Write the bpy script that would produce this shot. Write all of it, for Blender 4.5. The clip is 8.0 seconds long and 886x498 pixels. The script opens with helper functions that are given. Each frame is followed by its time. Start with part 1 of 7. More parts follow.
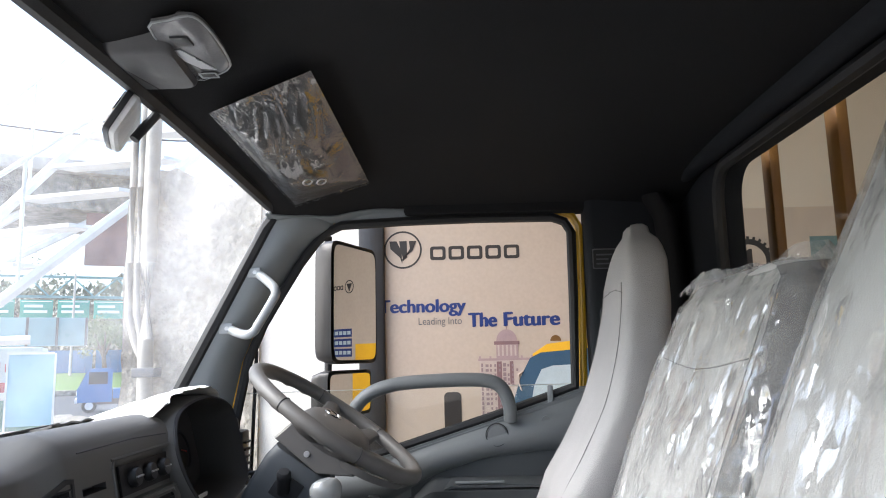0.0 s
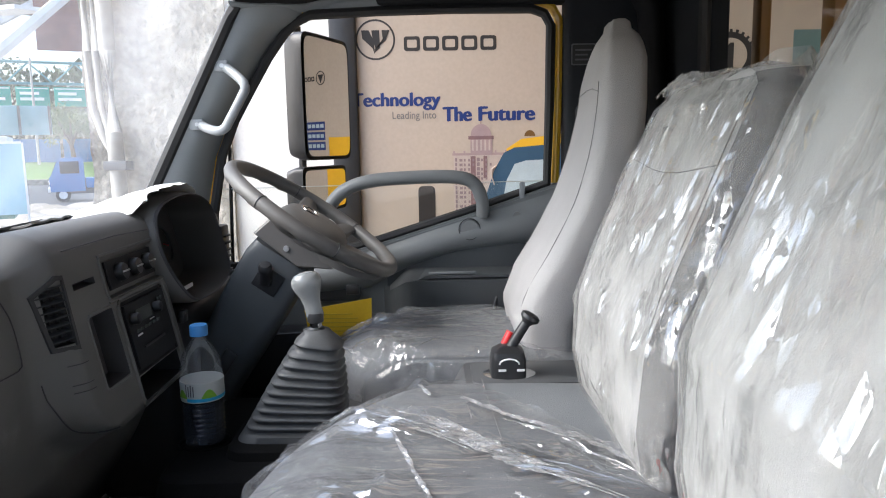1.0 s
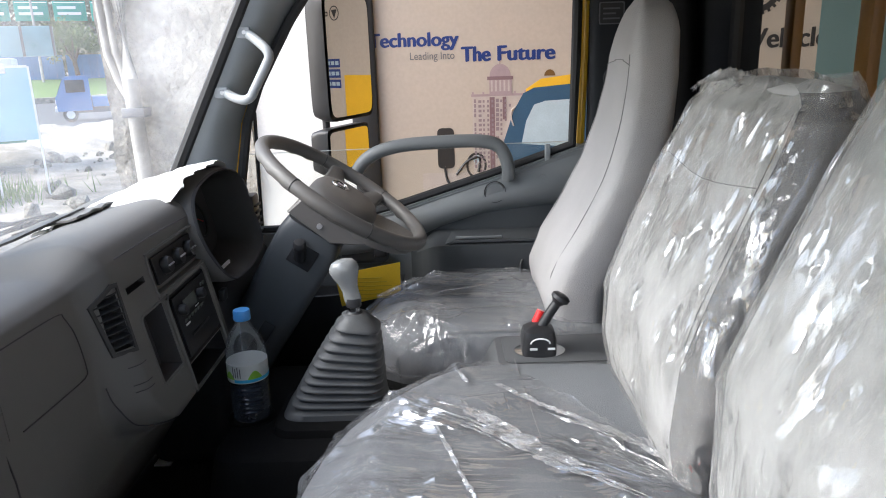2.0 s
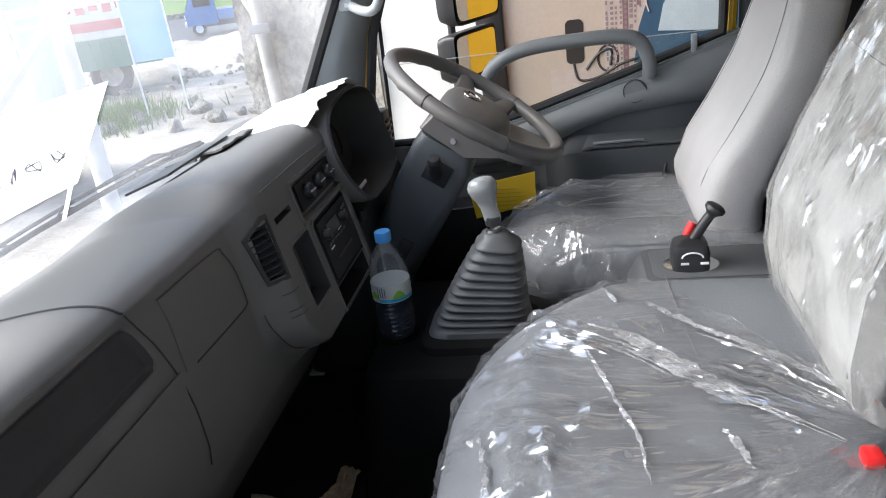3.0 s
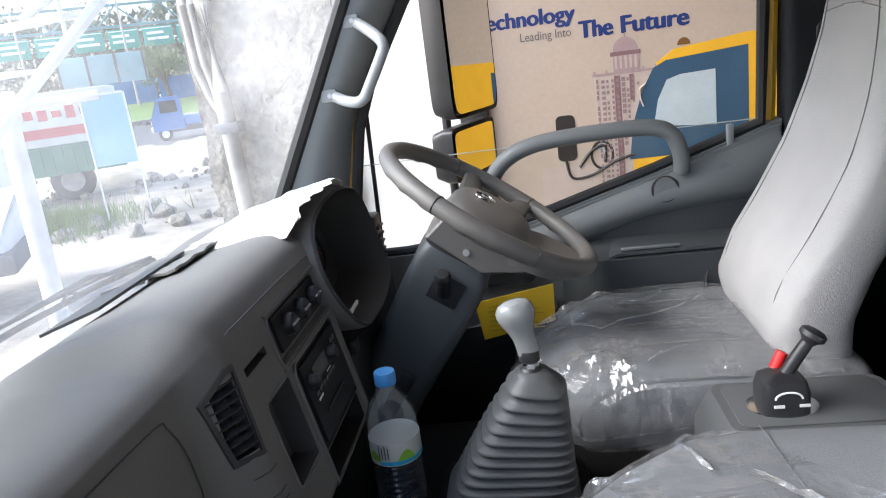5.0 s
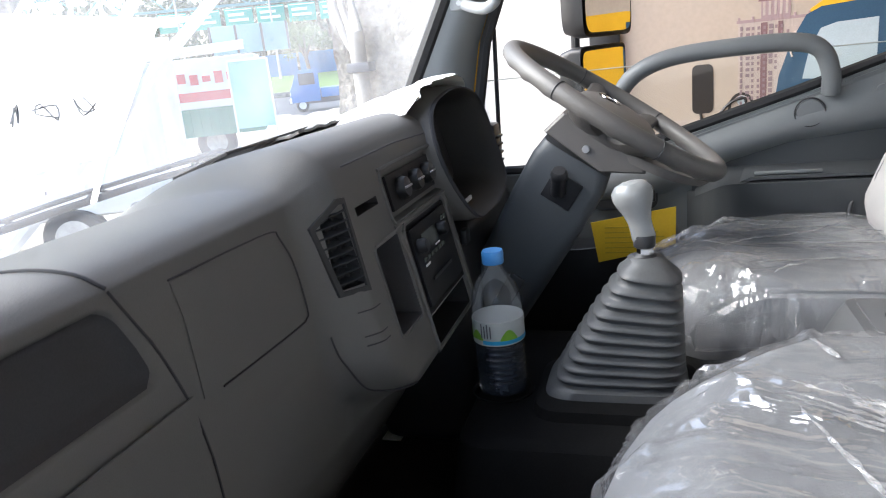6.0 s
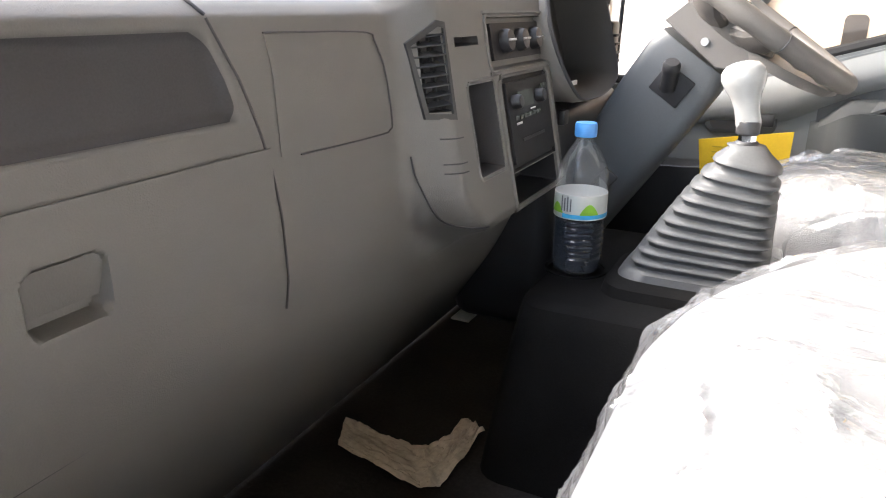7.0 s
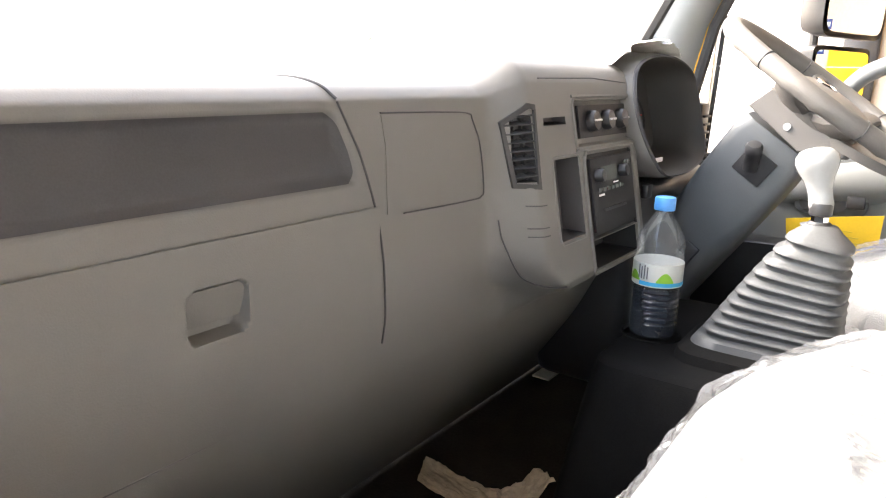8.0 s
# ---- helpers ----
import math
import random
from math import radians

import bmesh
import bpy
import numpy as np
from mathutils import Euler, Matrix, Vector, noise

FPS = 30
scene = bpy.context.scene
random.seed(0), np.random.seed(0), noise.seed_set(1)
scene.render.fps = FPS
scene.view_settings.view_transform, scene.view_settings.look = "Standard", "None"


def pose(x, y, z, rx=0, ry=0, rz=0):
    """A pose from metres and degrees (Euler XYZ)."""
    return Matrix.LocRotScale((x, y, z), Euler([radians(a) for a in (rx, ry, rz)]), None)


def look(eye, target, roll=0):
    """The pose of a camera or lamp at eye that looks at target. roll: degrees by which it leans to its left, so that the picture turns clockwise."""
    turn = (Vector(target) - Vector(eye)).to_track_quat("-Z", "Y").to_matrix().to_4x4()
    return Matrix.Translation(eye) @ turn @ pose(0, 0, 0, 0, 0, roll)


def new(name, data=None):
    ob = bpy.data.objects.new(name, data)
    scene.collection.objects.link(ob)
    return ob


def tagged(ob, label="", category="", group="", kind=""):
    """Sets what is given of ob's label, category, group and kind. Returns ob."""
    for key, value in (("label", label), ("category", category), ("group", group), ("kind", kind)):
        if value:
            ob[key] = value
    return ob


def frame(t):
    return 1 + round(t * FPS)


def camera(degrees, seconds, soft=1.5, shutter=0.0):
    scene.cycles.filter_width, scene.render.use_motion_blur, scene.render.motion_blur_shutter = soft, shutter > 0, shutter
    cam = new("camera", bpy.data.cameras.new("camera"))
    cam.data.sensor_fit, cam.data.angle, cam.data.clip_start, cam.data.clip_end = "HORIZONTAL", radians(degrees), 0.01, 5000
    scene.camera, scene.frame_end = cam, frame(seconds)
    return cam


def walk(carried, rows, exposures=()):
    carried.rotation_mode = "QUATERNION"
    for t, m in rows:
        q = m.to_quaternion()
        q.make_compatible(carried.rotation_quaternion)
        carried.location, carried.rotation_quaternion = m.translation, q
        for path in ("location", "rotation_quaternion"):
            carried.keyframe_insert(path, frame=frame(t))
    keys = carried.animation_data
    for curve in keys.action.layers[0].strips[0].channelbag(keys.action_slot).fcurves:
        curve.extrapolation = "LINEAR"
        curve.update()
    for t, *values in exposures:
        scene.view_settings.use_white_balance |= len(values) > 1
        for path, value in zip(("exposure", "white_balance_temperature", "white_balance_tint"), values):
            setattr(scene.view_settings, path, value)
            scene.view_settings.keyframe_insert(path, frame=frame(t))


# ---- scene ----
cam = camera(63.7, 8.0, soft=1.0, shutter=0.15)
PATH = [
    (0, (0.041, 0.013, 1.955), (0.003, 1.99, 2.253), -1.3),
    (0.3, (0.048, 0.0, 1.934), (0.021, 1.991, 2.163), -1.4),
    (0.5, (0.05, -0.004, 1.928), (0.036, 1.995, 2.007), -1.5),
    (0.8, (0.046, 0.004, 1.946), (0.046, 1.999, 1.765), -1.2),
    (1, (0.04, 0.008, 1.972), (0.062, 1.987, 1.688), -1.0),
    (2.3, (-0.003, 0.005, 2.123), (-0.056, 1.928, 1.578), -3.0),
    (2.5, (-0.001, 0.027, 2.122), (-0.114, 1.947, 1.572), -4.2),
    (2.8, (-0.014, 0.048, 2.129), (-0.283, 1.898, 1.513), -6.4),
    (3, (-0.031, 0.054, 2.137), (-0.399, 1.862, 1.366), -7.6),
    (3.5, (-0.071, 0.092, 2.149), (-0.359, 1.963, 1.503), -7.4),
    (4, (-0.107, 0.157, 2.155), (-0.426, 2.04, 1.563), -9.7),
    (4.2, (-0.114, 0.196, 2.149), (-0.459, 2.114, 1.701), -10.6),
    (5.3, (-0.163, 0.349, 2.056), (-0.411, 2.242, 1.462), -6.6),
    (5.5, (-0.151, 0.329, 2.023), (-0.486, 2.198, 1.393), -5.6),
    (6, (-0.159, 0.303, 1.944), (-0.74, 2.141, 1.413), -6.0),
    (6.3, (-0.147, 0.296, 1.886), (-0.799, 2.098, 1.344), -4.6),
    (6.5, (-0.136, 0.29, 1.852), (-0.837, 2.06, 1.239), -3.6),
    (7, (-0.123, 0.268, 1.817), (-0.959, 1.966, 1.169), 0.6),
    (7.5, (-0.098, 0.235, 1.821), (-1.07, 1.878, 1.226), 1.9),
    (8, (-0.062, 0.187, 1.836), (-1.155, 1.791, 1.354), 1.9),
]
EXPOSURES = [(0, 1.85, 5950, 9), (1, 1.75, 5950, 9), (2.5, 1.75, 5950, 9), (4, 1.8, 5950, 9), (5.5, 1.9, 5900, 9), (6.0, 2.15, 5950, 9), (6.3, 2.3, 6050, 9), (6.5, 3.1, 6300, 10), (6.8, 3.6, 6550, 10), (7, 3.75, 6650, 11), (7.5, 4.05, 6800, 11), (8, 4.1, 6900, 11)]
walk(cam, [(t, look(eye, target, roll)) for t, eye, target, roll in PATH], EXPOSURES)

# ---- world and sun ----
world = bpy.data.worlds.new("World")
scene.world = world
world.use_nodes = True
wn = world.node_tree.nodes
sky = wn.new("ShaderNodeTexSky")
sky.sky_type = "NISHITA"
sky.sun_disc = False
sky.sun_elevation, sky.sun_rotation = radians(42), radians(-102)
sky.air_density, sky.dust_density, sky.ozone_density = 1.0, 4.0, 1.0
world.node_tree.links.new(sky.outputs[0], wn["Background"].inputs[0])
wn["Background"].inputs[1].default_value = 0.15
sun_data = bpy.data.lights.new("sun", "SUN")
sun_data.energy, sun_data.angle, sun_data.color = 1.15, radians(50), (1.0, 0.98, 0.95)
sun = new("sun", sun_data)
sun.matrix_world = look((0, 0, 0), (6.0, 1.3, -5.5))

# ---- materials ----
def mat(name, color, rough=0.6, metal=0.0, var=0.12, scale=18.0, bump=0.15, fine=220.0, spec=0.5, stains=0.0, stretch=(1, 1, 1), coat=0.0, bump_dist=0.002):
    """A surface with colour variation at two scales, uneven gloss and a fine relief."""
    m = bpy.data.materials.new(name)
    m.use_nodes = True
    nt = m.node_tree
    n, l = nt.nodes, nt.links
    b = n["Principled BSDF"]
    b.inputs["Metallic"].default_value = metal
    b.inputs["Specular IOR Level"].default_value = spec
    b.inputs["Coat Weight"].default_value = coat
    tc = n.new("ShaderNodeTexCoord")
    mp = n.new("ShaderNodeMapping")
    mp.inputs["Scale"].default_value = stretch
    l.new(tc.outputs["Object"], mp.inputs[0])
    big = n.new("ShaderNodeTexNoise")
    big.inputs["Scale"].default_value, big.inputs["Detail"].default_value = scale, 6
    small = n.new("ShaderNodeTexNoise")
    small.inputs["Scale"].default_value, small.inputs["Detail"].default_value = fine, 3
    for t in (big, small):
        l.new(mp.outputs[0], t.inputs["Vector"])
    ramp = n.new("ShaderNodeMapRange")
    ramp.inputs["From Min"].default_value, ramp.inputs["From Max"].default_value = 0.3, 0.7
    ramp.inputs["To Min"].default_value, ramp.inputs["To Max"].default_value = 1 - var, 1 + var * 0.6
    l.new(big.outputs[0], ramp.inputs[0])
    grain = n.new("ShaderNodeMapRange")
    grain.inputs["From Min"].default_value, grain.inputs["From Max"].default_value = 0.3, 0.7
    grain.inputs["To Min"].default_value, grain.inputs["To Max"].default_value = 1 - var * 0.5, 1 + var * 0.5
    l.new(small.outputs[0], grain.inputs[0])
    mul = n.new("ShaderNodeMath")
    mul.operation = "MULTIPLY"
    l.new(ramp.outputs[0], mul.inputs[0]), l.new(grain.outputs[0], mul.inputs[1])
    tint = n.new("ShaderNodeVectorMath")
    tint.operation = "SCALE"
    tint.inputs[0].default_value = color[:3]
    l.new(mul.outputs[0], tint.inputs["Scale"])
    out = tint.outputs[0]
    if stains:
        st = n.new("ShaderNodeTexNoise")
        st.inputs["Scale"].default_value, st.inputs["Detail"].default_value = scale * 0.3, 8
        st.inputs["Roughness"].default_value = 0.7
        l.new(mp.outputs[0], st.inputs["Vector"])
        sr = n.new("ShaderNodeMapRange")
        sr.inputs["From Min"].default_value, sr.inputs["From Max"].default_value = 0.5, 0.68
        sr.inputs["To Max"].default_value = stains
        l.new(st.outputs[0], sr.inputs[0])
        mx = n.new("ShaderNodeMix")
        mx.data_type = "RGBA"
        mx.inputs["B"].default_value = (color[0] * 0.3, color[1] * 0.28, color[2] * 0.24, 1)
        l.new(sr.outputs[0], mx.inputs["Factor"]), l.new(out, mx.inputs["A"])
        out = mx.outputs["Result"]
    l.new(out, b.inputs["Base Color"])
    rr = n.new("ShaderNodeMapRange")
    rr.inputs["To Min"].default_value, rr.inputs["To Max"].default_value = max(0.03, rough - 0.1), min(1, rough + 0.1)
    l.new(big.outputs[0], rr.inputs[0]), l.new(rr.outputs[0], b.inputs["Roughness"])
    if bump:
        bp = n.new("ShaderNodeBump")
        bp.inputs["Strength"].default_value, bp.inputs["Distance"].default_value = bump, bump_dist
        l.new(small.outputs[0], bp.inputs["Height"]), l.new(bp.outputs[0], b.inputs["Normal"])
    return m


def film_mat(name, haze=0.2, tone=(0.8, 0.82, 0.85), gloss=0.2, layers=(((9, 9, 4), 0, 0.5),), fan=None, warped=0.15, patch=5.0, calm=0.15, rough=0.09, edge=0.3, vary=0.5):
    """Clear crumpled plastic film: mostly see-through and hazy, broken into flat shards that catch the light one by one.
    layers: cells to a metre along x, y, z (with fan: to a radian round the pulled corner, to a metre away from it, to a metre up), a turn about z, a steepness."""
    m = bpy.data.materials.new(name)
    m.use_nodes = True
    nt = m.node_tree
    n, l = nt.nodes, nt.links
    n.remove(n["Principled BSDF"])

    def vec(op, a, b=None, c=None):
        v = n.new("ShaderNodeVectorMath")
        v.operation = op
        for i, q in enumerate((a, b, c)):
            if q is None:
                continue
            if isinstance(q, tuple):
                v.inputs[i].default_value = q
            else:
                l.new(q, v.inputs[i])
        return v.outputs["Value" if op in ("DOT_PRODUCT", "LENGTH") else "Vector"]

    def num(op, a, b):
        v = n.new("ShaderNodeMath")
        v.operation = op
        for i, q in enumerate((a, b)):
            if isinstance(q, (int, float)):
                v.inputs[i].default_value = q
            else:
                l.new(q, v.inputs[i])
        return v.outputs[0]

    tc = n.new("ShaderNodeTexCoord").outputs["Object"]
    place = tc
    if fan:
        # folds that run together at one pulled corner: angle and distance from it
        rel = vec("SUBTRACT", tc, fan)
        xyz = n.new("ShaderNodeSeparateXYZ")
        l.new(rel, xyz.inputs[0])
        cmb = n.new("ShaderNodeCombineXYZ")
        l.new(num("ARCTAN2", xyz.outputs["X"], xyz.outputs["Y"]), cmb.inputs["X"])
        l.new(vec("LENGTH", rel), cmb.inputs["Y"]), l.new(xyz.outputs["Z"], cmb.inputs["Z"])
        place = cmb.outputs[0]
    # folds come in patches, with calm stretches between them
    pt = n.new("ShaderNodeTexNoise")
    pt.inputs["Scale"].default_value, pt.inputs["Detail"].default_value = patch, 3
    l.new(tc, pt.inputs["Vector"])
    pr = n.new("ShaderNodeMapRange")
    pr.inputs["From Min"].default_value, pr.inputs["From Max"].default_value = 0.42, 0.62
    pr.inputs["To Min"].default_value = calm
    l.new(pt.outputs[0], pr.inputs[0])
    total = None
    for cells, turn, steep in layers:
        mp = n.new("ShaderNodeMapping")
        mp.inputs["Rotation"].default_value = (0, 0, radians(turn))
        mp.inputs["Scale"].default_value = cells
        l.new(place, mp.inputs[0])
        warp = n.new("ShaderNodeTexNoise")
        warp.inputs["Scale"].default_value, warp.inputs["Detail"].default_value = 0.9, 2
        l.new(mp.outputs[0], warp.inputs["Vector"])
        q = vec("MULTIPLY_ADD", warp.outputs["Color"], (warped * 8,) * 3, mp.outputs[0])
        vo = n.new("ShaderNodeTexVoronoi")
        vo.inputs["Scale"].default_value = 1.0
        l.new(q, vo.inputs["Vector"])
        tilt = vec("SUBTRACT", vo.outputs["Color"], (0.5, 0.5, 0.5))
        shard = vec("DOT_PRODUCT", vec("SUBTRACT", q, vo.outputs["Position"]), tilt)
        size = max(cells) / (0.3 if fan else 1.0)
        h = num("MULTIPLY", shard, steep * 2.0 / size)
        total = h if total is None else num("ADD", total, h)
    bp = n.new("ShaderNodeBump")
    bp.inputs["Strength"].default_value, bp.inputs["Distance"].default_value = 1.0, 1.0
    l.new(num("MULTIPLY", total, pr.outputs[0]), bp.inputs["Height"])
    clear = n.new("ShaderNodeBsdfTransparent")
    milk = n.new("ShaderNodeBsdfDiffuse")
    milk.inputs["Color"].default_value = (*tone, 1)
    l.new(bp.outputs[0], milk.inputs["Normal"])
    shine = n.new("ShaderNodeBsdfGlossy")
    shine.inputs["Roughness"].default_value = rough
    l.new(bp.outputs[0], shine.inputs["Normal"])
    hz = n.new("ShaderNodeMapRange")
    hz.inputs["To Min"].default_value, hz.inputs["To Max"].default_value = haze * (1 - vary), haze * (1 + vary)
    l.new(pr.outputs[0], hz.inputs[0])
    mix1 = n.new("ShaderNodeMixShader")
    l.new(hz.outputs[0], mix1.inputs[0]), l.new(clear.outputs[0], mix1.inputs[1]), l.new(milk.outputs[0], mix1.inputs[2])
    fr = n.new("ShaderNodeFresnel")
    fr.inputs["IOR"].default_value = 1.5
    l.new(bp.outputs[0], fr.inputs["Normal"])
    sheen = n.new("ShaderNodeMath")
    sheen.operation, sheen.use_clamp = "MULTIPLY_ADD", True
    sheen.inputs[1].default_value = edge
    l.new(fr.outputs[0], sheen.inputs[0])
    l.new(num("MULTIPLY", pr.outputs[0], gloss), sheen.inputs[2])
    mix2 = n.new("ShaderNodeMixShader")
    l.new(sheen.outputs[0], mix2.inputs[0]), l.new(mix1.outputs[0], mix2.inputs[1]), l.new(shine.outputs[0], mix2.inputs[2])
    l.new(mix2.outputs[0], n["Material Output"].inputs["Surface"])
    return m


def glass_mat(name, tint=(0.96, 0.98, 0.97), haze=0.0, sheen=0.03):
    """Thin window glass: clear, with a mirror-like sheen at grazing angles and a milky veil painted in for glare."""
    m = bpy.data.materials.new(name)
    m.use_nodes = True
    nt = m.node_tree
    n, l = nt.nodes, nt.links
    n.remove(n["Principled BSDF"])
    clear = n.new("ShaderNodeBsdfTransparent")
    clear.inputs["Color"].default_value = (*tint, 1)
    shine = n.new("ShaderNodeBsdfGlossy")
    shine.inputs["Roughness"].default_value = 0.02
    # whitish layer that stands in for glare on the glass
    veil = n.new("ShaderNodeBsdfTranslucent")
    veil.inputs["Color"].default_value = (0.9, 0.92, 0.95, 1)
    tc = n.new("ShaderNodeTexCoord")
    nz = n.new("ShaderNodeTexNoise")
    nz.inputs["Scale"].default_value, nz.inputs["Detail"].default_value = 2.2, 7
    l.new(tc.outputs["Object"], nz.inputs["Vector"])
    mr = n.new("ShaderNodeMapRange")
    mr.inputs["From Min"].default_value, mr.inputs["From Max"].default_value = 0.4, 0.75
    mr.inputs["To Min"].default_value, mr.inputs["To Max"].default_value = haze * 0.3, haze
    l.new(nz.outputs[0], mr.inputs[0])
    mix0 = n.new("ShaderNodeMixShader")
    l.new(mr.outputs[0], mix0.inputs[0]), l.new(clear.outputs[0], mix0.inputs[1]), l.new(veil.outputs[0], mix0.inputs[2])
    mix = n.new("ShaderNodeMixShader")
    mix.inputs[0].default_value = sheen
    l.new(mix0.outputs[0], mix.inputs[1]), l.new(shine.outputs[0], mix.inputs[2])
    l.new(mix.outputs[0], n["Material Output"].inputs["Surface"])
    return m


M_DASH = mat("dash plastic", (0.13, 0.127, 0.121), 0.6, spec=0.5, var=0.06, scale=6, bump=0.25, fine=700, bump_dist=0.001)
M_DASHDARK = mat("dark tray and recess shade plastic", (0.062, 0.061, 0.065), 0.65, spec=0.2, var=0.12, scale=8, bump=0.2, fine=600, bump_dist=0.001)
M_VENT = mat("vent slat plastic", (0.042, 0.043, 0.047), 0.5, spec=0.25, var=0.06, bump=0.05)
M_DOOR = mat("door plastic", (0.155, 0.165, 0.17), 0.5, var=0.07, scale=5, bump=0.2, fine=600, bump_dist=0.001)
M_DOOR_DARKSHADE = mat("dark and shaded door plastic", (0.05, 0.055, 0.059), 0.5, var=0.08, scale=5, bump=0.2, fine=600, bump_dist=0.001)
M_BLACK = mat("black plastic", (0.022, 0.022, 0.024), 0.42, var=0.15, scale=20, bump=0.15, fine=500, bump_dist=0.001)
M_RUBBER = mat("black rubber", (0.016, 0.016, 0.017), 0.6, var=0.2, scale=14, bump=0.1)
M_TUNNEL = mat("tunnel plastic", (0.0095, 0.0092, 0.009), 0.7, var=0.25, scale=9, bump=0.25, fine=400, stains=0.3, bump_dist=0.001, spec=0.06)
M_MAT = mat("floor mat", (0.03, 0.027, 0.025), 0.8, spec=0.2, var=0.4, scale=10, bump=0.5, fine=160, stains=0.4)
M_BOOT = mat("boot rubber", (0.066, 0.068, 0.07), 0.5, var=0.12, scale=12, bump=0.12, fine=300, bump_dist=0.001)
M_HOOD_SHADE = mat("shaded hood plastic", (0.06, 0.057, 0.054), 0.65, var=0.12, scale=8, bump=0.2, fine=500, spec=0.2, bump_dist=0.001)
M_KNOB = mat("knob plastic", (0.21, 0.217, 0.217), 0.22, var=0.04, scale=12, bump=0.03, coat=0.4)
M_WHEEL = mat("steering wheel plastic", (0.105, 0.099, 0.093), 0.5, var=0.08, scale=8, bump=0.4, fine=420, bump_dist=0.001)
M_SHROUD = mat("column shroud plastic", (0.115, 0.107, 0.1), 0.5, var=0.07, scale=8, bump=0.2, fine=500, bump_dist=0.001)
M_COLUMN = mat("column cover plastic", (0.06, 0.065, 0.07), 0.5, var=0.1, scale=9, bump=0.2, fine=500, bump_dist=0.001)
M_FABRIC = mat("seat fabric", (0.42, 0.41, 0.405), 0.85, var=0.08, scale=7, bump=0.6, fine=520, spec=0.2, bump_dist=0.002)
M_WRAPPED = mat("wrapped seat fabric", (0.46, 0.455, 0.44), 0.85, var=0.06, scale=7, bump=0.4, fine=420, spec=0.2)
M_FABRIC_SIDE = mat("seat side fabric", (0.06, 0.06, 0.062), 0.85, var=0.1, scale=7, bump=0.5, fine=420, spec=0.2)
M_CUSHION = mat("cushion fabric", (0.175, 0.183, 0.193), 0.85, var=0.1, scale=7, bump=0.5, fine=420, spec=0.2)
M_CONSOLE = mat("console box plastic", (0.085, 0.088, 0.092), 0.55, var=0.08, scale=8, bump=0.2, fine=500, bump_dist=0.001)
M_SEAM = mat("seam thread", (0.2, 0.197, 0.194), 0.8)
M_LINER = mat("headliner", (0.017, 0.017, 0.018), 0.9, var=0.08, scale=4, bump=0.5, fine=500, spec=0.15)
M_PILLAR = mat("pillar trim", (0.23, 0.247, 0.258), 0.48, var=0.06, scale=6, bump=0.15, fine=500, bump_dist=0.001)
M_HANDLE = mat("grab handle plastic", (0.3, 0.315, 0.325), 0.4, var=0.05, scale=8, bump=0.05)
M_REAR = mat("rear trim", (0.024, 0.026, 0.03), 0.8, spec=0.15, var=0.15, scale=5, bump=0.3, fine=400)
M_YELLOW = mat("yellow body paint", (0.72, 0.42, 0.02), 0.3, var=0.06, scale=6, bump=0.02, coat=0.6)
M_CARD = mat("yellow card", (0.66, 0.44, 0.012), 0.55, var=0.06, scale=9, bump=0.05)
M_CARDINK = mat("card ink", (0.48, 0.35, 0.015), 0.6)
M_FILM = film_mat("seat film", 0.09, (0.8, 0.82, 0.85), 0.28, (((9, 2.5, 7), 0, 0.8), ((24, 7, 18), 0, 0.5)), fan=(0.325, 0.79, 1.5), warped=0.06, patch=8.0, calm=0.10, rough=0.07)
M_FILM_D = film_mat("driver seat film", 0.12, (0.8, 0.82, 0.85), 0.17, (((40, 8, 10), 35, 0.55), ((70, 20, 30), 20, 0.4)), warped=0.07, patch=9.0, calm=0.12, rough=0.07)
M_FILM_BACK = film_mat("backrest film", 0.24, (0.80, 0.79, 0.76), 0.24, (((42, 42, 8), 0, 0.6), ((90, 90, 26), 0, 0.4)), warped=0.06, patch=11.0, calm=0.15, vary=0.12, edge=0.35, rough=0.07)
M_FILM_PASS = film_mat("passenger backrest film", 0.24, (0.80, 0.80, 0.77), 0.24, (((34, 34, 6), 0, 0.6), ((70, 70, 18), 0, 0.4)), warped=0.07, patch=8.0, calm=0.3, vary=0.12, edge=0.35, rough=0.07)
M_GLINT = film_mat("fold glint film", 0.30, (0.85, 0.87, 0.9), 0.45, (((70, 70, 70), 0, 0.8),), patch=40.0, calm=0.35, rough=0.12)
M_FILM_BAG = film_mat("bag film", 0.01, (0.8, 0.82, 0.85), 0.085, (((22, 7, 12), 50, 0.5), ((50, 16, 30), 35, 0.3)), warped=0.2, patch=7.0, calm=0.03, edge=0.16)
M_VISOR = mat("visor vinyl", (0.03, 0.03, 0.032), 0.6, var=0.1, scale=8, bump=0.2)
M_LAMP = mat("lamp housing", (0.09, 0.09, 0.093), 0.45, var=0.06, bump=0.05)
M_LENS = mat("lamp lens", (0.16, 0.16, 0.165), 0.12, var=0.1, scale=40, bump=0.2, fine=300)
M_CHROME = mat("chrome", (0.75, 0.75, 0.75), 0.12, 1.0, var=0.05, bump=0.0)
M_SILVER = mat("silver paint", (0.5, 0.5, 0.52), 0.3, 0.6, var=0.05, bump=0.0)
M_MIRROR = mat("mirror glass", (0.88, 0.9, 0.9), 0.03, 1.0, var=0.02, bump=0.0)
for link_ in list(M_MIRROR.node_tree.nodes["Principled BSDF"].inputs["Roughness"].links):
    M_MIRROR.node_tree.links.remove(link_)
M_MIRROR.node_tree.nodes["Principled BSDF"].inputs["Roughness"].default_value = 0.01
M_RED = mat("red plastic", (0.7, 0.02, 0.02), 0.35, var=0.05, bump=0.0)
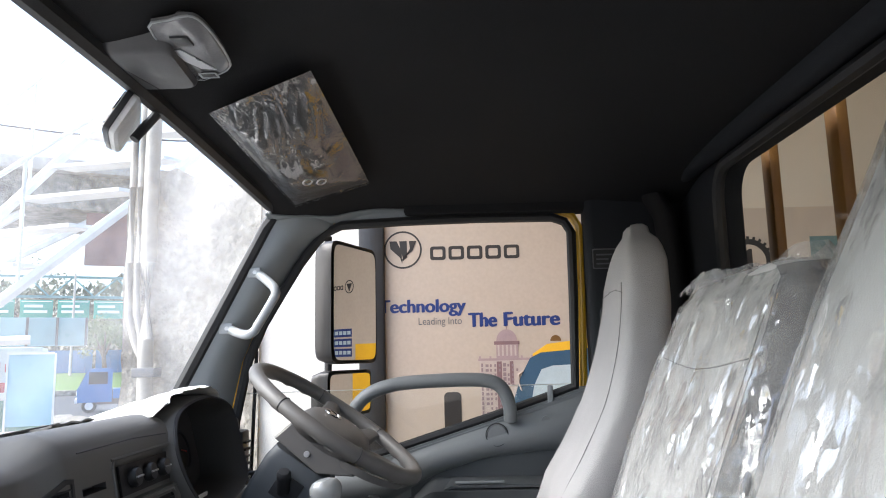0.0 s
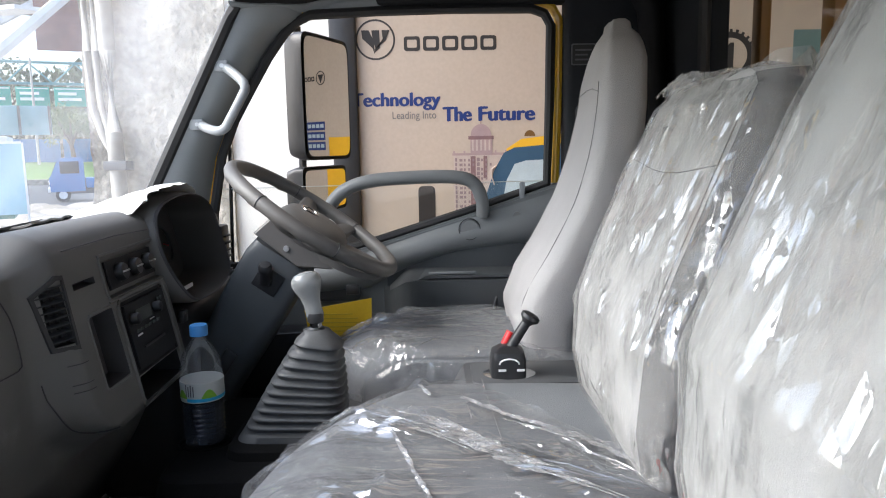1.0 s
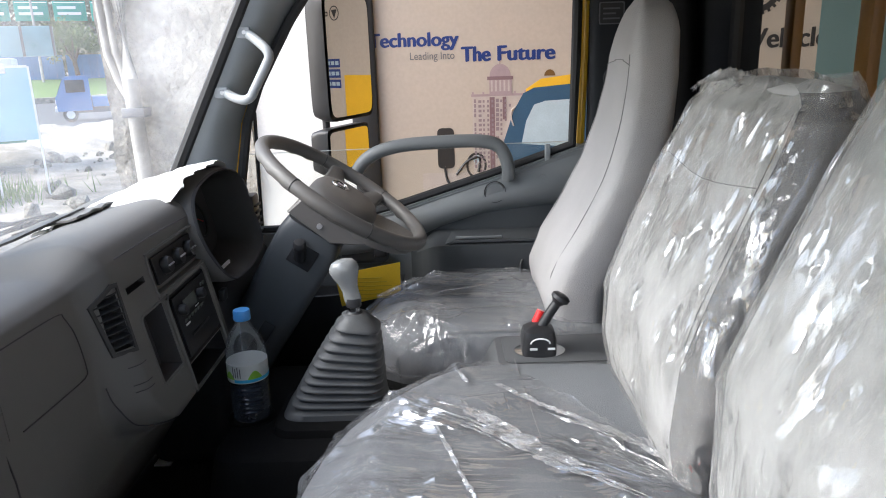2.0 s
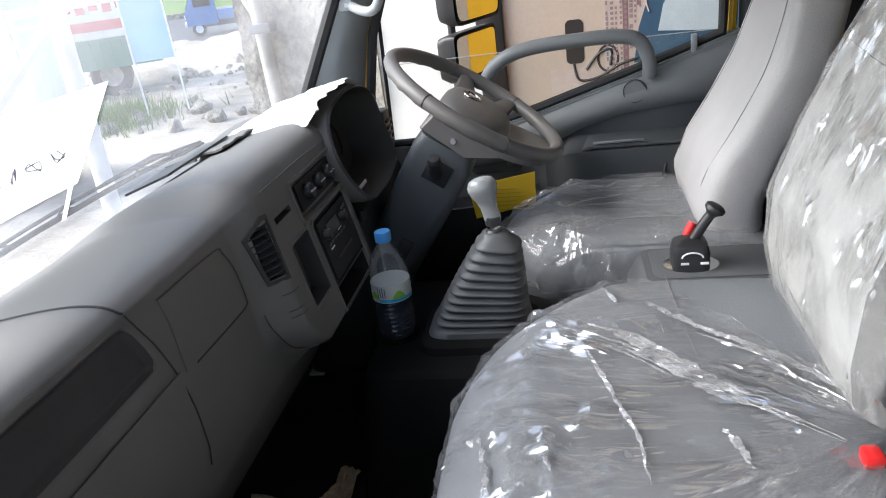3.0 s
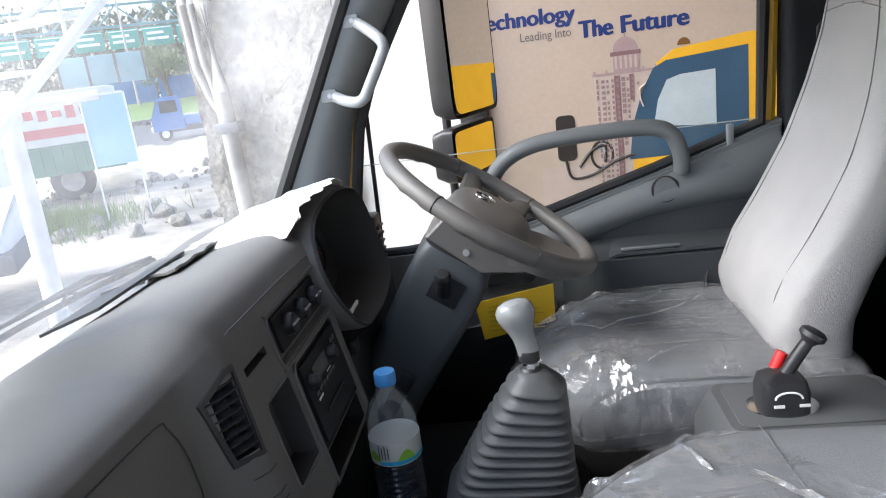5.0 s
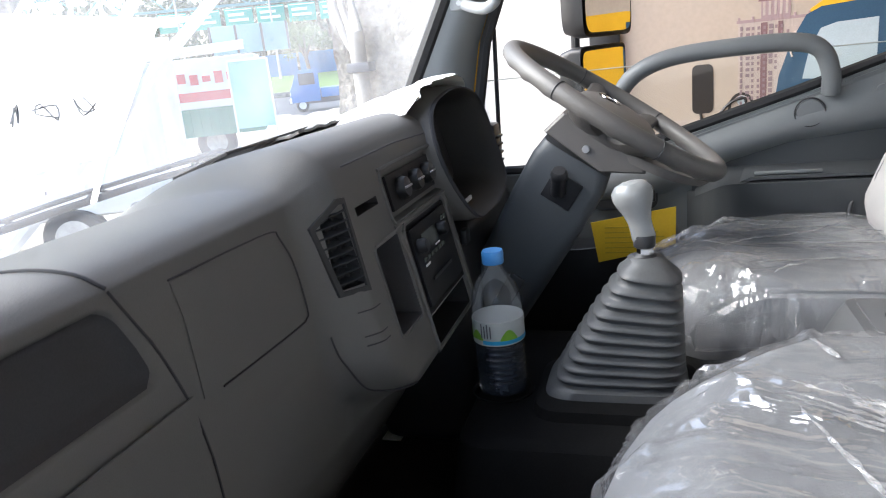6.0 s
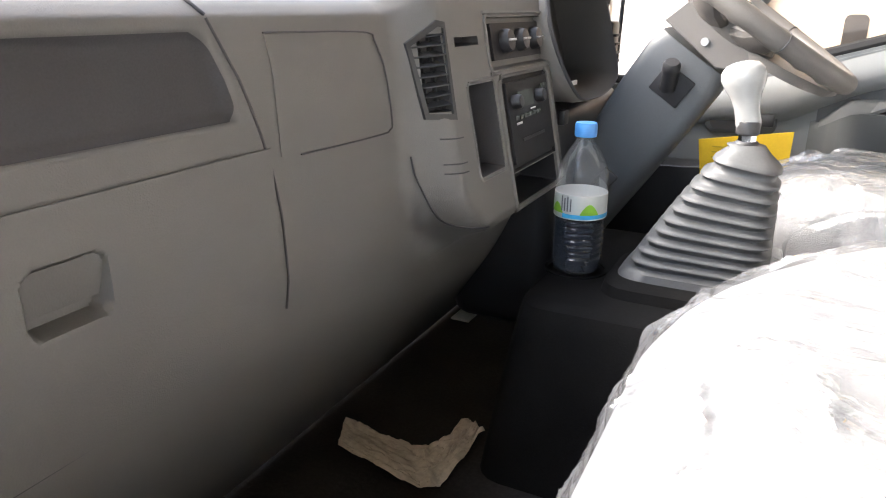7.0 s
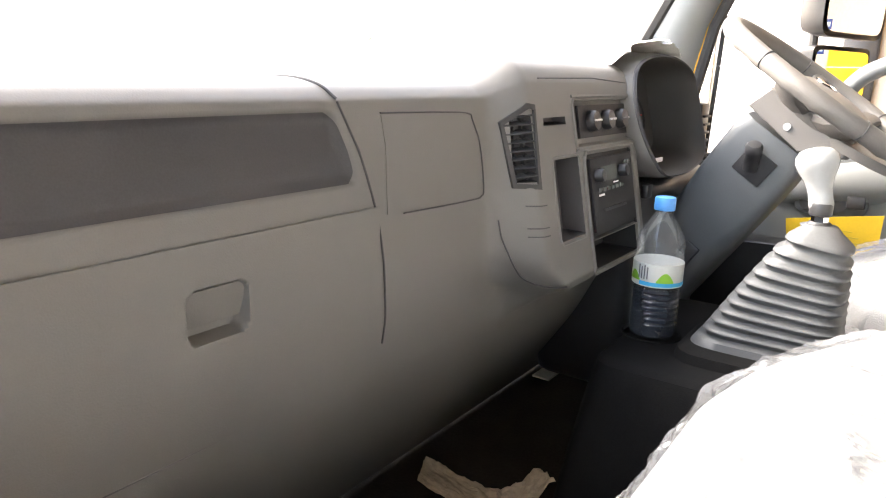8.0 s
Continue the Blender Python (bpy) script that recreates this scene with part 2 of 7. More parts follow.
M_WHITE = mat("white print", (0.8, 0.8, 0.8), 0.6, var=0.04, bump=0.0)
M_PAPER = mat("white paper", (0.72, 0.71, 0.68), 0.8, var=0.08, scale=25, bump=0.4, fine=90)
M_TISSUE = mat("soiled paper", (0.62, 0.55, 0.45), 0.85, var=0.2, scale=14, bump=0.4, fine=120, stains=0.6)
M_CAP = mat("blue bottle cap", (0.07, 0.27, 0.62), 0.35, var=0.06, bump=0.0)
M_LABEL = mat("bottle label", (0.48, 0.5, 0.48), 0.45, var=0.05, bump=0.05)
M_GREEN = mat("green print", (0.2, 0.42, 0.03), 0.5, var=0.15, bump=0.0)
M_CYAN = mat("blue print", (0.03, 0.35, 0.62), 0.5, var=0.1, bump=0.0)
M_INK = mat("grey ink", (0.12, 0.12, 0.13), 0.6, var=0.1, bump=0.0)
M_WATER = mat("dark drink", (0.01, 0.014, 0.022), 0.08, var=0.1, bump=0.0)
M_PET = film_mat("bottle plastic", 0.07, (0.45, 0.48, 0.5), 0.08, (((30, 30, 30), 0, 0.05),))
M_GLASS = glass_mat("window glass", (0.97, 0.98, 0.97), 0.0)
M_SHIELD = glass_mat("windshield glass", (0.93, 0.97, 0.97), 0.2)
M_DISPLAY = mat("display glass", (0.13, 0.14, 0.13), 0.15, var=0.1, bump=0.0)
M_RADIO = mat("radio plastic", (0.024, 0.024, 0.026), 0.5, spec=0.2, var=0.1, bump=0.1)
M_PDOME = mat("poster mauve ink", (0.34, 0.25, 0.26), 0.5, var=0.08, scale=30, bump=0.0)
M_POSTER = mat("poster vinyl", (0.45, 0.375, 0.31), 0.5, var=0.07, scale=1.2, bump=0.08, fine=60)
M_PBLUE = mat("poster blue ink", (0.012, 0.033, 0.16), 0.5, var=0.05, bump=0.0)
M_PBLACK = mat("poster black ink", (0.025, 0.022, 0.022), 0.5, var=0.05, bump=0.0)
M_PPINK = mat("poster rose ink", (0.25, 0.185, 0.2), 0.5, var=0.08, scale=30, bump=0.0)
M_PPINK2 = mat("poster dark rose ink", (0.2, 0.12, 0.13), 0.5, var=0.08, scale=30, bump=0.0)
M_PPALE = mat("poster pale ink", (0.46, 0.385, 0.345), 0.5, var=0.08, scale=30, bump=0.0)
M_PSEA = mat("poster steel blue ink", (0.035, 0.085, 0.15), 0.5, var=0.15, scale=5, bump=0.0)
M_PSKY = mat("poster light blue ink", (0.42, 0.5, 0.55), 0.5, var=0.1, scale=9, bump=0.0)
M_PTEAL = mat("poster teal ink", (0.13, 0.2, 0.2), 0.5, var=0.1, scale=4, bump=0.0)
M_PYELLOW = mat("poster yellow ink", (0.75, 0.42, 0.02), 0.5, var=0.05, bump=0.0)
M_PBEACON = mat("poster brown ink", (0.16, 0.08, 0.02), 0.5, var=0.1, bump=0.0)
M_PORANGE = mat("poster orange ink", (0.5, 0.25, 0.06), 0.5, var=0.2, scale=6, bump=0.0)
M_CONCRETE = mat("weathered concrete", (0.26, 0.24, 0.205), 0.9, var=0.5, scale=9, bump=1.0, fine=42, stains=0.95, bump_dist=0.02)
M_STUCCO = mat("old plaster over concrete", (0.42, 0.395, 0.35), 0.9, var=0.25, scale=8, bump=1.0, fine=36, stains=0.75, bump_dist=0.015)
M_SUNWHITE = mat("sun-white plaster", (0.86, 0.845, 0.81), 0.85, var=0.08, scale=3, bump=0.3, fine=60, stains=0.15)
M_PIPE = mat("grey pipe", (0.4, 0.38, 0.35), 0.6, var=0.2, scale=12, bump=0.1, stains=0.4)
M_GROUND = mat("bare ground", (0.36, 0.32, 0.27), 0.95, var=0.3, scale=1.5, bump=0.8, fine=20, stains=0.35, bump_dist=0.02)
M_ASPHALT = mat("asphalt", (0.055, 0.057, 0.062), 0.85, var=0.2, scale=2, bump=0.4, fine=90)
M_BAYFLOOR = mat("bay floor concrete", (0.3, 0.29, 0.27), 0.7, var=0.2, scale=1.5, bump=0.2, fine=60, stains=0.3)
M_WALLBEIGE = mat("beige wall", (0.56, 0.5, 0.42), 0.8, var=0.08, scale=2, bump=0.1)
M_CEIL = mat("bay ceiling", (0.62, 0.55, 0.45), 0.85, var=0.08, scale=2, bump=0.1)
M_OCHRE = mat("ochre paint", (0.2, 0.095, 0.02), 0.4, var=0.12, scale=7, bump=0.05)
M_STEEL = mat("white painted steel", (0.7, 0.7, 0.7), 0.45, var=0.12, scale=8, bump=0.05, stains=0.2)
M_BUSWHITE = mat("white vehicle paint", (0.75, 0.75, 0.74), 0.4, var=0.08, scale=3, bump=0.0, stains=0.1)
M_BUSRED = mat("red stripe paint", (0.5, 0.06, 0.07), 0.4, var=0.1, bump=0.0)
M_BUSGREEN = mat("green panel paint", (0.05, 0.2, 0.14), 0.45, var=0.1, scale=4, bump=0.0)
M_TYRE = mat("tyre rubber", (0.03, 0.03, 0.03), 0.8, var=0.2, bump=0.2)
M_SIGN = mat("green road sign", (0.02, 0.3, 0.22), 0.45, var=0.08, bump=0.0)
M_GANTRY = mat("teal gantry paint", (0.1, 0.24, 0.25), 0.5, var=0.1, bump=0.0)
M_BLUEFENCE = mat("blue sheet fence", (0.06, 0.17, 0.36), 0.5, var=0.15, scale=2, bump=0.1)
M_PICKUP = mat("blue vehicle paint", (0.07, 0.18, 0.42), 0.35, var=0.06, scale=3, bump=0.0, coat=0.4)
M_BLUEGLASS = mat("pale blue panel", (0.3, 0.5, 0.58), 0.3, var=0.15, scale=2, bump=0.0)
M_BROWN = mat("rusty brown sheet", (0.2, 0.11, 0.1), 0.8, var=0.2, scale=4, bump=0.2, stains=0.4)
M_LEAF = mat("leaves", (0.09, 0.13, 0.025), 0.6, var=0.4, scale=30, bump=0.0)
M_LEAF2 = mat("dark leaves", (0.06, 0.085, 0.04), 0.7, var=0.4, scale=6, bump=0.0)
M_BARK = mat("bark", (0.12, 0.09, 0.06), 0.9, var=0.3, bump=0.5)
M_GRASS = mat("grass", (0.11, 0.18, 0.035), 0.7, var=0.4, scale=8, bump=0.0)


# ---- mesh helpers ----
def link(name, bm, material, parent=None, label="", smooth=35):
    me = bpy.data.meshes.new(name)
    bmesh.ops.recalc_face_normals(bm, faces=bm.faces[:])
    for f in bm.faces:
        f.smooth = smooth > 0
    bm.to_mesh(me)
    bm.free()
    for m in material if isinstance(material, (list, tuple)) else [material]:
        me.materials.append(m)
    if smooth:
        me.set_sharp_from_angle(angle=radians(smooth))
    ob = new(name, me)
    if parent is not None:
        ob.parent = parent
        ob.matrix_parent_inverse = parent.matrix_basis.inverted()
    if label:
        ob["label"] = label
    return ob


def part(name, bm, material, parent, label="", smooth=35):
    return link(name, bm, material, parent, label, smooth)


def thing(name, label, category, at=(0, 0, 0), group="", kind=""):
    ob = new(name)
    ob.empty_display_size = 0.05
    ob.matrix_basis = Matrix.Translation(at)
    return tagged(ob, label, category, group, kind)


def box(lo, hi, bevel=0.0, seg=2, m=None):
    """A box between two corners with rounded edges."""
    bm = bmesh.new()
    c = [(a + b) / 2 for a, b in zip(lo, hi)]
    d = [abs(b - a) for a, b in zip(lo, hi)]
    bmesh.ops.create_cube(bm, size=1, matrix=Matrix.LocRotScale(c, None, d))
    if bevel:
        bmesh.ops.bevel(bm, geom=bm.edges[:], offset=bevel, segments=seg, affect="EDGES", profile=0.5)
    if m is not None:
        bm.transform(m)
    return bm


def prism(points, depth, axis="y", at=0.0, bevel=0.0, seg=2):
    """A flat outline of (u, v) pairs, extruded. axis y: u is x, v is z; axis x: u is y, v is z; axis z: u is x, v is y."""
    bm = bmesh.new()
    place = {"y": lambda u, v, w: (u, w, v), "x": lambda u, v, w: (w, u, v), "z": lambda u, v, w: (u, v, w)}[axis]
    lo = [bm.verts.new(place(u, v, at)) for u, v in points]
    hi = [bm.verts.new(place(u, v, at + depth)) for u, v in points]
    bm.faces.new(lo)
    bm.faces.new(hi)
    k = len(points)
    for i in range(k):
        bm.faces.new((lo[i], lo[(i + 1) % k], hi[(i + 1) % k], hi[i]))
    if bevel:
        rim = [e for e in bm.edges if not (e.verts[0] in lo) ^ (e.verts[1] in lo)]
        bmesh.ops.bevel(bm, geom=rim, offset=bevel, segments=seg, affect="EDGES", profile=0.5)
    return bm


def ring_band(points, inner, depth, axis="y", at=0.0):
    """A frame: the band between two outlines of as many points, extruded."""
    bm = bmesh.new()
    place = {"y": lambda u, v, w: (u, w, v), "x": lambda u, v, w: (w, u, v), "z": lambda u, v, w: (u, v, w)}[axis]
    rows = [[bm.verts.new(place(u, v, w)) for u, v in pts] for pts, w in ((points, at), (points, at + depth), (inner, at + depth), (inner, at))]
    k = len(points)
    for r in range(4):
        a, b = rows[r], rows[(r + 1) % 4]
        for i in range(k):
            bm.faces.new((a[i], a[(i + 1) % k], b[(i + 1) % k], b[i]))
    return bm


def smooth_line(points, step=6, closed=False):
    """A Catmull-Rom curve through points."""
    p = [Vector(q) for q in points]
    k = len(p)
    out = []
    for i in range(k if closed else k - 1):
        if closed:
            a, b, c, d = p[(i - 1) % k], p[i], p[(i + 1) % k], p[(i + 2) % k]
        else:
            a, b, c, d = p[max(i - 1, 0)], p[i], p[i + 1], p[min(i + 2, k - 1)]
        for j in range(step):
            t = j / step
            out.append(0.5 * (2 * b + (c - a) * t + (2 * a - 5 * b + 4 * c - d) * t * t + (3 * b - a - 3 * c + d) * t ** 3))
    if not closed:
        out.append(p[-1])
    return out


def tube(points, radius, sides=10, closed=False, flat=1.0, up=(0, 0, 1), bm=None):
    """A tube along a line; radius is a number or one for each point; flat squeezes it across up."""
    bm = bm or bmesh.new()
    p = [Vector(q) for q in points]
    k = len(p)
    rings = []
    for i in range(k):
        d = (p[(i + 1) % k] - p[i - 1]) if closed else (p[min(i + 1, k - 1)] - p[max(i - 1, 0)])
        d.normalize()
        side = d.cross(Vector(up))
        if side.length < 1e-4:
            side = d.cross(Vector((1, 0, 0)))
        side.normalize()
        top = side.cross(d)
        r = radius[i] if isinstance(radius, (list, tuple)) else radius
        rings.append([bm.verts.new(p[i] + side * r * math.cos(2 * math.pi * j / sides) + top * r * flat * math.sin(2 * math.pi * j / sides)) for j in range(sides)])
    for i in range(k if closed else k - 1):
        a, b = rings[i], rings[(i + 1) % k]
        for j in range(sides):
            bm.faces.new((a[j], a[(j + 1) % sides], b[(j + 1) % sides], b[j]))
    if not closed:
        bm.faces.new(rings[0])
        bm.faces.new(rings[-1])
    return bm


def lathe(profile, sides=32, m=None, squash=(1, 1)):
    """A turned shape from (radius, height) pairs round z."""
    bm = bmesh.new()
    rows = []
    for r, z in profile:
        if r < 1e-5:
            rows.append([bm.verts.new((0, 0, z))])
        else:
            rows.append([bm.verts.new((r * squash[0] * math.cos(2 * math.pi * j / sides), r * squash[1] * math.sin(2 * math.pi * j / sides), z)) for j in range(sides)])
    for a, b in zip(rows, rows[1:]):
        for j in range(sides):
            f = [a[j % len(a)], a[(j + 1) % len(a)], b[(j + 1) % len(b)], b[j % len(b)]]
            f = list(dict.fromkeys(f))
            if len(f) > 2:
                bm.faces.new(f)
    for r in (rows[0], rows[-1]):
        if len(r) > 2:
            bm.faces.new(r)
    if m is not None:
        bm.transform(m)
    return bm


def loft(rings, cap=True, bm=None):
    """A skin over closed rings of as many points."""
    bm = bm or bmesh.new()
    rows = [[bm.verts.new(q) for q in r] for r in rings]
    k = len(rows[0])
    for a, b in zip(rows, rows[1:]):
        for j in range(k):
            bm.faces.new((a[j], a[(j + 1) % k], b[(j + 1) % k], b[j]))
    if cap:
        bm.faces.new(rows[0])
        bm.faces.new(rows[-1])
    return bm


def sheet(f, nu, nv, thick=0.0):
    """A surface f(u, v) over the unit square, with a thickness."""
    bm = bmesh.new()
    g = [[bm.verts.new(f(i / nu, j / nv)) for j in range(nv + 1)] for i in range(nu + 1)]
    for i in range(nu):
        for j in range(nv):
            bm.faces.new((g[i][j], g[i + 1][j], g[i + 1][j + 1], g[i][j + 1]))
    if thick:
        bmesh.ops.recalc_face_normals(bm, faces=bm.faces[:])
        bmesh.ops.solidify(bm, geom=bm.faces[:], thickness=thick)
    return bm


def oval(cx, cy, a, b, k=32, power=2.0):
    """A rounded outline (superellipse) of (u, v) pairs."""
    out = []
    for i in range(k):
        t = 2 * math.pi * i / k
        c, s = math.cos(t), math.sin(t)
        out.append((cx + a * math.copysign(abs(c) ** (2 / power), c), cy + b * math.copysign(abs(s) ** (2 / power), s)))
    return out


def rrect(u0, v0, u1, v1, r, k=5):
    out = []
    for cx, cy, a0 in ((u1 - r, v1 - r, 0), (u0 + r, v1 - r, 90), (u0 + r, v0 + r, 180), (u1 - r, v0 + r, 270)):
        for i in range(k):
            a = radians(a0 + 90 * i / (k - 1))
            out.append((cx + r * math.cos(a), cy + r * math.sin(a)))
    return out


def words(name, body, size, m, material, parent, width=0.0, thick=0.0001, bold=0.0):
    """Lettering in the built-in font, laid along local x, scaled to a width where one is given."""
    cu = bpy.data.curves.new(name, "FONT")
    cu.body, cu.size, cu.extrude = body, size, thick
    tmp = new("lettering_source", cu)
    me = bpy.data.meshes.new_from_object(tmp.evaluated_get(bpy.context.evaluated_depsgraph_get()))
    bpy.data.objects.remove(tmp)
    bm = bmesh.new()
    bm.from_mesh(me)
    bpy.data.meshes.remove(me)
    if width:
        w = max(v.co.x for v in bm.verts)
        bm.transform(Matrix.Diagonal((width / w, 1, 1, 1)))
    if bold:
        # heavier strokes: the same letters laid again a little to either side
        src = bm.copy()
        for k, dx in enumerate((-bold, bold, -0.5 * bold, 0.5 * bold)):
            extra = src.copy()
            extra.transform(Matrix.Translation((dx, (0.4 if k % 2 else -0.4) * bold * (k > 1), 0.00005 * (k + 1))))
            tmp_me = bpy.data.meshes.new("strokes")
            extra.to_mesh(tmp_me)
            extra.free()
            bm.from_mesh(tmp_me)
            bpy.data.meshes.remove(tmp_me)
        src.free()
    bm.transform(m)
    return part(name, bm, material, parent, smooth=0)


def step01(a, b, x):
    t = min(1, max(0, (x - a) / (b - a)))
    return t * t * (3 - 2 * t)


def wob(x, y, z, s=1.0):
    return noise.noise(Vector((x * s, y * s, z * s)))


# ---- cab shell ----
Y0, Y1, YC = 0.08, 1.93, 1.0          # passenger side, driver side, middle
FLOOR, REAR = 1.20, 0.645


def shield_x(y, z):
    """The windshield's surface."""
    b = 1 - ((y - YC) / 0.85) ** 2
    return -0.443 - 0.52 * (2.339 - z) - (0.04 + 0.18 * (2.339 - z)) * b


def shield_top(y):
    return 2.345 + 0.035 * (1 - ((y - YC) / 0.85) ** 2)


def window_front(z):
    """The front edge of the side window."""
    return float(np.interp(z, (1.60, 1.70, 1.80, 1.954, 2.05, 2.133, 2.21, 2.27, 2.315), (-0.565, -0.562, -0.552, -0.522, -0.482, -0.433, -0.386, -0.341, -0.272)))


def roof_z(x, y):
    side = abs((y - YC) / 0.93)
    front = step01(-0.15, -0.47, x) * 0.06
    return 2.445 - 0.075 * side ** 5 - front * (0.7 + 0.3 * side) - 0.02 * step01(0.3, 0.65, x)


floor = link("floor", box((-0.86, Y0, FLOOR - 0.04), (REAR, Y1 + 0.03, FLOOR)), M_MAT)
tagged(floor, "black rubber cab floor mat, dusty and worn", "floor", kind="structure")
base = link("ground_base", box((-0.9, Y0 + 0.05, -0.01), (1.0, Y1, FLOOR - 0.045), 0.03), M_BLACK)
tagged(base, "dark closed underside of the truck cab", "cab base", kind="structure")


def liner(u, v):
    y = Y0 + 0.02 + u * (Y1 - Y0 - 0.03)
    xf = shield_x(min(max(y, 0.15), 1.85), shield_top(min(max(y, 0.15), 1.85))) + 0.005
    x = xf + v * (REAR - xf)
    return (x, y, roof_z(x, y))


ceiling = link("ceiling", sheet(liner, 40, 30, 0.02), M_LINER)
tagged(ceiling, "dark grey fabric headliner of the cab", "ceiling", kind="structure")
roof = link("roof", sheet(lambda u, v: (liner(u, v)[0], liner(u, v)[1], liner(u, v)[2] + 0.06), 20, 14, 0.02), M_YELLOW)
tagged(roof, "yellow painted steel cab roof", "roof", kind="structure")

# rear panel with its window
hole = rrect(0.38, 1.86, 1.62, 2.365, 0.07, 8)
rear = link("wall_rear", ring_band(rrect(Y0, FLOOR - 0.04, Y1 + 0.03, 2.46, 0.03, 8), hole, 0.05, "x", REAR), M_REAR)
tagged(rear, "dark trimmed rear panel of the cab", "rear panel", kind="structure")
rail = link("trim", box((REAR - 0.05, Y0 + 0.03, 2.375), (REAR - 0.002, Y1 - 0.02, 2.43), 0.02, 3), M_REAR)
tagged(rail, "dark padded trim above the rear window", "trim", kind="structure")
window_2 = thing("window_2", "rear cab window in a black rubber seal", "window", (REAR, 1.0, 2.1), kind="structure")
part("gasket", tube([(REAR - 0.004, y, z) for y, z in hole], 0.014, 8, True, up=(1, 0, 0)), M_RUBBER, window_2, "black rubber seal")
pane = part("pane", prism(rrect(0.375, 1.855, 1.625, 2.37, 0.07, 8), 0.004, "x", REAR + 0.02), M_GLASS, window_2, smooth=0)
pane.visible_shadow = False

# firewall and front skin
fw = link("wall_front", box((-0.93, Y0 + 0.02, FLOOR - 0.04), (-0.87, Y1, 1.66), 0.01), M_BLACK)
tagged(fw, "black firewall behind the dashboard", "firewall", kind="structure")
cowl = link("cowl", sheet(lambda u, v: (-0.80 - 0.17 * v - 0.05 * (1 - (2 * u - 1) ** 2), Y0 + 0.05 + u * (Y1 - Y0 - 0.05), 1.60 - 0.1 * v), 24, 4, 0.01), M_BLACK)
tagged(cowl, "black plastic cowl below the windshield", "cowl", kind="structure")

# windshield
window_1 = thing("window_1", "large curved windshield with a black rubber seal and a milky glare veil", "windshield", (-0.7, 1.0, 1.8), kind="structure")


def shield(u, v):
    y = 0.15 + 1.70 * u
    z = 1.735 + v * (shield_top(y) - 1.735)
    return (shield_x(y, z), y, z)


sg = part("pane", sheet(shield, 40, 16), M_SHIELD, window_1)
sg.visible_shadow = False
edge = [shield(1, k / 12) for k in range(12)] + [shield(1 - k / 30, 1) for k in range(31)] + [shield(0, 1 - k / 12) for k in range(1, 13)]
edge = [Vector(p) for p in edge]
part("gasket", tube([p + Vector((0.008, -0.010 if p.y > 1.8 else 0.010 if p.y < 0.2 else 0, 0)) for p in edge], 0.017, 8, flat=1.0, up=(1, 0, 0.3)), M_RUBBER, window_1, "black rubber seal")

# pillar between windshield and side window
def pillar_trim(u, v):
    z = 1.70 + u * 0.66
    a = Vector((shield_x(1.85, min(z, 2.345)) + 0.022, 1.845, min(z, 2.352)))
    b = Vector((window_front(min(z, 2.33)) - 0.024, 1.93, min(z, 2.335)))
    p = a.lerp(b, v)
    bow = math.sin(math.pi * v) * 0.022
    return p + Vector((bow * 0.35, -bow, 0))


pillar = link("trim", sheet(pillar_trim, 26, 10, 0.008), M_PILLAR)
tagged(pillar, "grey moulded plastic windshield pillar trim", "pillar trim", kind="structure")


def over_door(u, v):
    """A narrowing strip from the pillar's top along the door opening up to the headliner."""
    x = -0.448 + 0.37 * u
    low = Vector((x, float(np.interp(x, (-0.446, -0.284), (1.847, 1.928))), float(np.interp(x, (-0.446, -0.284, 0.0), (2.343, 2.331, 2.333)))))
    yh = low.y - 0.045 + 0.03 * u
    p = low.lerp(Vector((x, yh, 2.40)), v)
    p.z = min(p.z, roof_z(x, p.y) - 0.023)
    return p


corner = link("trim", sheet(over_door, 24, 5, 0.004), M_PILLAR)
tagged(corner, "grey moulded trim over the door opening", "roof trim", kind="structure")
siderail = link("trim", box((-0.1, 1.90, 2.335), (REAR, 1.965, 2.43), 0.012), M_LINER)
tagged(siderail, "dark trim rail above the door", "roof rail", kind="structure")
bpillar = thing("wall_pillar", "black trimmed pillar behind the driver door", "pillar", (0.5, 1.93, 1.2), kind="structure")
part("trim", box((0.385, 1.885, FLOOR - 0.04), (REAR, 1.97, 2.40), 0.02, 3), M_REAR, bpillar)
part("padding", loft([[(0.56 + 0.03 * math.cos(a) + dx, 1.86 + 0.045 * math.sin(a), z) for a in [2 * math.pi * i / 16 for i in range(16)]] for z, dx in ((1.2, 0.06), (1.8, 0.06), (2.1, 0.05), (2.3, 0.03), (2.36, 0.0))]), M_LINER, bpillar)
plate = link("label_plate", prism(rrect(0.40, 2.175, 0.46, 2.225, 0.004), -0.002, "y", 1.884), M_BLACK)
tagged(plate, "small black printed label on the door pillar", "label plate")
part("border", ring_band(rrect(0.398, 2.173, 0.462, 2.227, 0.004), rrect(0.401, 2.176, 0.459, 2.224, 0.004), -0.001, "y", 1.882), M_INK, plate)
for k in range(3):
    part("print_bar", box((0.408, 1.8808, 2.185 + 0.012 * k), (0.45 - 0.01 * (k % 2), 1.8815, 2.189 + 0.012 * k)), M_INK, plate)

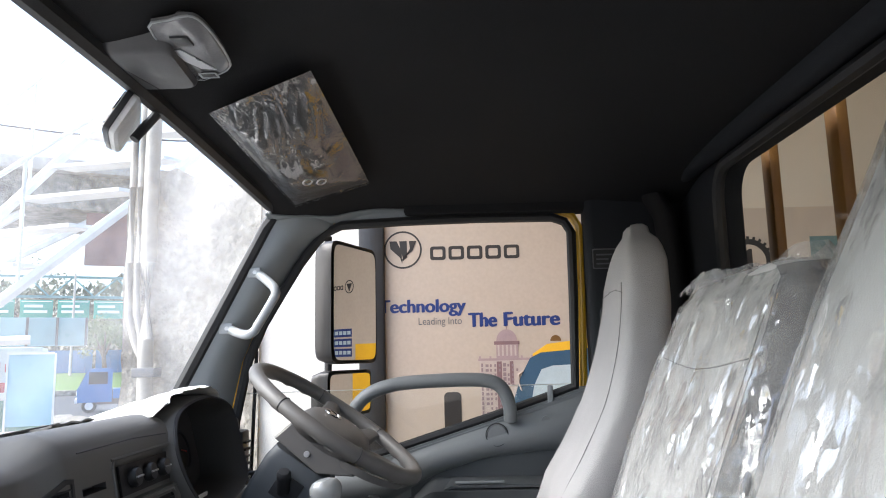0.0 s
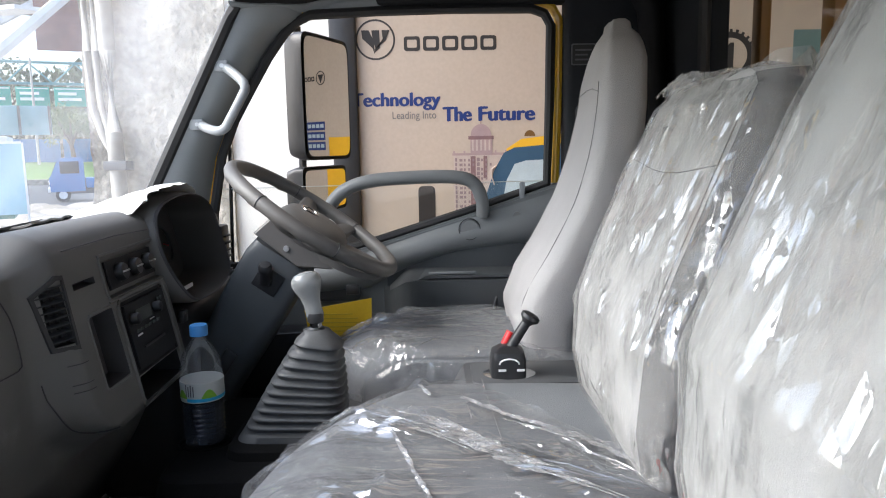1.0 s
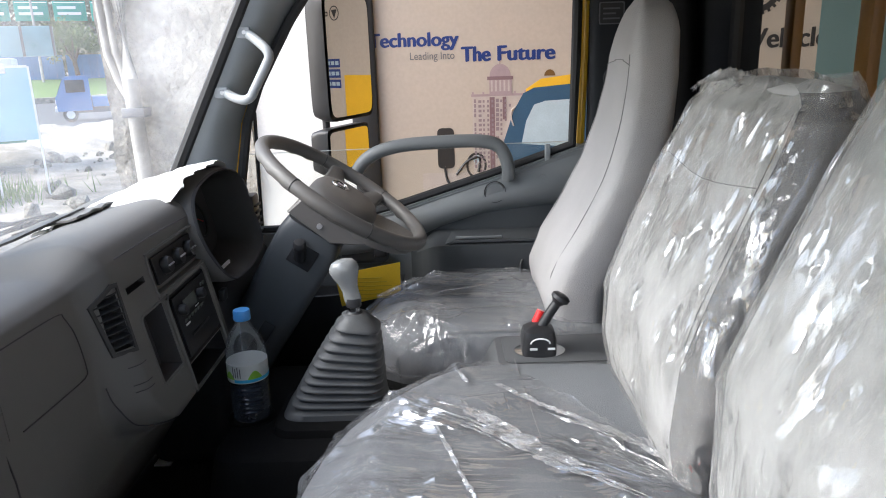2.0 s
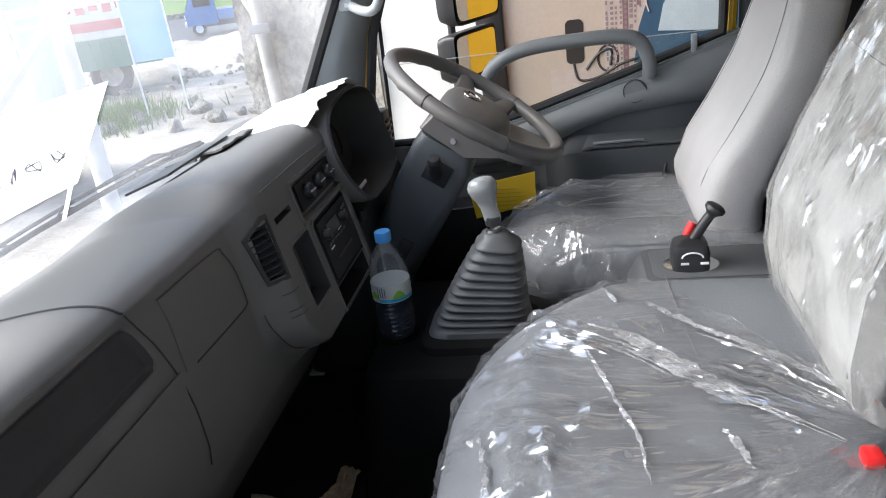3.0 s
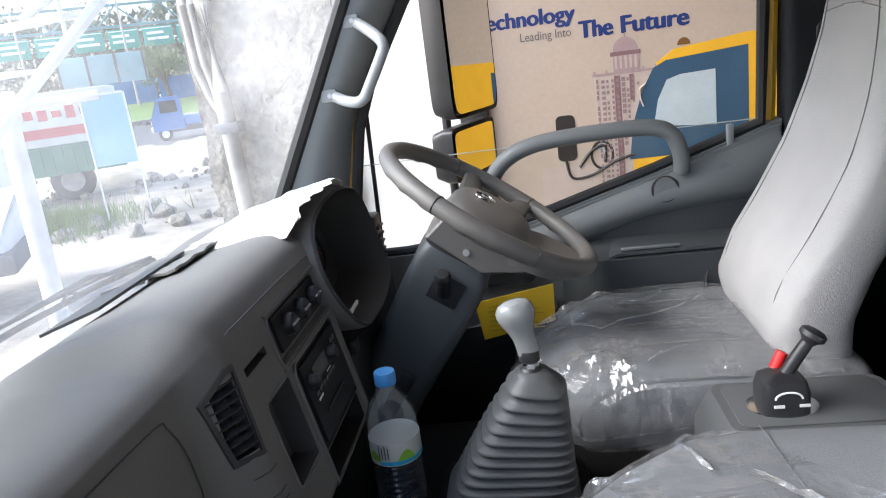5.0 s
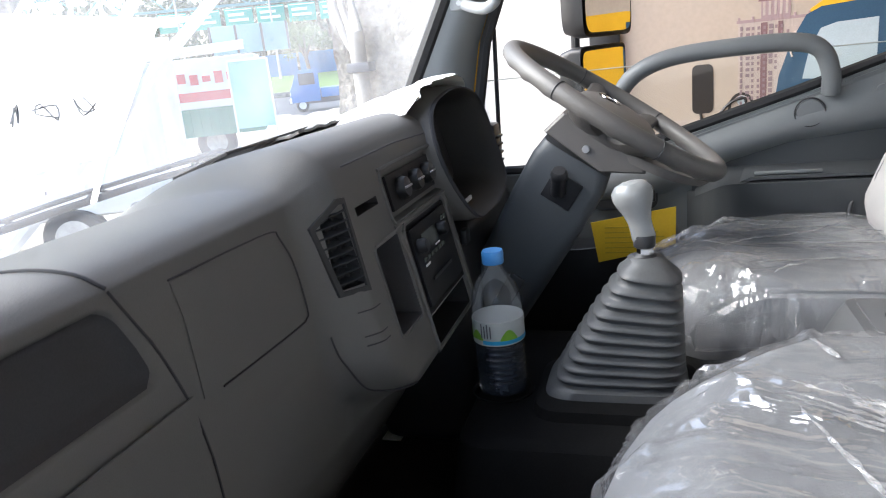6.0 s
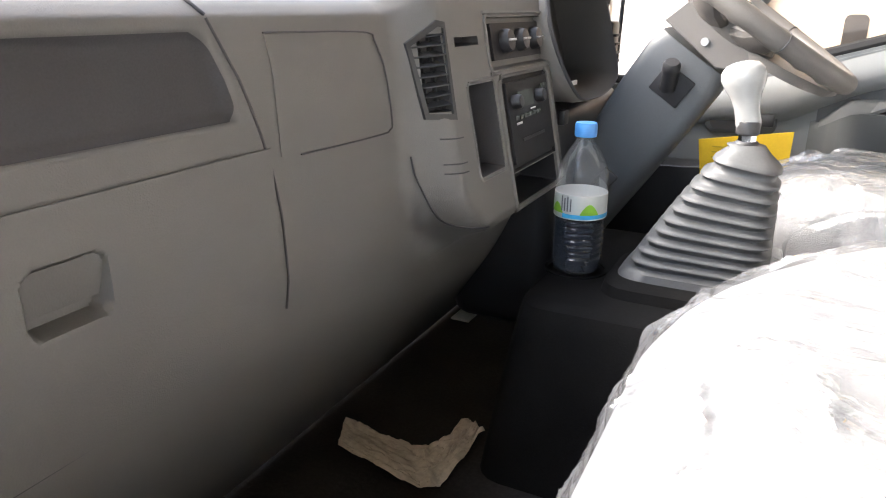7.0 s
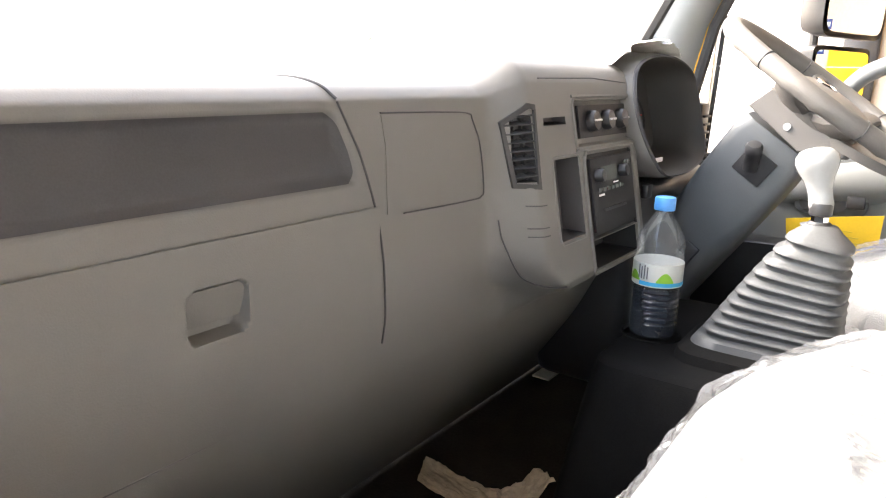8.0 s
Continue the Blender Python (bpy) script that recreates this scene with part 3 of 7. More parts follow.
# driver door
WINDOW = [(-0.272, 2.315), (-0.1, 2.322), (0.1, 2.325), (0.30, 2.323), (0.335, 2.31), (0.352, 2.28), (0.35, 2.1), (0.343, 1.87), (0.12, 1.795), (-0.109, 1.725), (-0.30, 1.675), (-0.45, 1.66), (-0.545, 1.66), (-0.562, 1.70), (-0.552, 1.80), (-0.522, 1.954), (-0.482, 2.05), (-0.433, 2.133), (-0.386, 2.21), (-0.341, 2.27), (-0.31, 2.298)]
door = thing("door_1", "grey moulded driver door, closed, with a window lowered part way", "door", (-0.1, 1.93, 1.2), kind="structure")
part("door_panel", prism([(-0.60, 1.655), (-0.45, 1.655), (-0.30, 1.668), (-0.109, 1.718), (0.12, 1.788), (0.343, 1.862), (0.383, 1.875), (0.383, FLOOR), (-0.60, FLOOR)], 0.065, "y", 1.905, 0.008, 2), M_DOOR, door)


def upper_swell(u, v):
    """The raised band of the door panel below the sill."""
    x = -0.40 + 0.775 * u
    top = float(np.interp(x, (-0.45, -0.30, -0.109, 0.12, 0.343, 0.4), (1.65, 1.662, 1.712, 1.782, 1.856, 1.87)))
    low = float(np.interp(x, (-0.45, -0.15, -0.02, 0.1, 0.25, 0.4), (1.57, 1.60, 1.665, 1.70, 1.715, 1.72)))
    z = low + (top - low) * v
    return (x, 1.905 - 0.022 * math.sin(math.pi * min(1, v * 1.15)) ** 0.6 * step01(0, 0.2, u), z)


part("upper_panel", sheet(upper_swell, 30, 10, 0.006), M_DOOR, door)


def pocket_f(u, v):
    """The armrest and map pocket: swelling out into the cab."""
    x = -0.10 + 0.48 * u
    rise = step01(0, 0.16, u)
    top = 1.60 + 0.052 * rise
    z = top - v * (top - 1.38)
    out = 0.115 * rise * (1 - 0.55 * v ** 1.6)
    return (x, 1.905 - out * step01(0, 0.06, v + 0.002) - 0.002, z)


# armrest darker than the door panel, to hold the shade below the sill
part("armrest", sheet(pocket_f, 30, 16, 0.006), M_DOOR_DARKSHADE, door, "moulded armrest pocket, shade put into its dark colour")
# flat dark sheet that paints the shade above the armrest
part("recess_shade", sheet(lambda u, v: (-0.09 + 0.47 * u, 1.9015, float(np.interp(-0.09 + 0.47 * u, (-0.15, -0.02, 0.1, 0.25, 0.4), (1.60, 1.668, 1.703, 1.718, 1.723))) * v + (1 - v) * 1.58), 24, 4, 0.002), M_DOOR_DARKSHADE, door)
part("armrest_top", sheet(lambda u, v: (-0.06 + 0.44 * u, 1.905 - 0.112 * step01(0, 0.2, u + 0.05) * v, 1.651 - 0.004 * v - 0.045 * (1 - step01(0, 0.18, u))), 24, 5, 0.006), M_DOOR_DARKSHADE, door)
part("pull_slot", box((0.03, 1.806, 1.648), (0.135, 1.818, 1.6535), 0.002), M_BLACK, door)
part("slot_edge", box((0.022, 1.80, 1.649), (0.143, 1.805, 1.656), 0.002), M_DOOR, door)
part("round_cap", lathe([(0.0, 0.0), (0.024, 0.0), (0.026, -0.003), (0.027, -0.006)], 28, pose(0.132, 1.879, 1.755, 90, 0, 0)), M_DOOR, door)
part("round_groove", tube([(0.132 + 0.028 * math.cos(a), 1.8795, 1.755 + 0.028 * math.sin(a)) for a in [2 * math.pi * i / 32 for i in range(32)]], 0.0016, 6, True, up=(0, 1, 0)), M_BLACK, door)
part("screw_cap", lathe([(0.0, 0.0), (0.011, 0.0), (0.012, -0.004)], 18, pose(0.258, 1.881, 1.788, 90, 0, 0)), M_DOOR, door)
part("door_pull", tube(smooth_line([(-0.245, 1.875, 1.80), (-0.205, 1.862, 1.855), (-0.13, 1.858, 1.886), (0.0, 1.858, 1.895), (0.10, 1.86, 1.893), (0.145, 1.864, 1.875), (0.165, 1.872, 1.83), (0.168, 1.885, 1.79)], 6), 0.0175, 12, flat=1.0), M_DOOR, door, "grey moulded pull bar across the window sill")
latch = part("latch_bezel", prism(rrect(-0.30, 1.565, -0.16, 1.63, 0.02), -0.012, "y", 1.905, 0.003), M_DOOR_DARKSHADE, door)
part("latch_recess", prism(rrect(-0.29, 1.573, -0.20, 1.622, 0.015), -0.002, "y", 1.892), M_BLACK, latch)
part("latch_lever", box((-0.20, 1.878, 1.585), (-0.165, 1.893, 1.612), 0.004), M_BLACK, latch)
part("window_rubber", tube([(x, 1.925, z) for x, z in WINDOW], 0.013, 8, True, up=(0, 1, 0)), M_RUBBER, door, "black rubber window channel")
part("window_frame", tube([(x + (0.024 if x > 0.25 else -0.018 if x < -0.3 else 0), 1.945, z + (0.018 if z > 2.2 else 0)) for x, z in WINDOW[13:] + WINDOW[:8]], 0.0125, 8, up=(0, 1, 0)), M_YELLOW, door, "yellow painted window frame")
part("sill_pin", box((0.268, 1.90, 1.83), (0.282, 1.915, 1.875), 0.003), M_PILLAR, door)
wp = part("window_pane", prism([(-0.545, 1.66), (-0.3, 1.67), (0.34, 1.86), (0.345, 1.875), (-0.1, 1.873), (-0.53, 1.868)], 0.004, "y", 1.94), M_GLASS, door, "clear lowered window glass with a bright top edge", 0)
wp.visible_shadow = False
part("pane_edge", tube([(-0.53, 1.942, 1.869), (-0.1, 1.942, 1.874), (0.34, 1.942, 1.876)], 0.0013, 6), M_LABEL, door, "bright ground edge of the glass")
part("outer_skin", prism([(-0.62, 1.63), (-0.45, 1.63), (-0.109, 1.67), (0.343, 1.82), (0.40, 1.84), (0.40, FLOOR - 0.2), (-0.62, FLOOR - 0.2)], 0.02, "y", 1.972), M_YELLOW, door)
part("frame_post", tube([(-0.515, 1.945, 1.66), (-0.505, 1.945, 1.98)], 0.005, 8), M_RUBBER, door)
card = link("warning_card", prism([(-0.298, 1.563), (-0.125, 1.592), (-0.127, 1.508), (-0.285, 1.475)], -0.002, "y", 1.80), M_CARD)
tagged(card, "yellow printed card tucked beside the driver seat", "card")
for k in range(6):
    part("print_bar", box((-0.27, 1.7972, 1.495 + 0.011 * k), (-0.15 - 0.012 * (k % 3), 1.7978, 1.4975 + 0.011 * k), m=Matrix.Translation((0, 0, -0.0)) ), M_CARDINK, card)
kick = link("trim", prism([(-0.60, 1.50), (-0.32, 1.50), (-0.12, 1.53), (-0.10, FLOOR), (-0.60, FLOOR)], 0.09, "y", 1.812, 0.01), M_BLACK)
tagged(kick, "black lower door pocket beside the pedals", "door pocket", kind="structure")

# unseen passenger door, added shut with its window down to block low light
door2 = thing("door_2_unseen", "unseen grey moulded passenger door, added closed to block light, its window open", "door", (-0.1, 0.07, 1.2), kind="structure")
part("door_panel", prism([(-0.60, 1.655), (-0.45, 1.655), (-0.30, 1.668), (-0.109, 1.705), (0.12, 1.745), (0.343, 1.785), (0.383, 1.80), (0.383, FLOOR), (-0.60, FLOOR)], 0.05, "y", 0.05, 0.008, 2), M_DOOR, door2)
part("outer_skin", prism([(-0.62, 1.63), (-0.45, 1.63), (-0.109, 1.67), (0.343, 1.76), (0.40, 1.78), (0.40, FLOOR - 0.2), (-0.62, FLOOR - 0.2)], 0.02, "y", 0.028), M_YELLOW, door2)
part("window_frame", tube([(x, 0.06, z + 0.01) for x, z in WINDOW[13:] + WINDOW[:8]], 0.0125, 8, up=(0, 1, 0)), M_YELLOW, door2, "yellow painted window frame")
# unseen pillars, added to close this side like the driver's
post2 = link("wall_pillar", box((0.385, 0.04, FLOOR - 0.04), (REAR, 0.12, 2.40), 0.02, 3), M_REAR)
tagged(post2, "unseen black trimmed pillar behind the passenger door", "pillar", kind="structure")
pil2 = link("trim", sheet(lambda u, v: Vector((pillar_trim(u, v).x, 2.0 - pillar_trim(u, v).y, pillar_trim(u, v).z)), 26, 10, 0.008), M_PILLAR)
tagged(pil2, "grey moulded plastic windshield pillar trim", "pillar trim", kind="structure")

# pillar grab handle
gh = thing("grab_handle", "light grey plastic grab handle on the windshield pillar", "grab handle", (-0.52, 1.85, 2.1))
part("bar", tube(smooth_line([(-0.549, 1.850, 2.038), (-0.52, 1.822, 2.026), (-0.49, 1.802, 2.020), (-0.472, 1.798, 2.027), (-0.462, 1.798, 2.042), (-0.425, 1.798, 2.105), (-0.418, 1.798, 2.122), (-0.424, 1.803, 2.138), (-0.45, 1.825, 2.160), (-0.479, 1.848, 2.180)], 6), 0.0118, 12), M_HANDLE, gh)
for x, z in ((-0.552, 2.038), (-0.482, 2.181)):
    foot = part("foot", box((x - 0.022, 1.836, z - 0.014), (x + 0.014, 1.862, z + 0.014), 0.005), M_HANDLE, gh)
    part("screw", lathe([(0.0, 0.002), (0.005, 0.002), (0.006, 0)], 12, pose(x, 1.835, z, 90, 0, 0)), M_SILVER, foot)

# ---- dashboard ----
TOP_B = smooth_line([(-0.86, 0, 1.75), (-0.78, 0, 1.785), (-0.70, 0, 1.812), (-0.63, 0, 1.824), (-0.58, 0, 1.827), (-0.548, 0, 1.821), (-0.532, 0, 1.808)], 4)
TOP_C = smooth_line([(-0.86, 0, 1.75), (-0.78, 0, 1.797), (-0.70, 0, 1.833), (-0.62, 0, 1.853), (-0.56, 0, 1.861), (-0.523, 0, 1.850), (-0.504, 0, 1.826)], 4)
BOT = smooth_line([(-0.545, 0, 1.47), (-0.575, 0, 1.41), (-0.62, 0, 1.34), (-0.67, 0, 1.27), (-0.72, 0, 1.205)], 3)
FZ_B = ((1.50, -0.53), (1.52, -0.525), (1.58, -0.516), (1.64, -0.515), (1.70, -0.518), (1.76, -0.521), (1.806, -0.531))
FZ_C = ((1.50, -0.53), (1.53, -0.49), (1.545, -0.455), (1.56, -0.450), (1.62, -0.462), (1.70, -0.478), (1.76, -0.49), (1.80, -0.498), (1.826, -0.504))
# recesses: y0, y1, z0, z1, depth, material
# darker materials here also put the shade of pockets and slot into colour
CUTS = [(1.062, 1.138, 1.616, 1.724, 0.035, 1), (1.165, 1.345, 1.602, 1.724, 0.004, 2),
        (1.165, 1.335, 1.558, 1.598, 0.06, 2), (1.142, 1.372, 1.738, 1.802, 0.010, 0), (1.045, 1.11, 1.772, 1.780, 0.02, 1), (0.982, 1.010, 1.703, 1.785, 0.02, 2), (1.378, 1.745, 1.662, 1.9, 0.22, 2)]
# soft hollows, their sides sloping in: y0, y1, z0, z1, corner, slope, depth; the tray over the glovebox and the glovebox handle
HOLLOWS = ((-0.2, 0.700, 1.724, 1.801, 0.014, 0.013, 0.010), (0.502, 0.565, 1.619, 1.667, 0.012, 0.005, 0.016))


def console(y, z):
    y0 = 0.945 + (0.07 * (min(1.62 - z, 0.08) / 0.08) ** 2 if z < 1.62 else 0)
    return step01(y0, y0 + 0.072, y) * (1 - step01(1.372, 1.405, y))


def face_x(y, z):
    k = console(y, z)
    return (1 - k) * float(np.interp(z, *zip(*FZ_B))) + k * float(np.interp(z, *zip(*FZ_C)))


def hollow(k, y, z):
    """How deep a soft hollow is at a point of the face, 0 to 1."""
    y0, y1, z0, z1, r, slope, deep = HOLLOWS[k]
    if k == 0:
        y += (z - 1.762) * 0.36
    a, b = abs(y - (y0 + y1) / 2) - (y1 - y0) / 2 + r, abs(z - (z0 + z1) / 2) - (z1 - z0) / 2 + r
    d = math.hypot(max(a, 0), max(b, 0)) + min(max(a, b), 0) - r
    return step01(0, -slope, d)


def cut_at(y, z):
    for a, b, c, d, deep, mi in CUTS:
        if a < y < b and c < z < d:
            return deep, mi
    return 0.0, 0


def dash_patch(ys, zs, lift, cuts=True, bm=None):
    bm = bm or bmesh.new()
    g = [[bm.verts.new((face_x(y, z) + lift - (cut_at(y, z)[0] + HOLLOWS[0][6] * hollow(0, y, z) + HOLLOWS[1][6] * hollow(1, y, z) if cuts else 0), y, z)) for z in zs] for y in ys]
    for i in range(len(ys) - 1):
        for j in range(len(zs) - 1):
            f = bm.faces.new((g[i][j], g[i + 1][j], g[i + 1][j + 1], g[i][j + 1]))
            # recess walls take the darker material as well, for their shade
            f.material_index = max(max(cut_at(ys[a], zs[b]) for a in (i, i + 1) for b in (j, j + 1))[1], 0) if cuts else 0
    return bm, g


dash = thing("dashboard", "grey moulded truck dashboard with a raised centre console", "dashboard", (-0.6, 1.0, 1.25))
ys = sorted(set([round(0.13 + 1.75 * i / 110, 4) for i in range(111)] + [round(0.9313 + 0.004 * i, 4) for i in range(35)] + [round(0.676 + 0.0022 * i, 4) for i in range(22)] + [round(0.499 + 0.0022 * i, 4) for i in range(32)] + [e + d for c in CUTS for e in c[:2] for d in (-0.0012, 0.0012)]))
zs = sorted(set([round(1.50 + 0.31 * i / 34, 4) for i in range(34)] + [round(1.720 + 0.0018 * i, 4) for i in range(10)] + [round(1.790 + 0.0018 * i, 4) for i in range(8)] + [round(1.615 + 0.0022 * i, 4) for i in range(26)] + [e + d for c in CUTS for e in c[2:4] for d in (-0.0012, 0.0012)] + [1.806]))
zs = [z for z in zs if z < 1.8061]
bm, g = dash_patch(ys, zs, 0.0)
prev = None
for i, y in enumerate(ys):
    k = console(y, 1.75)
    # top, from the lip back to the glass
    rim = [g[i][-1]]
    for b, c in zip(reversed(TOP_B), reversed(TOP_C)):
        p = Vector(b).lerp(Vector(c), k)
        rim.append(bm.verts.new((min(p.x, -0.665) if 1.3795 < y < 1.745 else p.x, y, p.z)))
    low = [g[i][0]] + [bm.verts.new((p.x, y, p.z)) for p in BOT]
    if prev:
        for a, b in ((prev[0], rim), (prev[1], low)):
            for j in range(len(a) - 1):
                bm.faces.new((a[j], b[j], b[j + 1], a[j + 1]))
    prev = (rim, low)
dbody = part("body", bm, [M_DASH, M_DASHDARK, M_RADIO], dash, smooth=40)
def tray_liner(u, v):
    z = 1.7285 + 0.068 * v
    y = 0.135 + (0.6955 - (z - 1.762) * 0.36 - 0.012 * (abs(2 * v - 1) ** 8) - 0.135) * u
    return (face_x(y, z) + 0.0012 - HOLLOWS[0][6] * hollow(0, y, z), y, z)


part("tray_liner", sheet(tray_liner, 120, 24), M_DASHDARK, dash, "dark lining of the shallow tray")
lid_y = [y for y in ys if 0.135 < y < 0.736]
lid_z = [z for z in zs if 1.523 < z < 1.703]
bm, g = dash_patch(lid_y, lid_z, 0.0022)
bmesh.ops.recalc_face_normals(bm, faces=bm.faces[:])
bmesh.ops.solidify(bm, geom=bm.faces[:], thickness=0.0015)
lid = part("glovebox_lid", bm, M_DASH, dash, "grey glovebox lid with a recessed handle", 40)
hrim = lambda g, r, d: [(face_x(y, z) + d, y, z) for y, z in rrect(0.500 + g, 1.617 + g, 0.567 - g, 1.669 - g, r, 8)]
part("handle_rim", tube([Vector(q) for q in hrim(0.0, 0.014, 0.0022)], 0.0011, 6, True, up=(1, 0, 0)), M_DASHDARK, lid)
part("handle_flap", sheet(lambda u, v: (face_x(0.54, 1.64) - 0.004 - 0.006 * (1 - v) ** 2, 0.5045 + 0.058 * u, 1.634 + 0.030 * v), 6, 8, 0.003), M_DASH, lid)
bm, g = dash_patch([y for y in ys if 0.742 < y < 0.922], [z for z in zs if 1.69 < z < 1.793], 0.0005)
bmesh.ops.recalc_face_normals(bm, faces=bm.faces[:])
bmesh.ops.solidify(bm, geom=bm.faces[:], thickness=0.0008)
part("cover_panel", bm, M_DASH, dash, smooth=40)


def on_face(points, lift=0.0006, r=0.0013):
    points = smooth_line([(0, y, z) for y, z in points], 10)
    return tube([(face_x(p.y, p.z) + lift, p.y, p.z) for p in points], r, 6)


part("seam", on_face([(0.690, 1.806), (0.703, 1.775), (0.720, 1.735), (0.735, 1.69), (0.742, 1.65), (0.746, 1.61), (0.748, 1.575), (0.748, 1.550)], 0.0006, 0.0012), M_DASHDARK, dash)
part("seam", tube([(p.x + 0.001, 0.690 - 0.05 * k / len(TOP_B), p.z + 0.0004) for k, p in enumerate(Vector(q) for q in reversed(TOP_B))], 0.0016, 6), M_DASHDARK, dash)
part("seam", on_face([(0.778, 1.689), (0.85, 1.687), (0.92, 1.686), (0.934, 1.688), (0.940, 1.696), (0.934, 1.74), (0.920, 1.780), (0.912, 1.789), (0.86, 1.792), (0.75, 1.794)], 0.0010, 0.0009), M_DASHDARK, dash)
part("seam", on_face([(0.962, 1.655), (0.966, 1.63), (0.978, 1.60), (0.996, 1.577), (1.018, 1.563), (1.04, 1.556), (1.06, 1.555)], 0.003, 0.0011), M_DASHDARK, dash)
part("crease", on_face([(0.14, 1.526), (0.4, 1.526), (0.57, 1.528), (0.67, 1.53)], 0.0025, 0.0010), M_DASHDARK, dash)
for z in (1.672, 1.643, 1.632):
    part("seam", on_face([(0.992, z), (1.01, z - 0.001), (1.028, z - 0.002)], 0.0003, 0.0008), M_DASHDARK, dash)
part("seam", tube([(-0.498, 1.03, 1.832), (-0.497, 1.2, 1.834), (-0.499, 1.34, 1.828)], 0.0010, 6), M_DASHDARK, dash)

# centre vent
vent = part("air_vent", ring_band([(0.967, 1.777), (0.979, 1.695), (1.015, 1.692), (1.021, 1.799), (1.006, 1.801)], [(0.972, 1.774), (0.983, 1.701), (1.010, 1.699), (1.016, 1.793), (1.006, 1.794)], 0.02, "x", 0), M_BLACK, dash, "black air vent with slats")
for v in vent.data.vertices:
    v.co.x = face_x(v.co.y, v.co.z) + 0.003 - 0.02 + v.co.x
vedge = lambda z: (float(np.interp(z, (1.70, 1.775, 1.795), (0.983, 0.972, 1.004))), float(np.interp(z, (1.70, 1.795), (1.010, 1.016))))
part("backing", sheet(lambda u, v: (face_x(0.972 + 0.045 * u, 1.698 + 0.098 * v) - 0.012, 0.972 + 0.045 * u, 1.698 + 0.098 * v), 2, 2, 0.002), M_RADIO, vent)
for k in range(8):
    z = 1.708 + 0.0108 * k
    part("slat", sheet(lambda u, v: (face_x(vedge(z)[0] + (vedge(z)[1] - vedge(z)[0]) * u, z) + 0.0015 - 0.012 * v, vedge(z)[0] + (vedge(z)[1] - vedge(z)[0]) * u, z + 0.0035 * v + 0.003 * u), 8, 2, 0.0016), M_VENT, vent)
for k in range(2):
    y = 0.990 + 0.011 * k
    part("vane", sheet(lambda u, v: (face_x(y, 1.704 + 0.086 * u) - 0.006 - 0.006 * v, y + 0.002 * u + 0.001 * v, 1.704 + 0.086 * u), 6, 1, 0.0018), M_RADIO, vent)

# heater panel
hv = part("heater_panel", sheet(lambda u, v: (face_x(1.165 + 0.185 * u, 1.747 + 0.047 * v) - 0.0085, 1.165 + 0.185 * u, 1.747 + 0.047 * v), 10, 4, 0.004), M_RADIO, dash)
for y, r in ((1.205, 0.016), (1.262, 0.016), (1.318, 0.016)):
    kn = part("knob", lathe([(r, 0), (r, 0.008), (r * 0.85, 0.014), (0, 0.015)], 24, pose(face_x(y, 1.77) - 0.006, y, 1.771, 0, 79, 0)), M_BLACK, hv)
    part("pointer", box((-0.0015, -0.012, 0.0135), (0.0015, 0.012, 0.017), 0.001, m=pose(face_x(y, 1.77) - 0.006, y, 1.771, 0, 79, 0)), M_SILVER, kn)
part("indicator", lathe([(0.005, 0), (0.005, 0.003), (0, 0.003)], 12, pose(face_x(1.29, 1.77) - 0.006, 1.289, 1.752, 0, 79, 0)), M_RED, hv)

# raised borders of the console openings
part("border", on_face(rrect(1.157, 1.549, 1.352, 1.731, 0.02, 6) + [(1.352, 1.711)], 0.0005, 0.0032), M_DASH, dash)
part("border", on_face(rrect(1.136, 1.733, 1.376, 1.808, 0.016, 6) + [(1.376, 1.792)], 0.0005, 0.0026), M_DASH, dash)
part("border", on_face(rrect(1.057, 1.611, 1.143, 1.729, 0.012, 6) + [(1.143, 1.717)], 0.0003, 0.0018), M_DASH, dash)

# radio
radio = part("radio", sheet(lambda u, v: (face_x(1.172 + 0.166 * u, 1.61 + 0.108 * v) - 0.001, 1.172 + 0.166 * u, 1.61 + 0.108 * v), 10, 8, 0.004), M_RADIO, dash, "black car radio with a small display")
fx = lambda y, z, d=0.0: (face_x(y, z) + 0.0048 + d, y, z)
part("display", sheet(lambda u, v: fx(1.205 + 0.06 * u, 1.683 + 0.022 * v), 4, 3, 0.001), M_DISPLAY, radio)
for y in (1.188, 1.282):
    part("dial", lathe([(0.010, 0), (0.010, 0.010), (0.008, 0.013), (0, 0.013)], 20, pose(*fx(y, 1.693), 0, 79, 0)), M_BLACK, radio)
for k in range(6):
    part("button", box((0, 1.192 + 0.017 * k, 1.668), (0.002, 1.205 + 0.017 * k, 1.674), 0.0005, m=Matrix.Translation((face_x(1.2, 1.67) + 0.0035, 0, 0))), M_DISPLAY, radio)
for k in range(4):
    part("button", box((0, 1.296 + 0.013 * (k % 2), 1.69 + 0.012 * (k // 2)), (0.002, 1.305 + 0.013 * (k % 2), 1.697 + 0.012 * (k // 2)), 0.0005, m=Matrix.Translation((face_x(1.3, 1.69) + 0.0035, 0, 0))), M_DISPLAY, radio)
part("tape_slot", sheet(lambda u, v: fx(1.205 + 0.09 * u, 1.638 + 0.004 * v), 3, 1, 0.001), M_BLACK, radio)
part("print_bar", sheet(lambda u, v: fx(1.19 + 0.02 * u, 1.662 + 0.003 * v), 2, 1, 0.0006), M_WHITE, radio)
part("print_bar", sheet(lambda u, v: fx(1.25 + 0.02 * u, 1.677 + 0.002 * v), 2, 1, 0.0006), M_WHITE, radio)

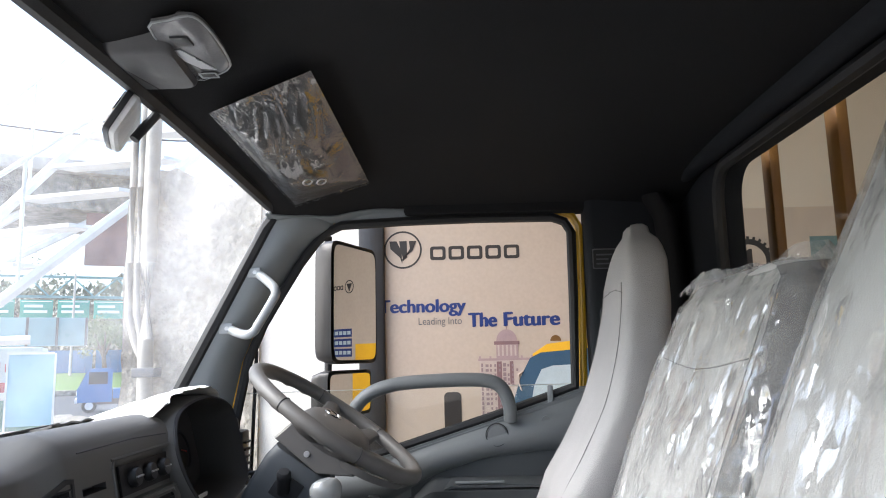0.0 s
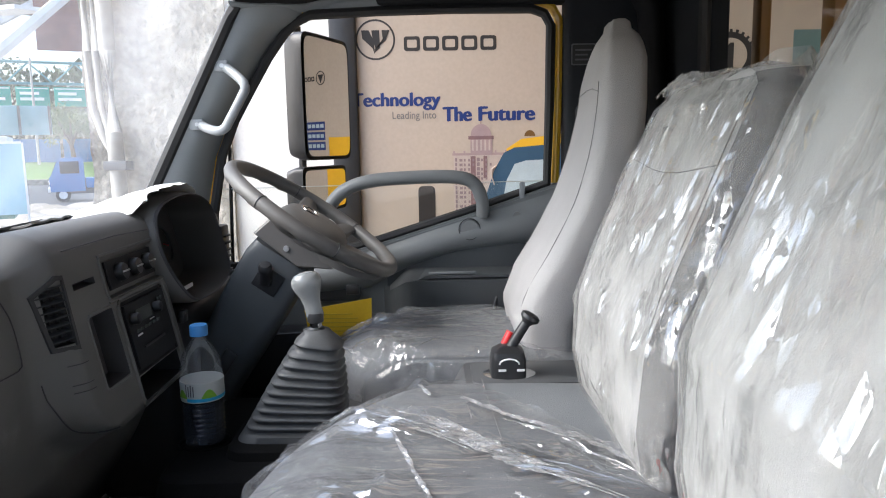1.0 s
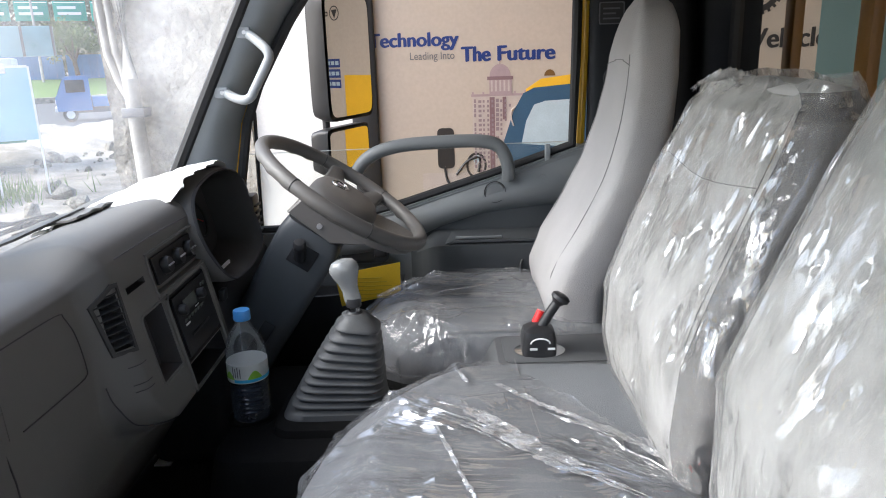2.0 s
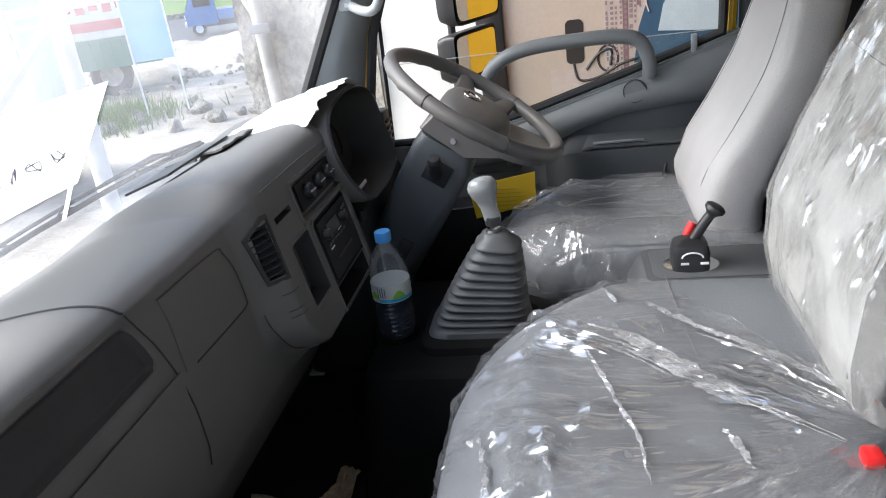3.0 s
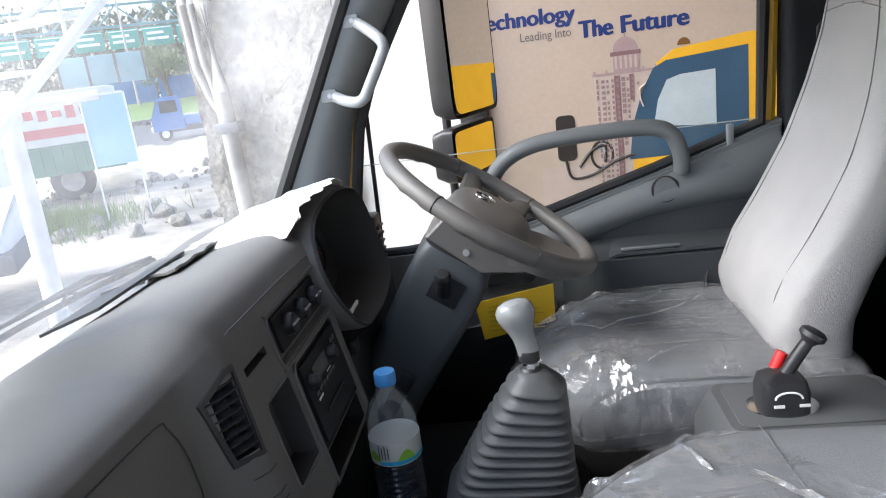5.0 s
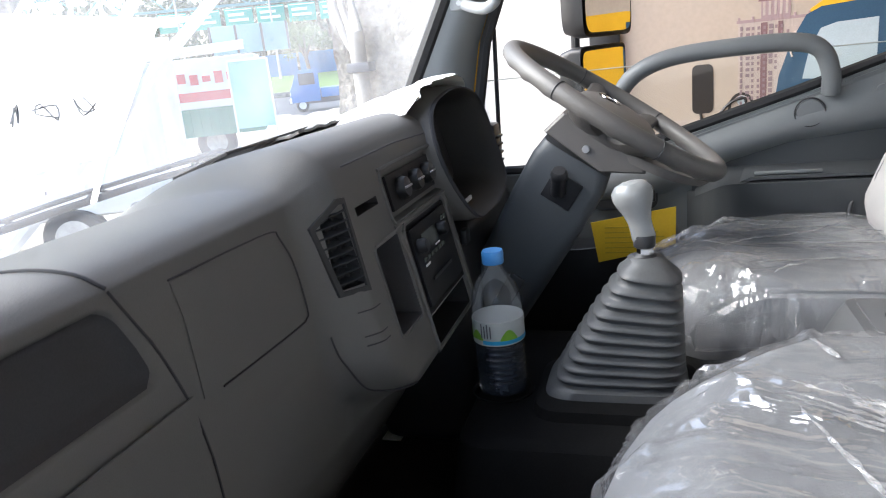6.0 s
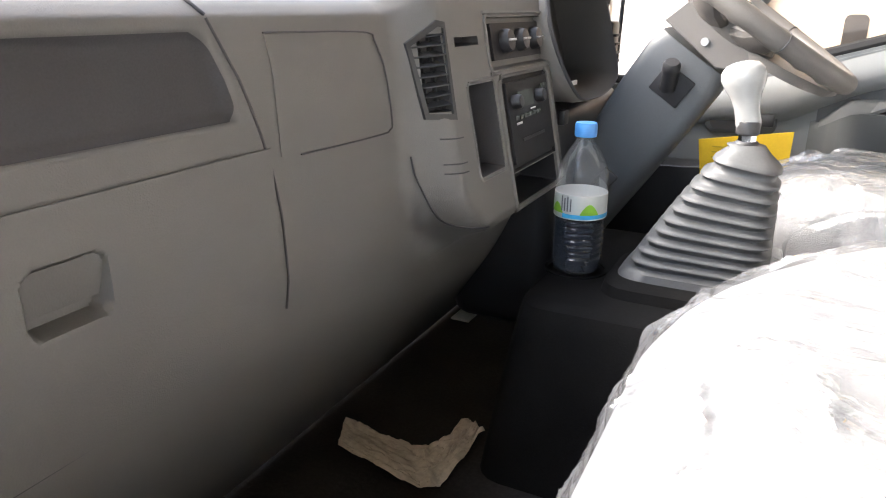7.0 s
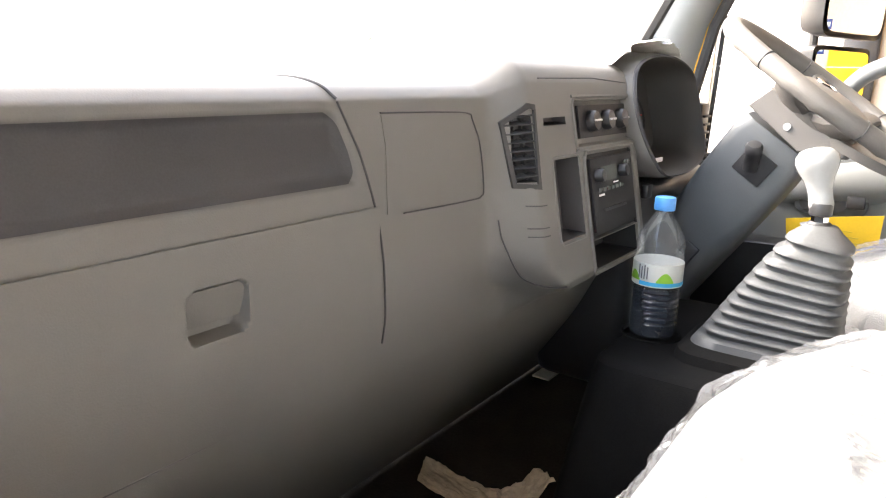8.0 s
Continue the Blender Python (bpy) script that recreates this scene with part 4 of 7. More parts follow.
# instrument cluster
HOOD = [(1.425, 1.678), (1.372, 1.735), (1.36, 1.80), (1.405, 1.855), (1.53, 1.877), (1.655, 1.872), (1.722, 1.842), (1.72, 1.77), (1.70, 1.695), (1.60, 1.670), (1.50, 1.668)]
HOOD = [(p.y, p.z) for p in smooth_line([(0, y, z) for y, z in HOOD], 5, True)]
hcx, hcz = 1.54, 1.775


def hood_ring(scale, x, drop=0.0):
    out = []
    for y, z in HOOD:
        yy, zz = hcx + (y - hcx) * scale, hcz + (z - hcz) * scale
        out.append((-0.449 - 0.3 * (zz - 1.68) + x, yy, zz + drop * max(0, zz - 1.70)))
    return out


bm = loft([hood_ring(1.0, 0.0), hood_ring(1.03, -0.004), hood_ring(1.055, -0.02), hood_ring(1.06, -0.06, -0.0), hood_ring(1.10, -0.28, -0.35)], cap=False)
hood = part("instrument_hood", bm, M_DASH, dash, "grey arched hood over the instruments", 50)
# inside coloured darker than the outer hood to hold its shade
part("hood_lining", loft([hood_ring(0.87, -0.105), hood_ring(0.905, -0.07), hood_ring(0.94, -0.03), hood_ring(0.975, -0.005), hood_ring(0.997, 0.0005)], cap=False), M_HOOD_SHADE, hood, "inside of the hood, coloured dark for its shade", 50)
part("instrument_rim", loft([hood_ring(0.985, 0.001), hood_ring(1.0, 0.003), hood_ring(1.02, 0.0), hood_ring(1.02, -0.01)], cap=False), M_DASHDARK, hood)
dials = part("instrument_panel", loft([hood_ring(0.88, -0.099), hood_ring(0.88, -0.104)]), M_HOOD_SHADE, hood, smooth=0)
for y, z, r in ((1.47, 1.765, 0.045), (1.60, 1.765, 0.045)):
    d = part("gauge", lathe([(r, 0), (r, 0.006), (r * 0.9, 0.006), (r * 0.88, 0.002), (0, 0.002)], 28, pose(-0.449 - 0.3 * (z - 1.68) - 0.098, y, z, 0, 73, 0)), M_RADIO, dials)
    part("needle", box((-0.001, -0.03, 0.0035), (0.001, 0.006, 0.0055), m=pose(-0.449 - 0.3 * (z - 1.68) - 0.098, y, z, 0, 73, 40)), M_RED, d)
part("sticker", box((-0.478, 1.45, 1.689), (-0.474, 1.50, 1.697), 0.001), M_WHITE, hood)
sv = part("side_vent", box((-0.54, 1.745, 1.66), (-0.478, 1.80, 1.79), 0.006), M_BLACK, dash, "black side air vent")
for k in range(6):
    part("slat", box((-0.481, 1.75, 1.675 + 0.017 * k), (-0.472, 1.795, 1.680 + 0.017 * k), 0.001), M_RADIO, sv)
part("end_cap", box((-0.62, 1.80, 1.55), (-0.52, 1.88, 1.80), 0.03, 3), M_DASH, dash)
part("lower_panel", box((-0.66, 1.39, 1.26), (-0.475, 1.86, 1.655), 0.03, 3), M_BLACK, dash)
part("switch", box((-0.478, 1.41, 1.63), (-0.466, 1.437, 1.655), 0.003), M_BLACK, dash)

# torn white film over the hood


def torn(u, v):
    y = 1.36 + 0.35 * u + 0.03 * (v - 0.5)
    e = 0.03 * noise.noise(Vector((u * 9, 3.1, v * 9)))
    x = -0.503 - 0.30 * v + (e if v < 0.05 or v > 0.95 else 0) - 0.02 * abs(2 * u - 1) ** 2
    arch = 0.066 * math.sin(math.pi * min(1, max(0, u * 0.96 + 0.02))) ** 0.45
    z = 1.840 + arch * (1 - 0.75 * v) - 0.055 * v * v + 0.007 * noise.noise(Vector((u * 14, v * 10, 7.7)))
    return (x, y, z)


torn_film = link("protective_sheet", sheet(torn, 40, 26), M_PAPER)
tagged(torn_film, "torn white protective sheet lying over the instrument hood", "protective sheet")
flap = link("cardboard", sheet(lambda u, v: (-0.655 - 0.14 * v, 1.24 + 0.16 * u + 0.03 * v, 1.855 - 0.035 * v + 0.004 * wob(u, v, 1, 6)), 10, 8, 0.004), M_DASH)
tagged(flap, "loose grey trim cover lying on the dashboard", "trim cover")
cow = link("vent_strip", sheet(lambda u, v: (-0.70 - 0.09 * v, 1.12 + 0.24 * u, 1.846 + 0.004 * u - 0.030 * v), 12, 4, 0.004), M_BLACK)
tagged(cow, "black defroster strip along the windshield", "defroster strip")
# ---- steering ----
WC = Vector((-0.23, 1.60, 1.82))
WM = Matrix((((0), -0.824, 0.566, WC.x), (1, 0, 0, WC.y), (0, 0.566, 0.824, WC.z), (0, 0, 0, 1)))
sw = thing("steering_wheel", "grey-brown plastic steering wheel with a padded hub", "steering wheel", WC)
bm = tube([(0.204 * math.cos(a), 0.204 * math.sin(a), 0) for a in [2 * math.pi * i / 96 for i in range(96)]], 0.0158, 16, True)
for v in bm.verts:
    a = math.atan2(v.co.y, v.co.x)
    if v.co.z < 0:
        v.co.z -= 0.0025 * max(0, math.sin(a * 22)) ** 2
bm.transform(WM)
part("rim", bm, M_WHEEL, sw)
for a in (25, 155, 205, 335):
    ca, sa = math.cos(radians(a)), math.sin(radians(a))
    part("rim_joint", tube([WM @ Vector(((0.204 + 0.0161 * math.cos(t)) * ca, (0.204 + 0.0161 * math.cos(t)) * sa, 0.0161 * math.sin(t))) for t in [2 * math.pi * i / 20 for i in range(20)]], 0.0011, 6, True), M_BLACK, sw)
for a in (15, 165, 205, 335):
    ca, sa = math.cos(radians(a)), math.sin(radians(a))
    pts = [(0.05, -0.035), (0.10, -0.036), (0.15, -0.026), (0.185, -0.010), (0.203, -0.002)]
    part("spoke", tube([WM @ Vector((r * ca, r * sa * (0.9 if r < 0.2 else 1), z + 0.004)) for r, z in pts], [0.042, 0.036, 0.028, 0.02, 0.014], 10, flat=0.45, up=(0.566, 0, 0.824)), M_WHEEL, sw)
def wheel_web(u, v):
    """The wide lower web between hub and rim."""
    half = 0.098 + 0.026 * math.sin(math.pi * min(1, v * 0.9)) - 0.03 * v ** 4
    return WM @ Vector(((2 * u - 1) * half, -0.03 - 0.162 * v - 0.010 * (1 - (2 * u - 1) ** 2) * v, -0.030 + 0.024 * v - 0.012 * abs(2 * u - 1) ** 3))


part("lower_web", sheet(wheel_web, 22, 12, 0.016), M_WHEEL, sw)
hub = [[WM @ Vector((x * s, y * s * 0.85 - 0.012, z)) for x, y in oval(0, 0, 0.118, 0.098, 48, 2.6)] for s, z in ((0.75, -0.062), (0.95, -0.044), (1.0, -0.026), (0.97, -0.014), (0.88, -0.004), (0.7, 0.003), (0.45, 0.007), (0.2, 0.0085), (0.04, 0.009))]
hubo = part("hub", loft(hub), M_WHEEL, sw, "padded hub with a silver emblem", 60)
part("emblem", tube([WM @ Vector((0.022 * math.cos(a), 0.02 * math.sin(a) + 0.014, 0.009)) for a in [2 * math.pi * i / 28 for i in range(28)]], 0.002, 6, True), M_CHROME, hubo)
part("emblem_bar", loft([[WM @ Vector((x, y + 0.014, z)) for x, y in ((-0.012, 0.008), (0.012, 0.008), (0.0, -0.013))] for z in (0.006, 0.0105)]), M_CHROME, hubo)

col = thing("steering_column", "steering column in grey and dark plastic covers", "steering column", (-0.5, 1.6, 1.25))


def ringm(a, b, z, cy=0.0, power=4, k=28):
    return [WM @ Vector((x, y + cy, z)) for x, y in oval(0, 0, a, b, k, power)]


SHROUD = [(0.080, -0.079), (0.068, -0.036), (0.03, -0.022), (-0.088, -0.022), (-0.10, -0.054), (-0.036, -0.090)]
shroud_ring = lambda x, k: [WM @ Vector((x, y * k, -0.054 + (z + 0.054) * k)) for y, z in SHROUD]
shr = part("shroud", loft([shroud_ring(-0.108, 0.93), shroud_ring(-0.105, 0.985), shroud_ring(-0.098, 1.0), shroud_ring(0.098, 1.0), shroud_ring(0.105, 0.985), shroud_ring(0.108, 0.93)]), M_SHROUD, col, "grey-brown angular shroud under the wheel", 22)
for x, y in ((-0.105, 0.004),):
    part("screw", lathe([(0, 0.003), (0.006, 0.003), (0.007, -0.006)], 12, WM @ pose(x - 0.004, y, -0.068, 0, -90, 0)), M_SILVER, shr)
cv = part("cover", loft([ringm(0.082, 0.066, -0.095, 0.01, 6), ringm(0.088, 0.072, -0.125, 0.008, 9), ringm(0.088, 0.072, -0.20, 0.005, 9), ringm(0.085, 0.07, -0.32), ringm(0.082, 0.07, -0.46), ringm(0.08, 0.07, -0.60, 0.0)]), M_COLUMN, col, "dark grey column cover")
ig = part("ignition", box((-0.0915, -0.027, -0.178), (-0.080, 0.030, -0.128), 0.002, m=WM), M_RADIO, cv)
part("key_barrel", lathe([(0.0135, 0), (0.0125, 0.03), (0.0145, 0.034), (0.0145, 0.046), (0.011, 0.051), (0, 0.052)], 20, WM @ pose(-0.088, 0.004, -0.160, -22, -32, 0)), M_BLACK, ig)
part("cover_slot", box((-0.088, -0.03, -0.43), (-0.078, 0.0, -0.33), 0.003, m=WM), M_BLACK, cv)

# ---- tunnel, gear lever, bottle ----
def tun(z, grow, x1=0.04):
    return [(x, y, z) for x, y in rrect(-0.43 - grow * 0.3, 1.115 - grow, x1, 1.52 + grow, 0.04)]


tunnel = link("engine_cover", loft([tun(FLOOR, 0.08), tun(1.30, 0.05), tun(1.41, 0.012), tun(1.432, 0.0), tun(1.438, -0.015)]), M_TUNNEL)
tagged(tunnel, "dark plastic engine cover under the gear lever", "engine cover")
part("cup_recess", lathe([(0.047, 0), (0.047, 0.004), (0.043, 0.004), (0.043, 0.0)], 28, pose(-0.392, 1.274, 1.4365)), M_TUNNEL, tunnel)
part("plinth", loft([[(x, y, z) for x, y in rrect(-0.335 - g, 1.185 - g, -0.11 + g, 1.365 + g, 0.04)] for z, g in ((1.43, 0.006), (1.452, 0.0), (1.460, -0.012))]), M_TUNNEL, tunnel)
tag = link("paper_tag", box((-0.705, 1.49, FLOOR), (-0.665, 1.56, FLOOR + 0.004), 0.001), M_PAPER)
tagged(tag, "small white paper tag lying on the floor", "paper tag")

gear = thing("gear_lever", "gear lever with a grey knob and a ribbed rubber boot", "gear lever", (-0.19, 1.275, 1.46))
def boot_ring(t, k, lift=0.0):
    """A rounded square ring of the boot: upright on the seat's side, sloping out towards the dashboard, its top leaning with the lever."""
    x0, x1 = -0.214 - 0.100 * t, -0.130 + 0.004 * t
    y0, y1 = 1.222 - 0.016 * t, 1.312 + 0.034 * t
    return [(x, y, 1.628 - 0.158 * t + lift - 0.15 * (1 - t) * (x + 0.172)) for x, y in oval((x0 + x1) / 2, (y0 + y1) / 2, (x1 - x0) / 2 * k, (y1 - y0) / 2 * k, 48, 2.8 + 2.0 * min(1, 2 * t + 0.1))]


N = 10
lifts = [(i / N) ** 0.88 for i in range(N + 1)]
rings = [[(-0.178 + 0.014 * math.cos(a), 1.268 + 0.014 * math.sin(a), 1.651) for a in [2 * math.pi * j / 48 for j in range(48)]],
         [(-0.178 + 0.024 * math.cos(a), 1.268 + 0.024 * math.sin(a), 1.649) for a in [2 * math.pi * j / 48 for j in range(48)]],
         boot_ring(0.0, 0.62, 0.014), boot_ring(0.0, 0.82, 0.007)]
for i, t in enumerate(lifts[:-1]):
    w = lifts[i + 1] - t
    rings += [boot_ring(t - 0.10 * w, 0.975 if i else 0.96), boot_ring(t + 0.04 * w, 1.0), boot_ring(t + 0.16 * w, 0.995), boot_ring(t + 0.34 * w, 0.93 - 0.05 * (1 - t)), boot_ring(t + 0.62 * w, 0.90 - 0.05 * (1 - t)), boot_ring(t + 0.78 * w, 0.92 - 0.03 * (1 - t))]
rings += [boot_ring(1.0, 1.01), boot_ring(1.12, 1.04)]
part("boot", loft(rings), M_BOOT, gear, "grey ribbed rubber boot", 50)
part("shaft", tube([(-0.178, 1.268, 1.63), (-0.1785, 1.268, 1.675)], 0.007, 12), mat("brass", (0.6, 0.45, 0.2), 0.3, 1.0, bump=0.0), gear, "brass coloured shaft")
part("boot_collar", lathe([(0.016, 0), (0.0165, 0.004), (0.013, 0.007), (0, 0.007)], 20, pose(-0.178, 1.268, 1.647)), M_BLACK, gear)
part("nut", lathe([(0.0, 0), (0.011, 0.0), (0.011, 0.009), (0.0, 0.009)], 6, pose(-0.178, 1.266, 1.653)), M_CHROME, gear, "bright hexagonal nut")
kn = part("knob", lathe([(0.0135, -0.002), (0.0145, 0.003), (0.0138, 0.013), (0.0142, 0.025), (0.0175, 0.039), (0.0225, 0.051), (0.025, 0.061), (0.0238, 0.070), (0.018, 0.078), (0.008, 0.0815), (0, 0.082)], 28, pose(-0.1785, 1.268, 1.674, -3, -13, 0), (1.12, 0.92)), M_KNOB, gear, "glossy grey knob")
part("knob_collar", lathe([(0.0125, 0), (0.0146, 0.002), (0.0150, 0.016), (0.0142, 0.018)], 20, pose(-0.1785, 1.268, 1.662)), M_BLACK, kn)

BX, BY, BZ = -0.392, 1.274, 1.438
bottle = thing("water_bottle", "clear plastic bottle of dark drink with a blue cap", "bottle", (BX, BY, BZ))
at = Matrix.Translation((BX, BY, BZ))
bp = [(0.0, 0.004), (0.026, 0.0), (0.035, 0.004), (0.0375, 0.012)]
for k in range(8):
    z = 0.02 + k * 0.0095
    bp += [(0.0375, z), (0.0375, z + 0.004), (0.0352, z + 0.0065), (0.0375, z + 0.009)]
bp += [(0.0375, 0.10), (0.0378, 0.14), (0.0375, 0.15), (0.033, 0.166), (0.024, 0.182), (0.0155, 0.194), (0.0128, 0.20), (0.0128, 0.212)]
pb = part("bottle_body", lathe(bp, 36, at), M_PET, bottle, "clear ribbed plastic body")
pb.visible_shadow = False
part("drink", lathe([(0.0, 0.006), (0.033, 0.006)] + [(r - 0.0022, z) for r, z in bp[4:32]] + [(0.035, 0.092), (0.0, 0.092)], 30, at), M_WATER, bottle, "dark drink filling the lower half")
lb = part("label_sleeve", lathe([(0.0385, 0.087), (0.0388, 0.089), (0.0388, 0.121), (0.0385, 0.123)], 36, at), M_LABEL, bottle, "white label with green hills")
for a0, wd, hh, mm in ((-150, 36, 0.013, M_GREEN), (-75, 40, 0.014, M_GREEN), (-190, 34, 0.010, M_GREEN), (-115, 150, 0.006, M_CYAN)):
    def hill(u, v, a0=a0, wd=wd, hh=hh):
        a = radians(a0 + wd * u)
        top = hh if mm is M_CYAN else hh * math.sin(math.pi * u) + 0.002
        return (BX + 0.0392 * math.cos(a), BY + 0.0392 * math.sin(a), BZ + 0.089 + (0.006 if mm is M_GREEN else 0) + top * v)
    part("label_print", sheet(hill, 14, 2, 0.0003), mm, lb)
for k in range(4):
    a = radians(-118 + 7 * k)
    part("print_bar", sheet(lambda u, v: (BX + 0.0394 * math.cos(a + 0.05 * u), BY + 0.0394 * math.sin(a + 0.05 * u), BZ + 0.099 + (0.022 - 0.003 * (k % 2)) * v), 2, 2, 0.0003), M_INK, lb)
capp = [(0.0155, 0.203), (0.016, 0.205), (0.016, 0.219), (0.0148, 0.2225), (0, 0.2225)]
part("cap", lathe(capp, 30, at), M_CAP, bottle, "blue screw cap")

# ---- seats ----
def cushion_ring(y, y0, y1, front, grow=0.0, z0=1.40, top=1.562, back=0.36, k=64):
    """The outline of a seat cushion across x and z at a given y."""
    e = min((y - y0), (y1 - y)) / 0.07
    f = max(0.02, 1 - max(0, 1 - e) ** 2) ** 0.5 if e < 1 else 1
    xf = front(y) - grow
    cx, cz = (xf + back) / 2, (z0 + top) / 2
    a, b = (back - xf) / 2, (top - z0) / 2 + grow
    out = []
    for (x, z) in oval(0, 0, a, b, k, 5.5):
        zz = z * (0.75 + 0.25 * f)
        fr = step01(-a * 0.55, -a, x)
        out.append(Vector((cx + x * (0.93 + 0.07 * f), y, cz + zz - 0.03 * fr * (1 if z > 0 else 0) + 0.006 * math.sin(3 * x + 2 * y))))
    return out


def fold_field(lines):
    """Height of the long pulled folds of the film over a point of the cushion's plan."""
    seg = np.array([(a[0], a[1], b[0], b[1]) for line in lines for a, b in zip(line, line[1:])])
    p0, dv = seg[:, :2], seg[:, 2:] - seg[:, :2]
    ll = (dv ** 2).sum(1)

    def height(x, y):
        t = np.clip(((x - p0[:, 0]) * dv[:, 0] + (y - p0[:, 1]) * dv[:, 1]) / ll, 0, 1)
        d = np.hypot(x - p0[:, 0] - t * dv[:, 0], y - p0[:, 1] - t * dv[:, 1]).min() + 0.004 * noise.noise(Vector((x * 40, y * 40, 1.7)))
        return math.exp(-(d / 0.009) ** 2) * max(0, 0.65 + 0.7 * noise.noise(Vector((x * 15, y * 15, 8.1))))
    return height


def glint_strands(lines, surface, seed, width=0.0045):
    """Narrow strips of hazier film along the folds that paint in glints, uneven and tapering out."""
    rnd = random.Random(seed)
    bm = bmesh.new()
    for line in lines:
        pts = smooth_line([(a, b, 0) for a, b in line], 12)
        cut = rnd.uniform(0.0, 0.25), rnd.uniform(0.75, 1.0)
        pts = pts[int(cut[0] * len(pts)):max(4, int(cut[1] * len(pts)))]
        if len(pts) < 4:
            continue
        w = width * rnd.uniform(0.5, 1.3)
        rr, out = [], []
        for k, p in enumerate(pts):
            a, b = p.x + 0.004 * noise.noise(Vector((p.x * 50, p.y * 50, seed))), p.y + 0.004 * noise.noise(Vector((p.y * 50, p.x * 50, seed + 3)))
            out.append(surface(a, b))
            rr.append(max(0.0004, w * math.sin(math.pi * (k + 0.3) / len(pts)) ** 0.6 * max(0.12, 0.75 + 1.5 * noise.noise(Vector((k * 0.83, w * 900, seed))))))
        n0 = Vector((0, 0, 1)) if abs(out[0].z - out[-1].z) < 0.05 else Vector((-1, 0, 0.2))
        tube(out, rr, 4, flat=0.30, up=n0, bm=bm)
    return bm


def crumples(seed, x0, x1, y0, y1, count, reach):
    """Short kinked folds scattered over a stretch of film."""
    rnd = random.Random(seed)
    out = []
    for _ in range(count):
        x, y, a = rnd.uniform(x0, x1), rnd.uniform(y0, y1), rnd.uniform(0, 6.28)
        line = [(x, y)]
        for _ in range(rnd.randint(2, 3)):
            s = reach * rnd.uniform(0.5, 1.2)
            x, y = x + s * math.cos(a), y + s * math.sin(a)
            line.append((x, y))
            a += rnd.gauss(0, 0.6)
        out.append(line)
    return out


def beside(lines, count, seed):
    """Thinner folds that run beside the given ones, in bits."""
    rnd = random.Random(seed)
    out = []
    for line in lines:
        for _ in range(count):
            off, a = rnd.uniform(-0.035, 0.035), rnd.randint(0, max(0, len(line) - 3))
            out.append([(x + off * (0.45 - x), y + off * 1.2 * (0.45 - x)) for x, y in line[a:a + rnd.randint(2, 4)]])
    return out


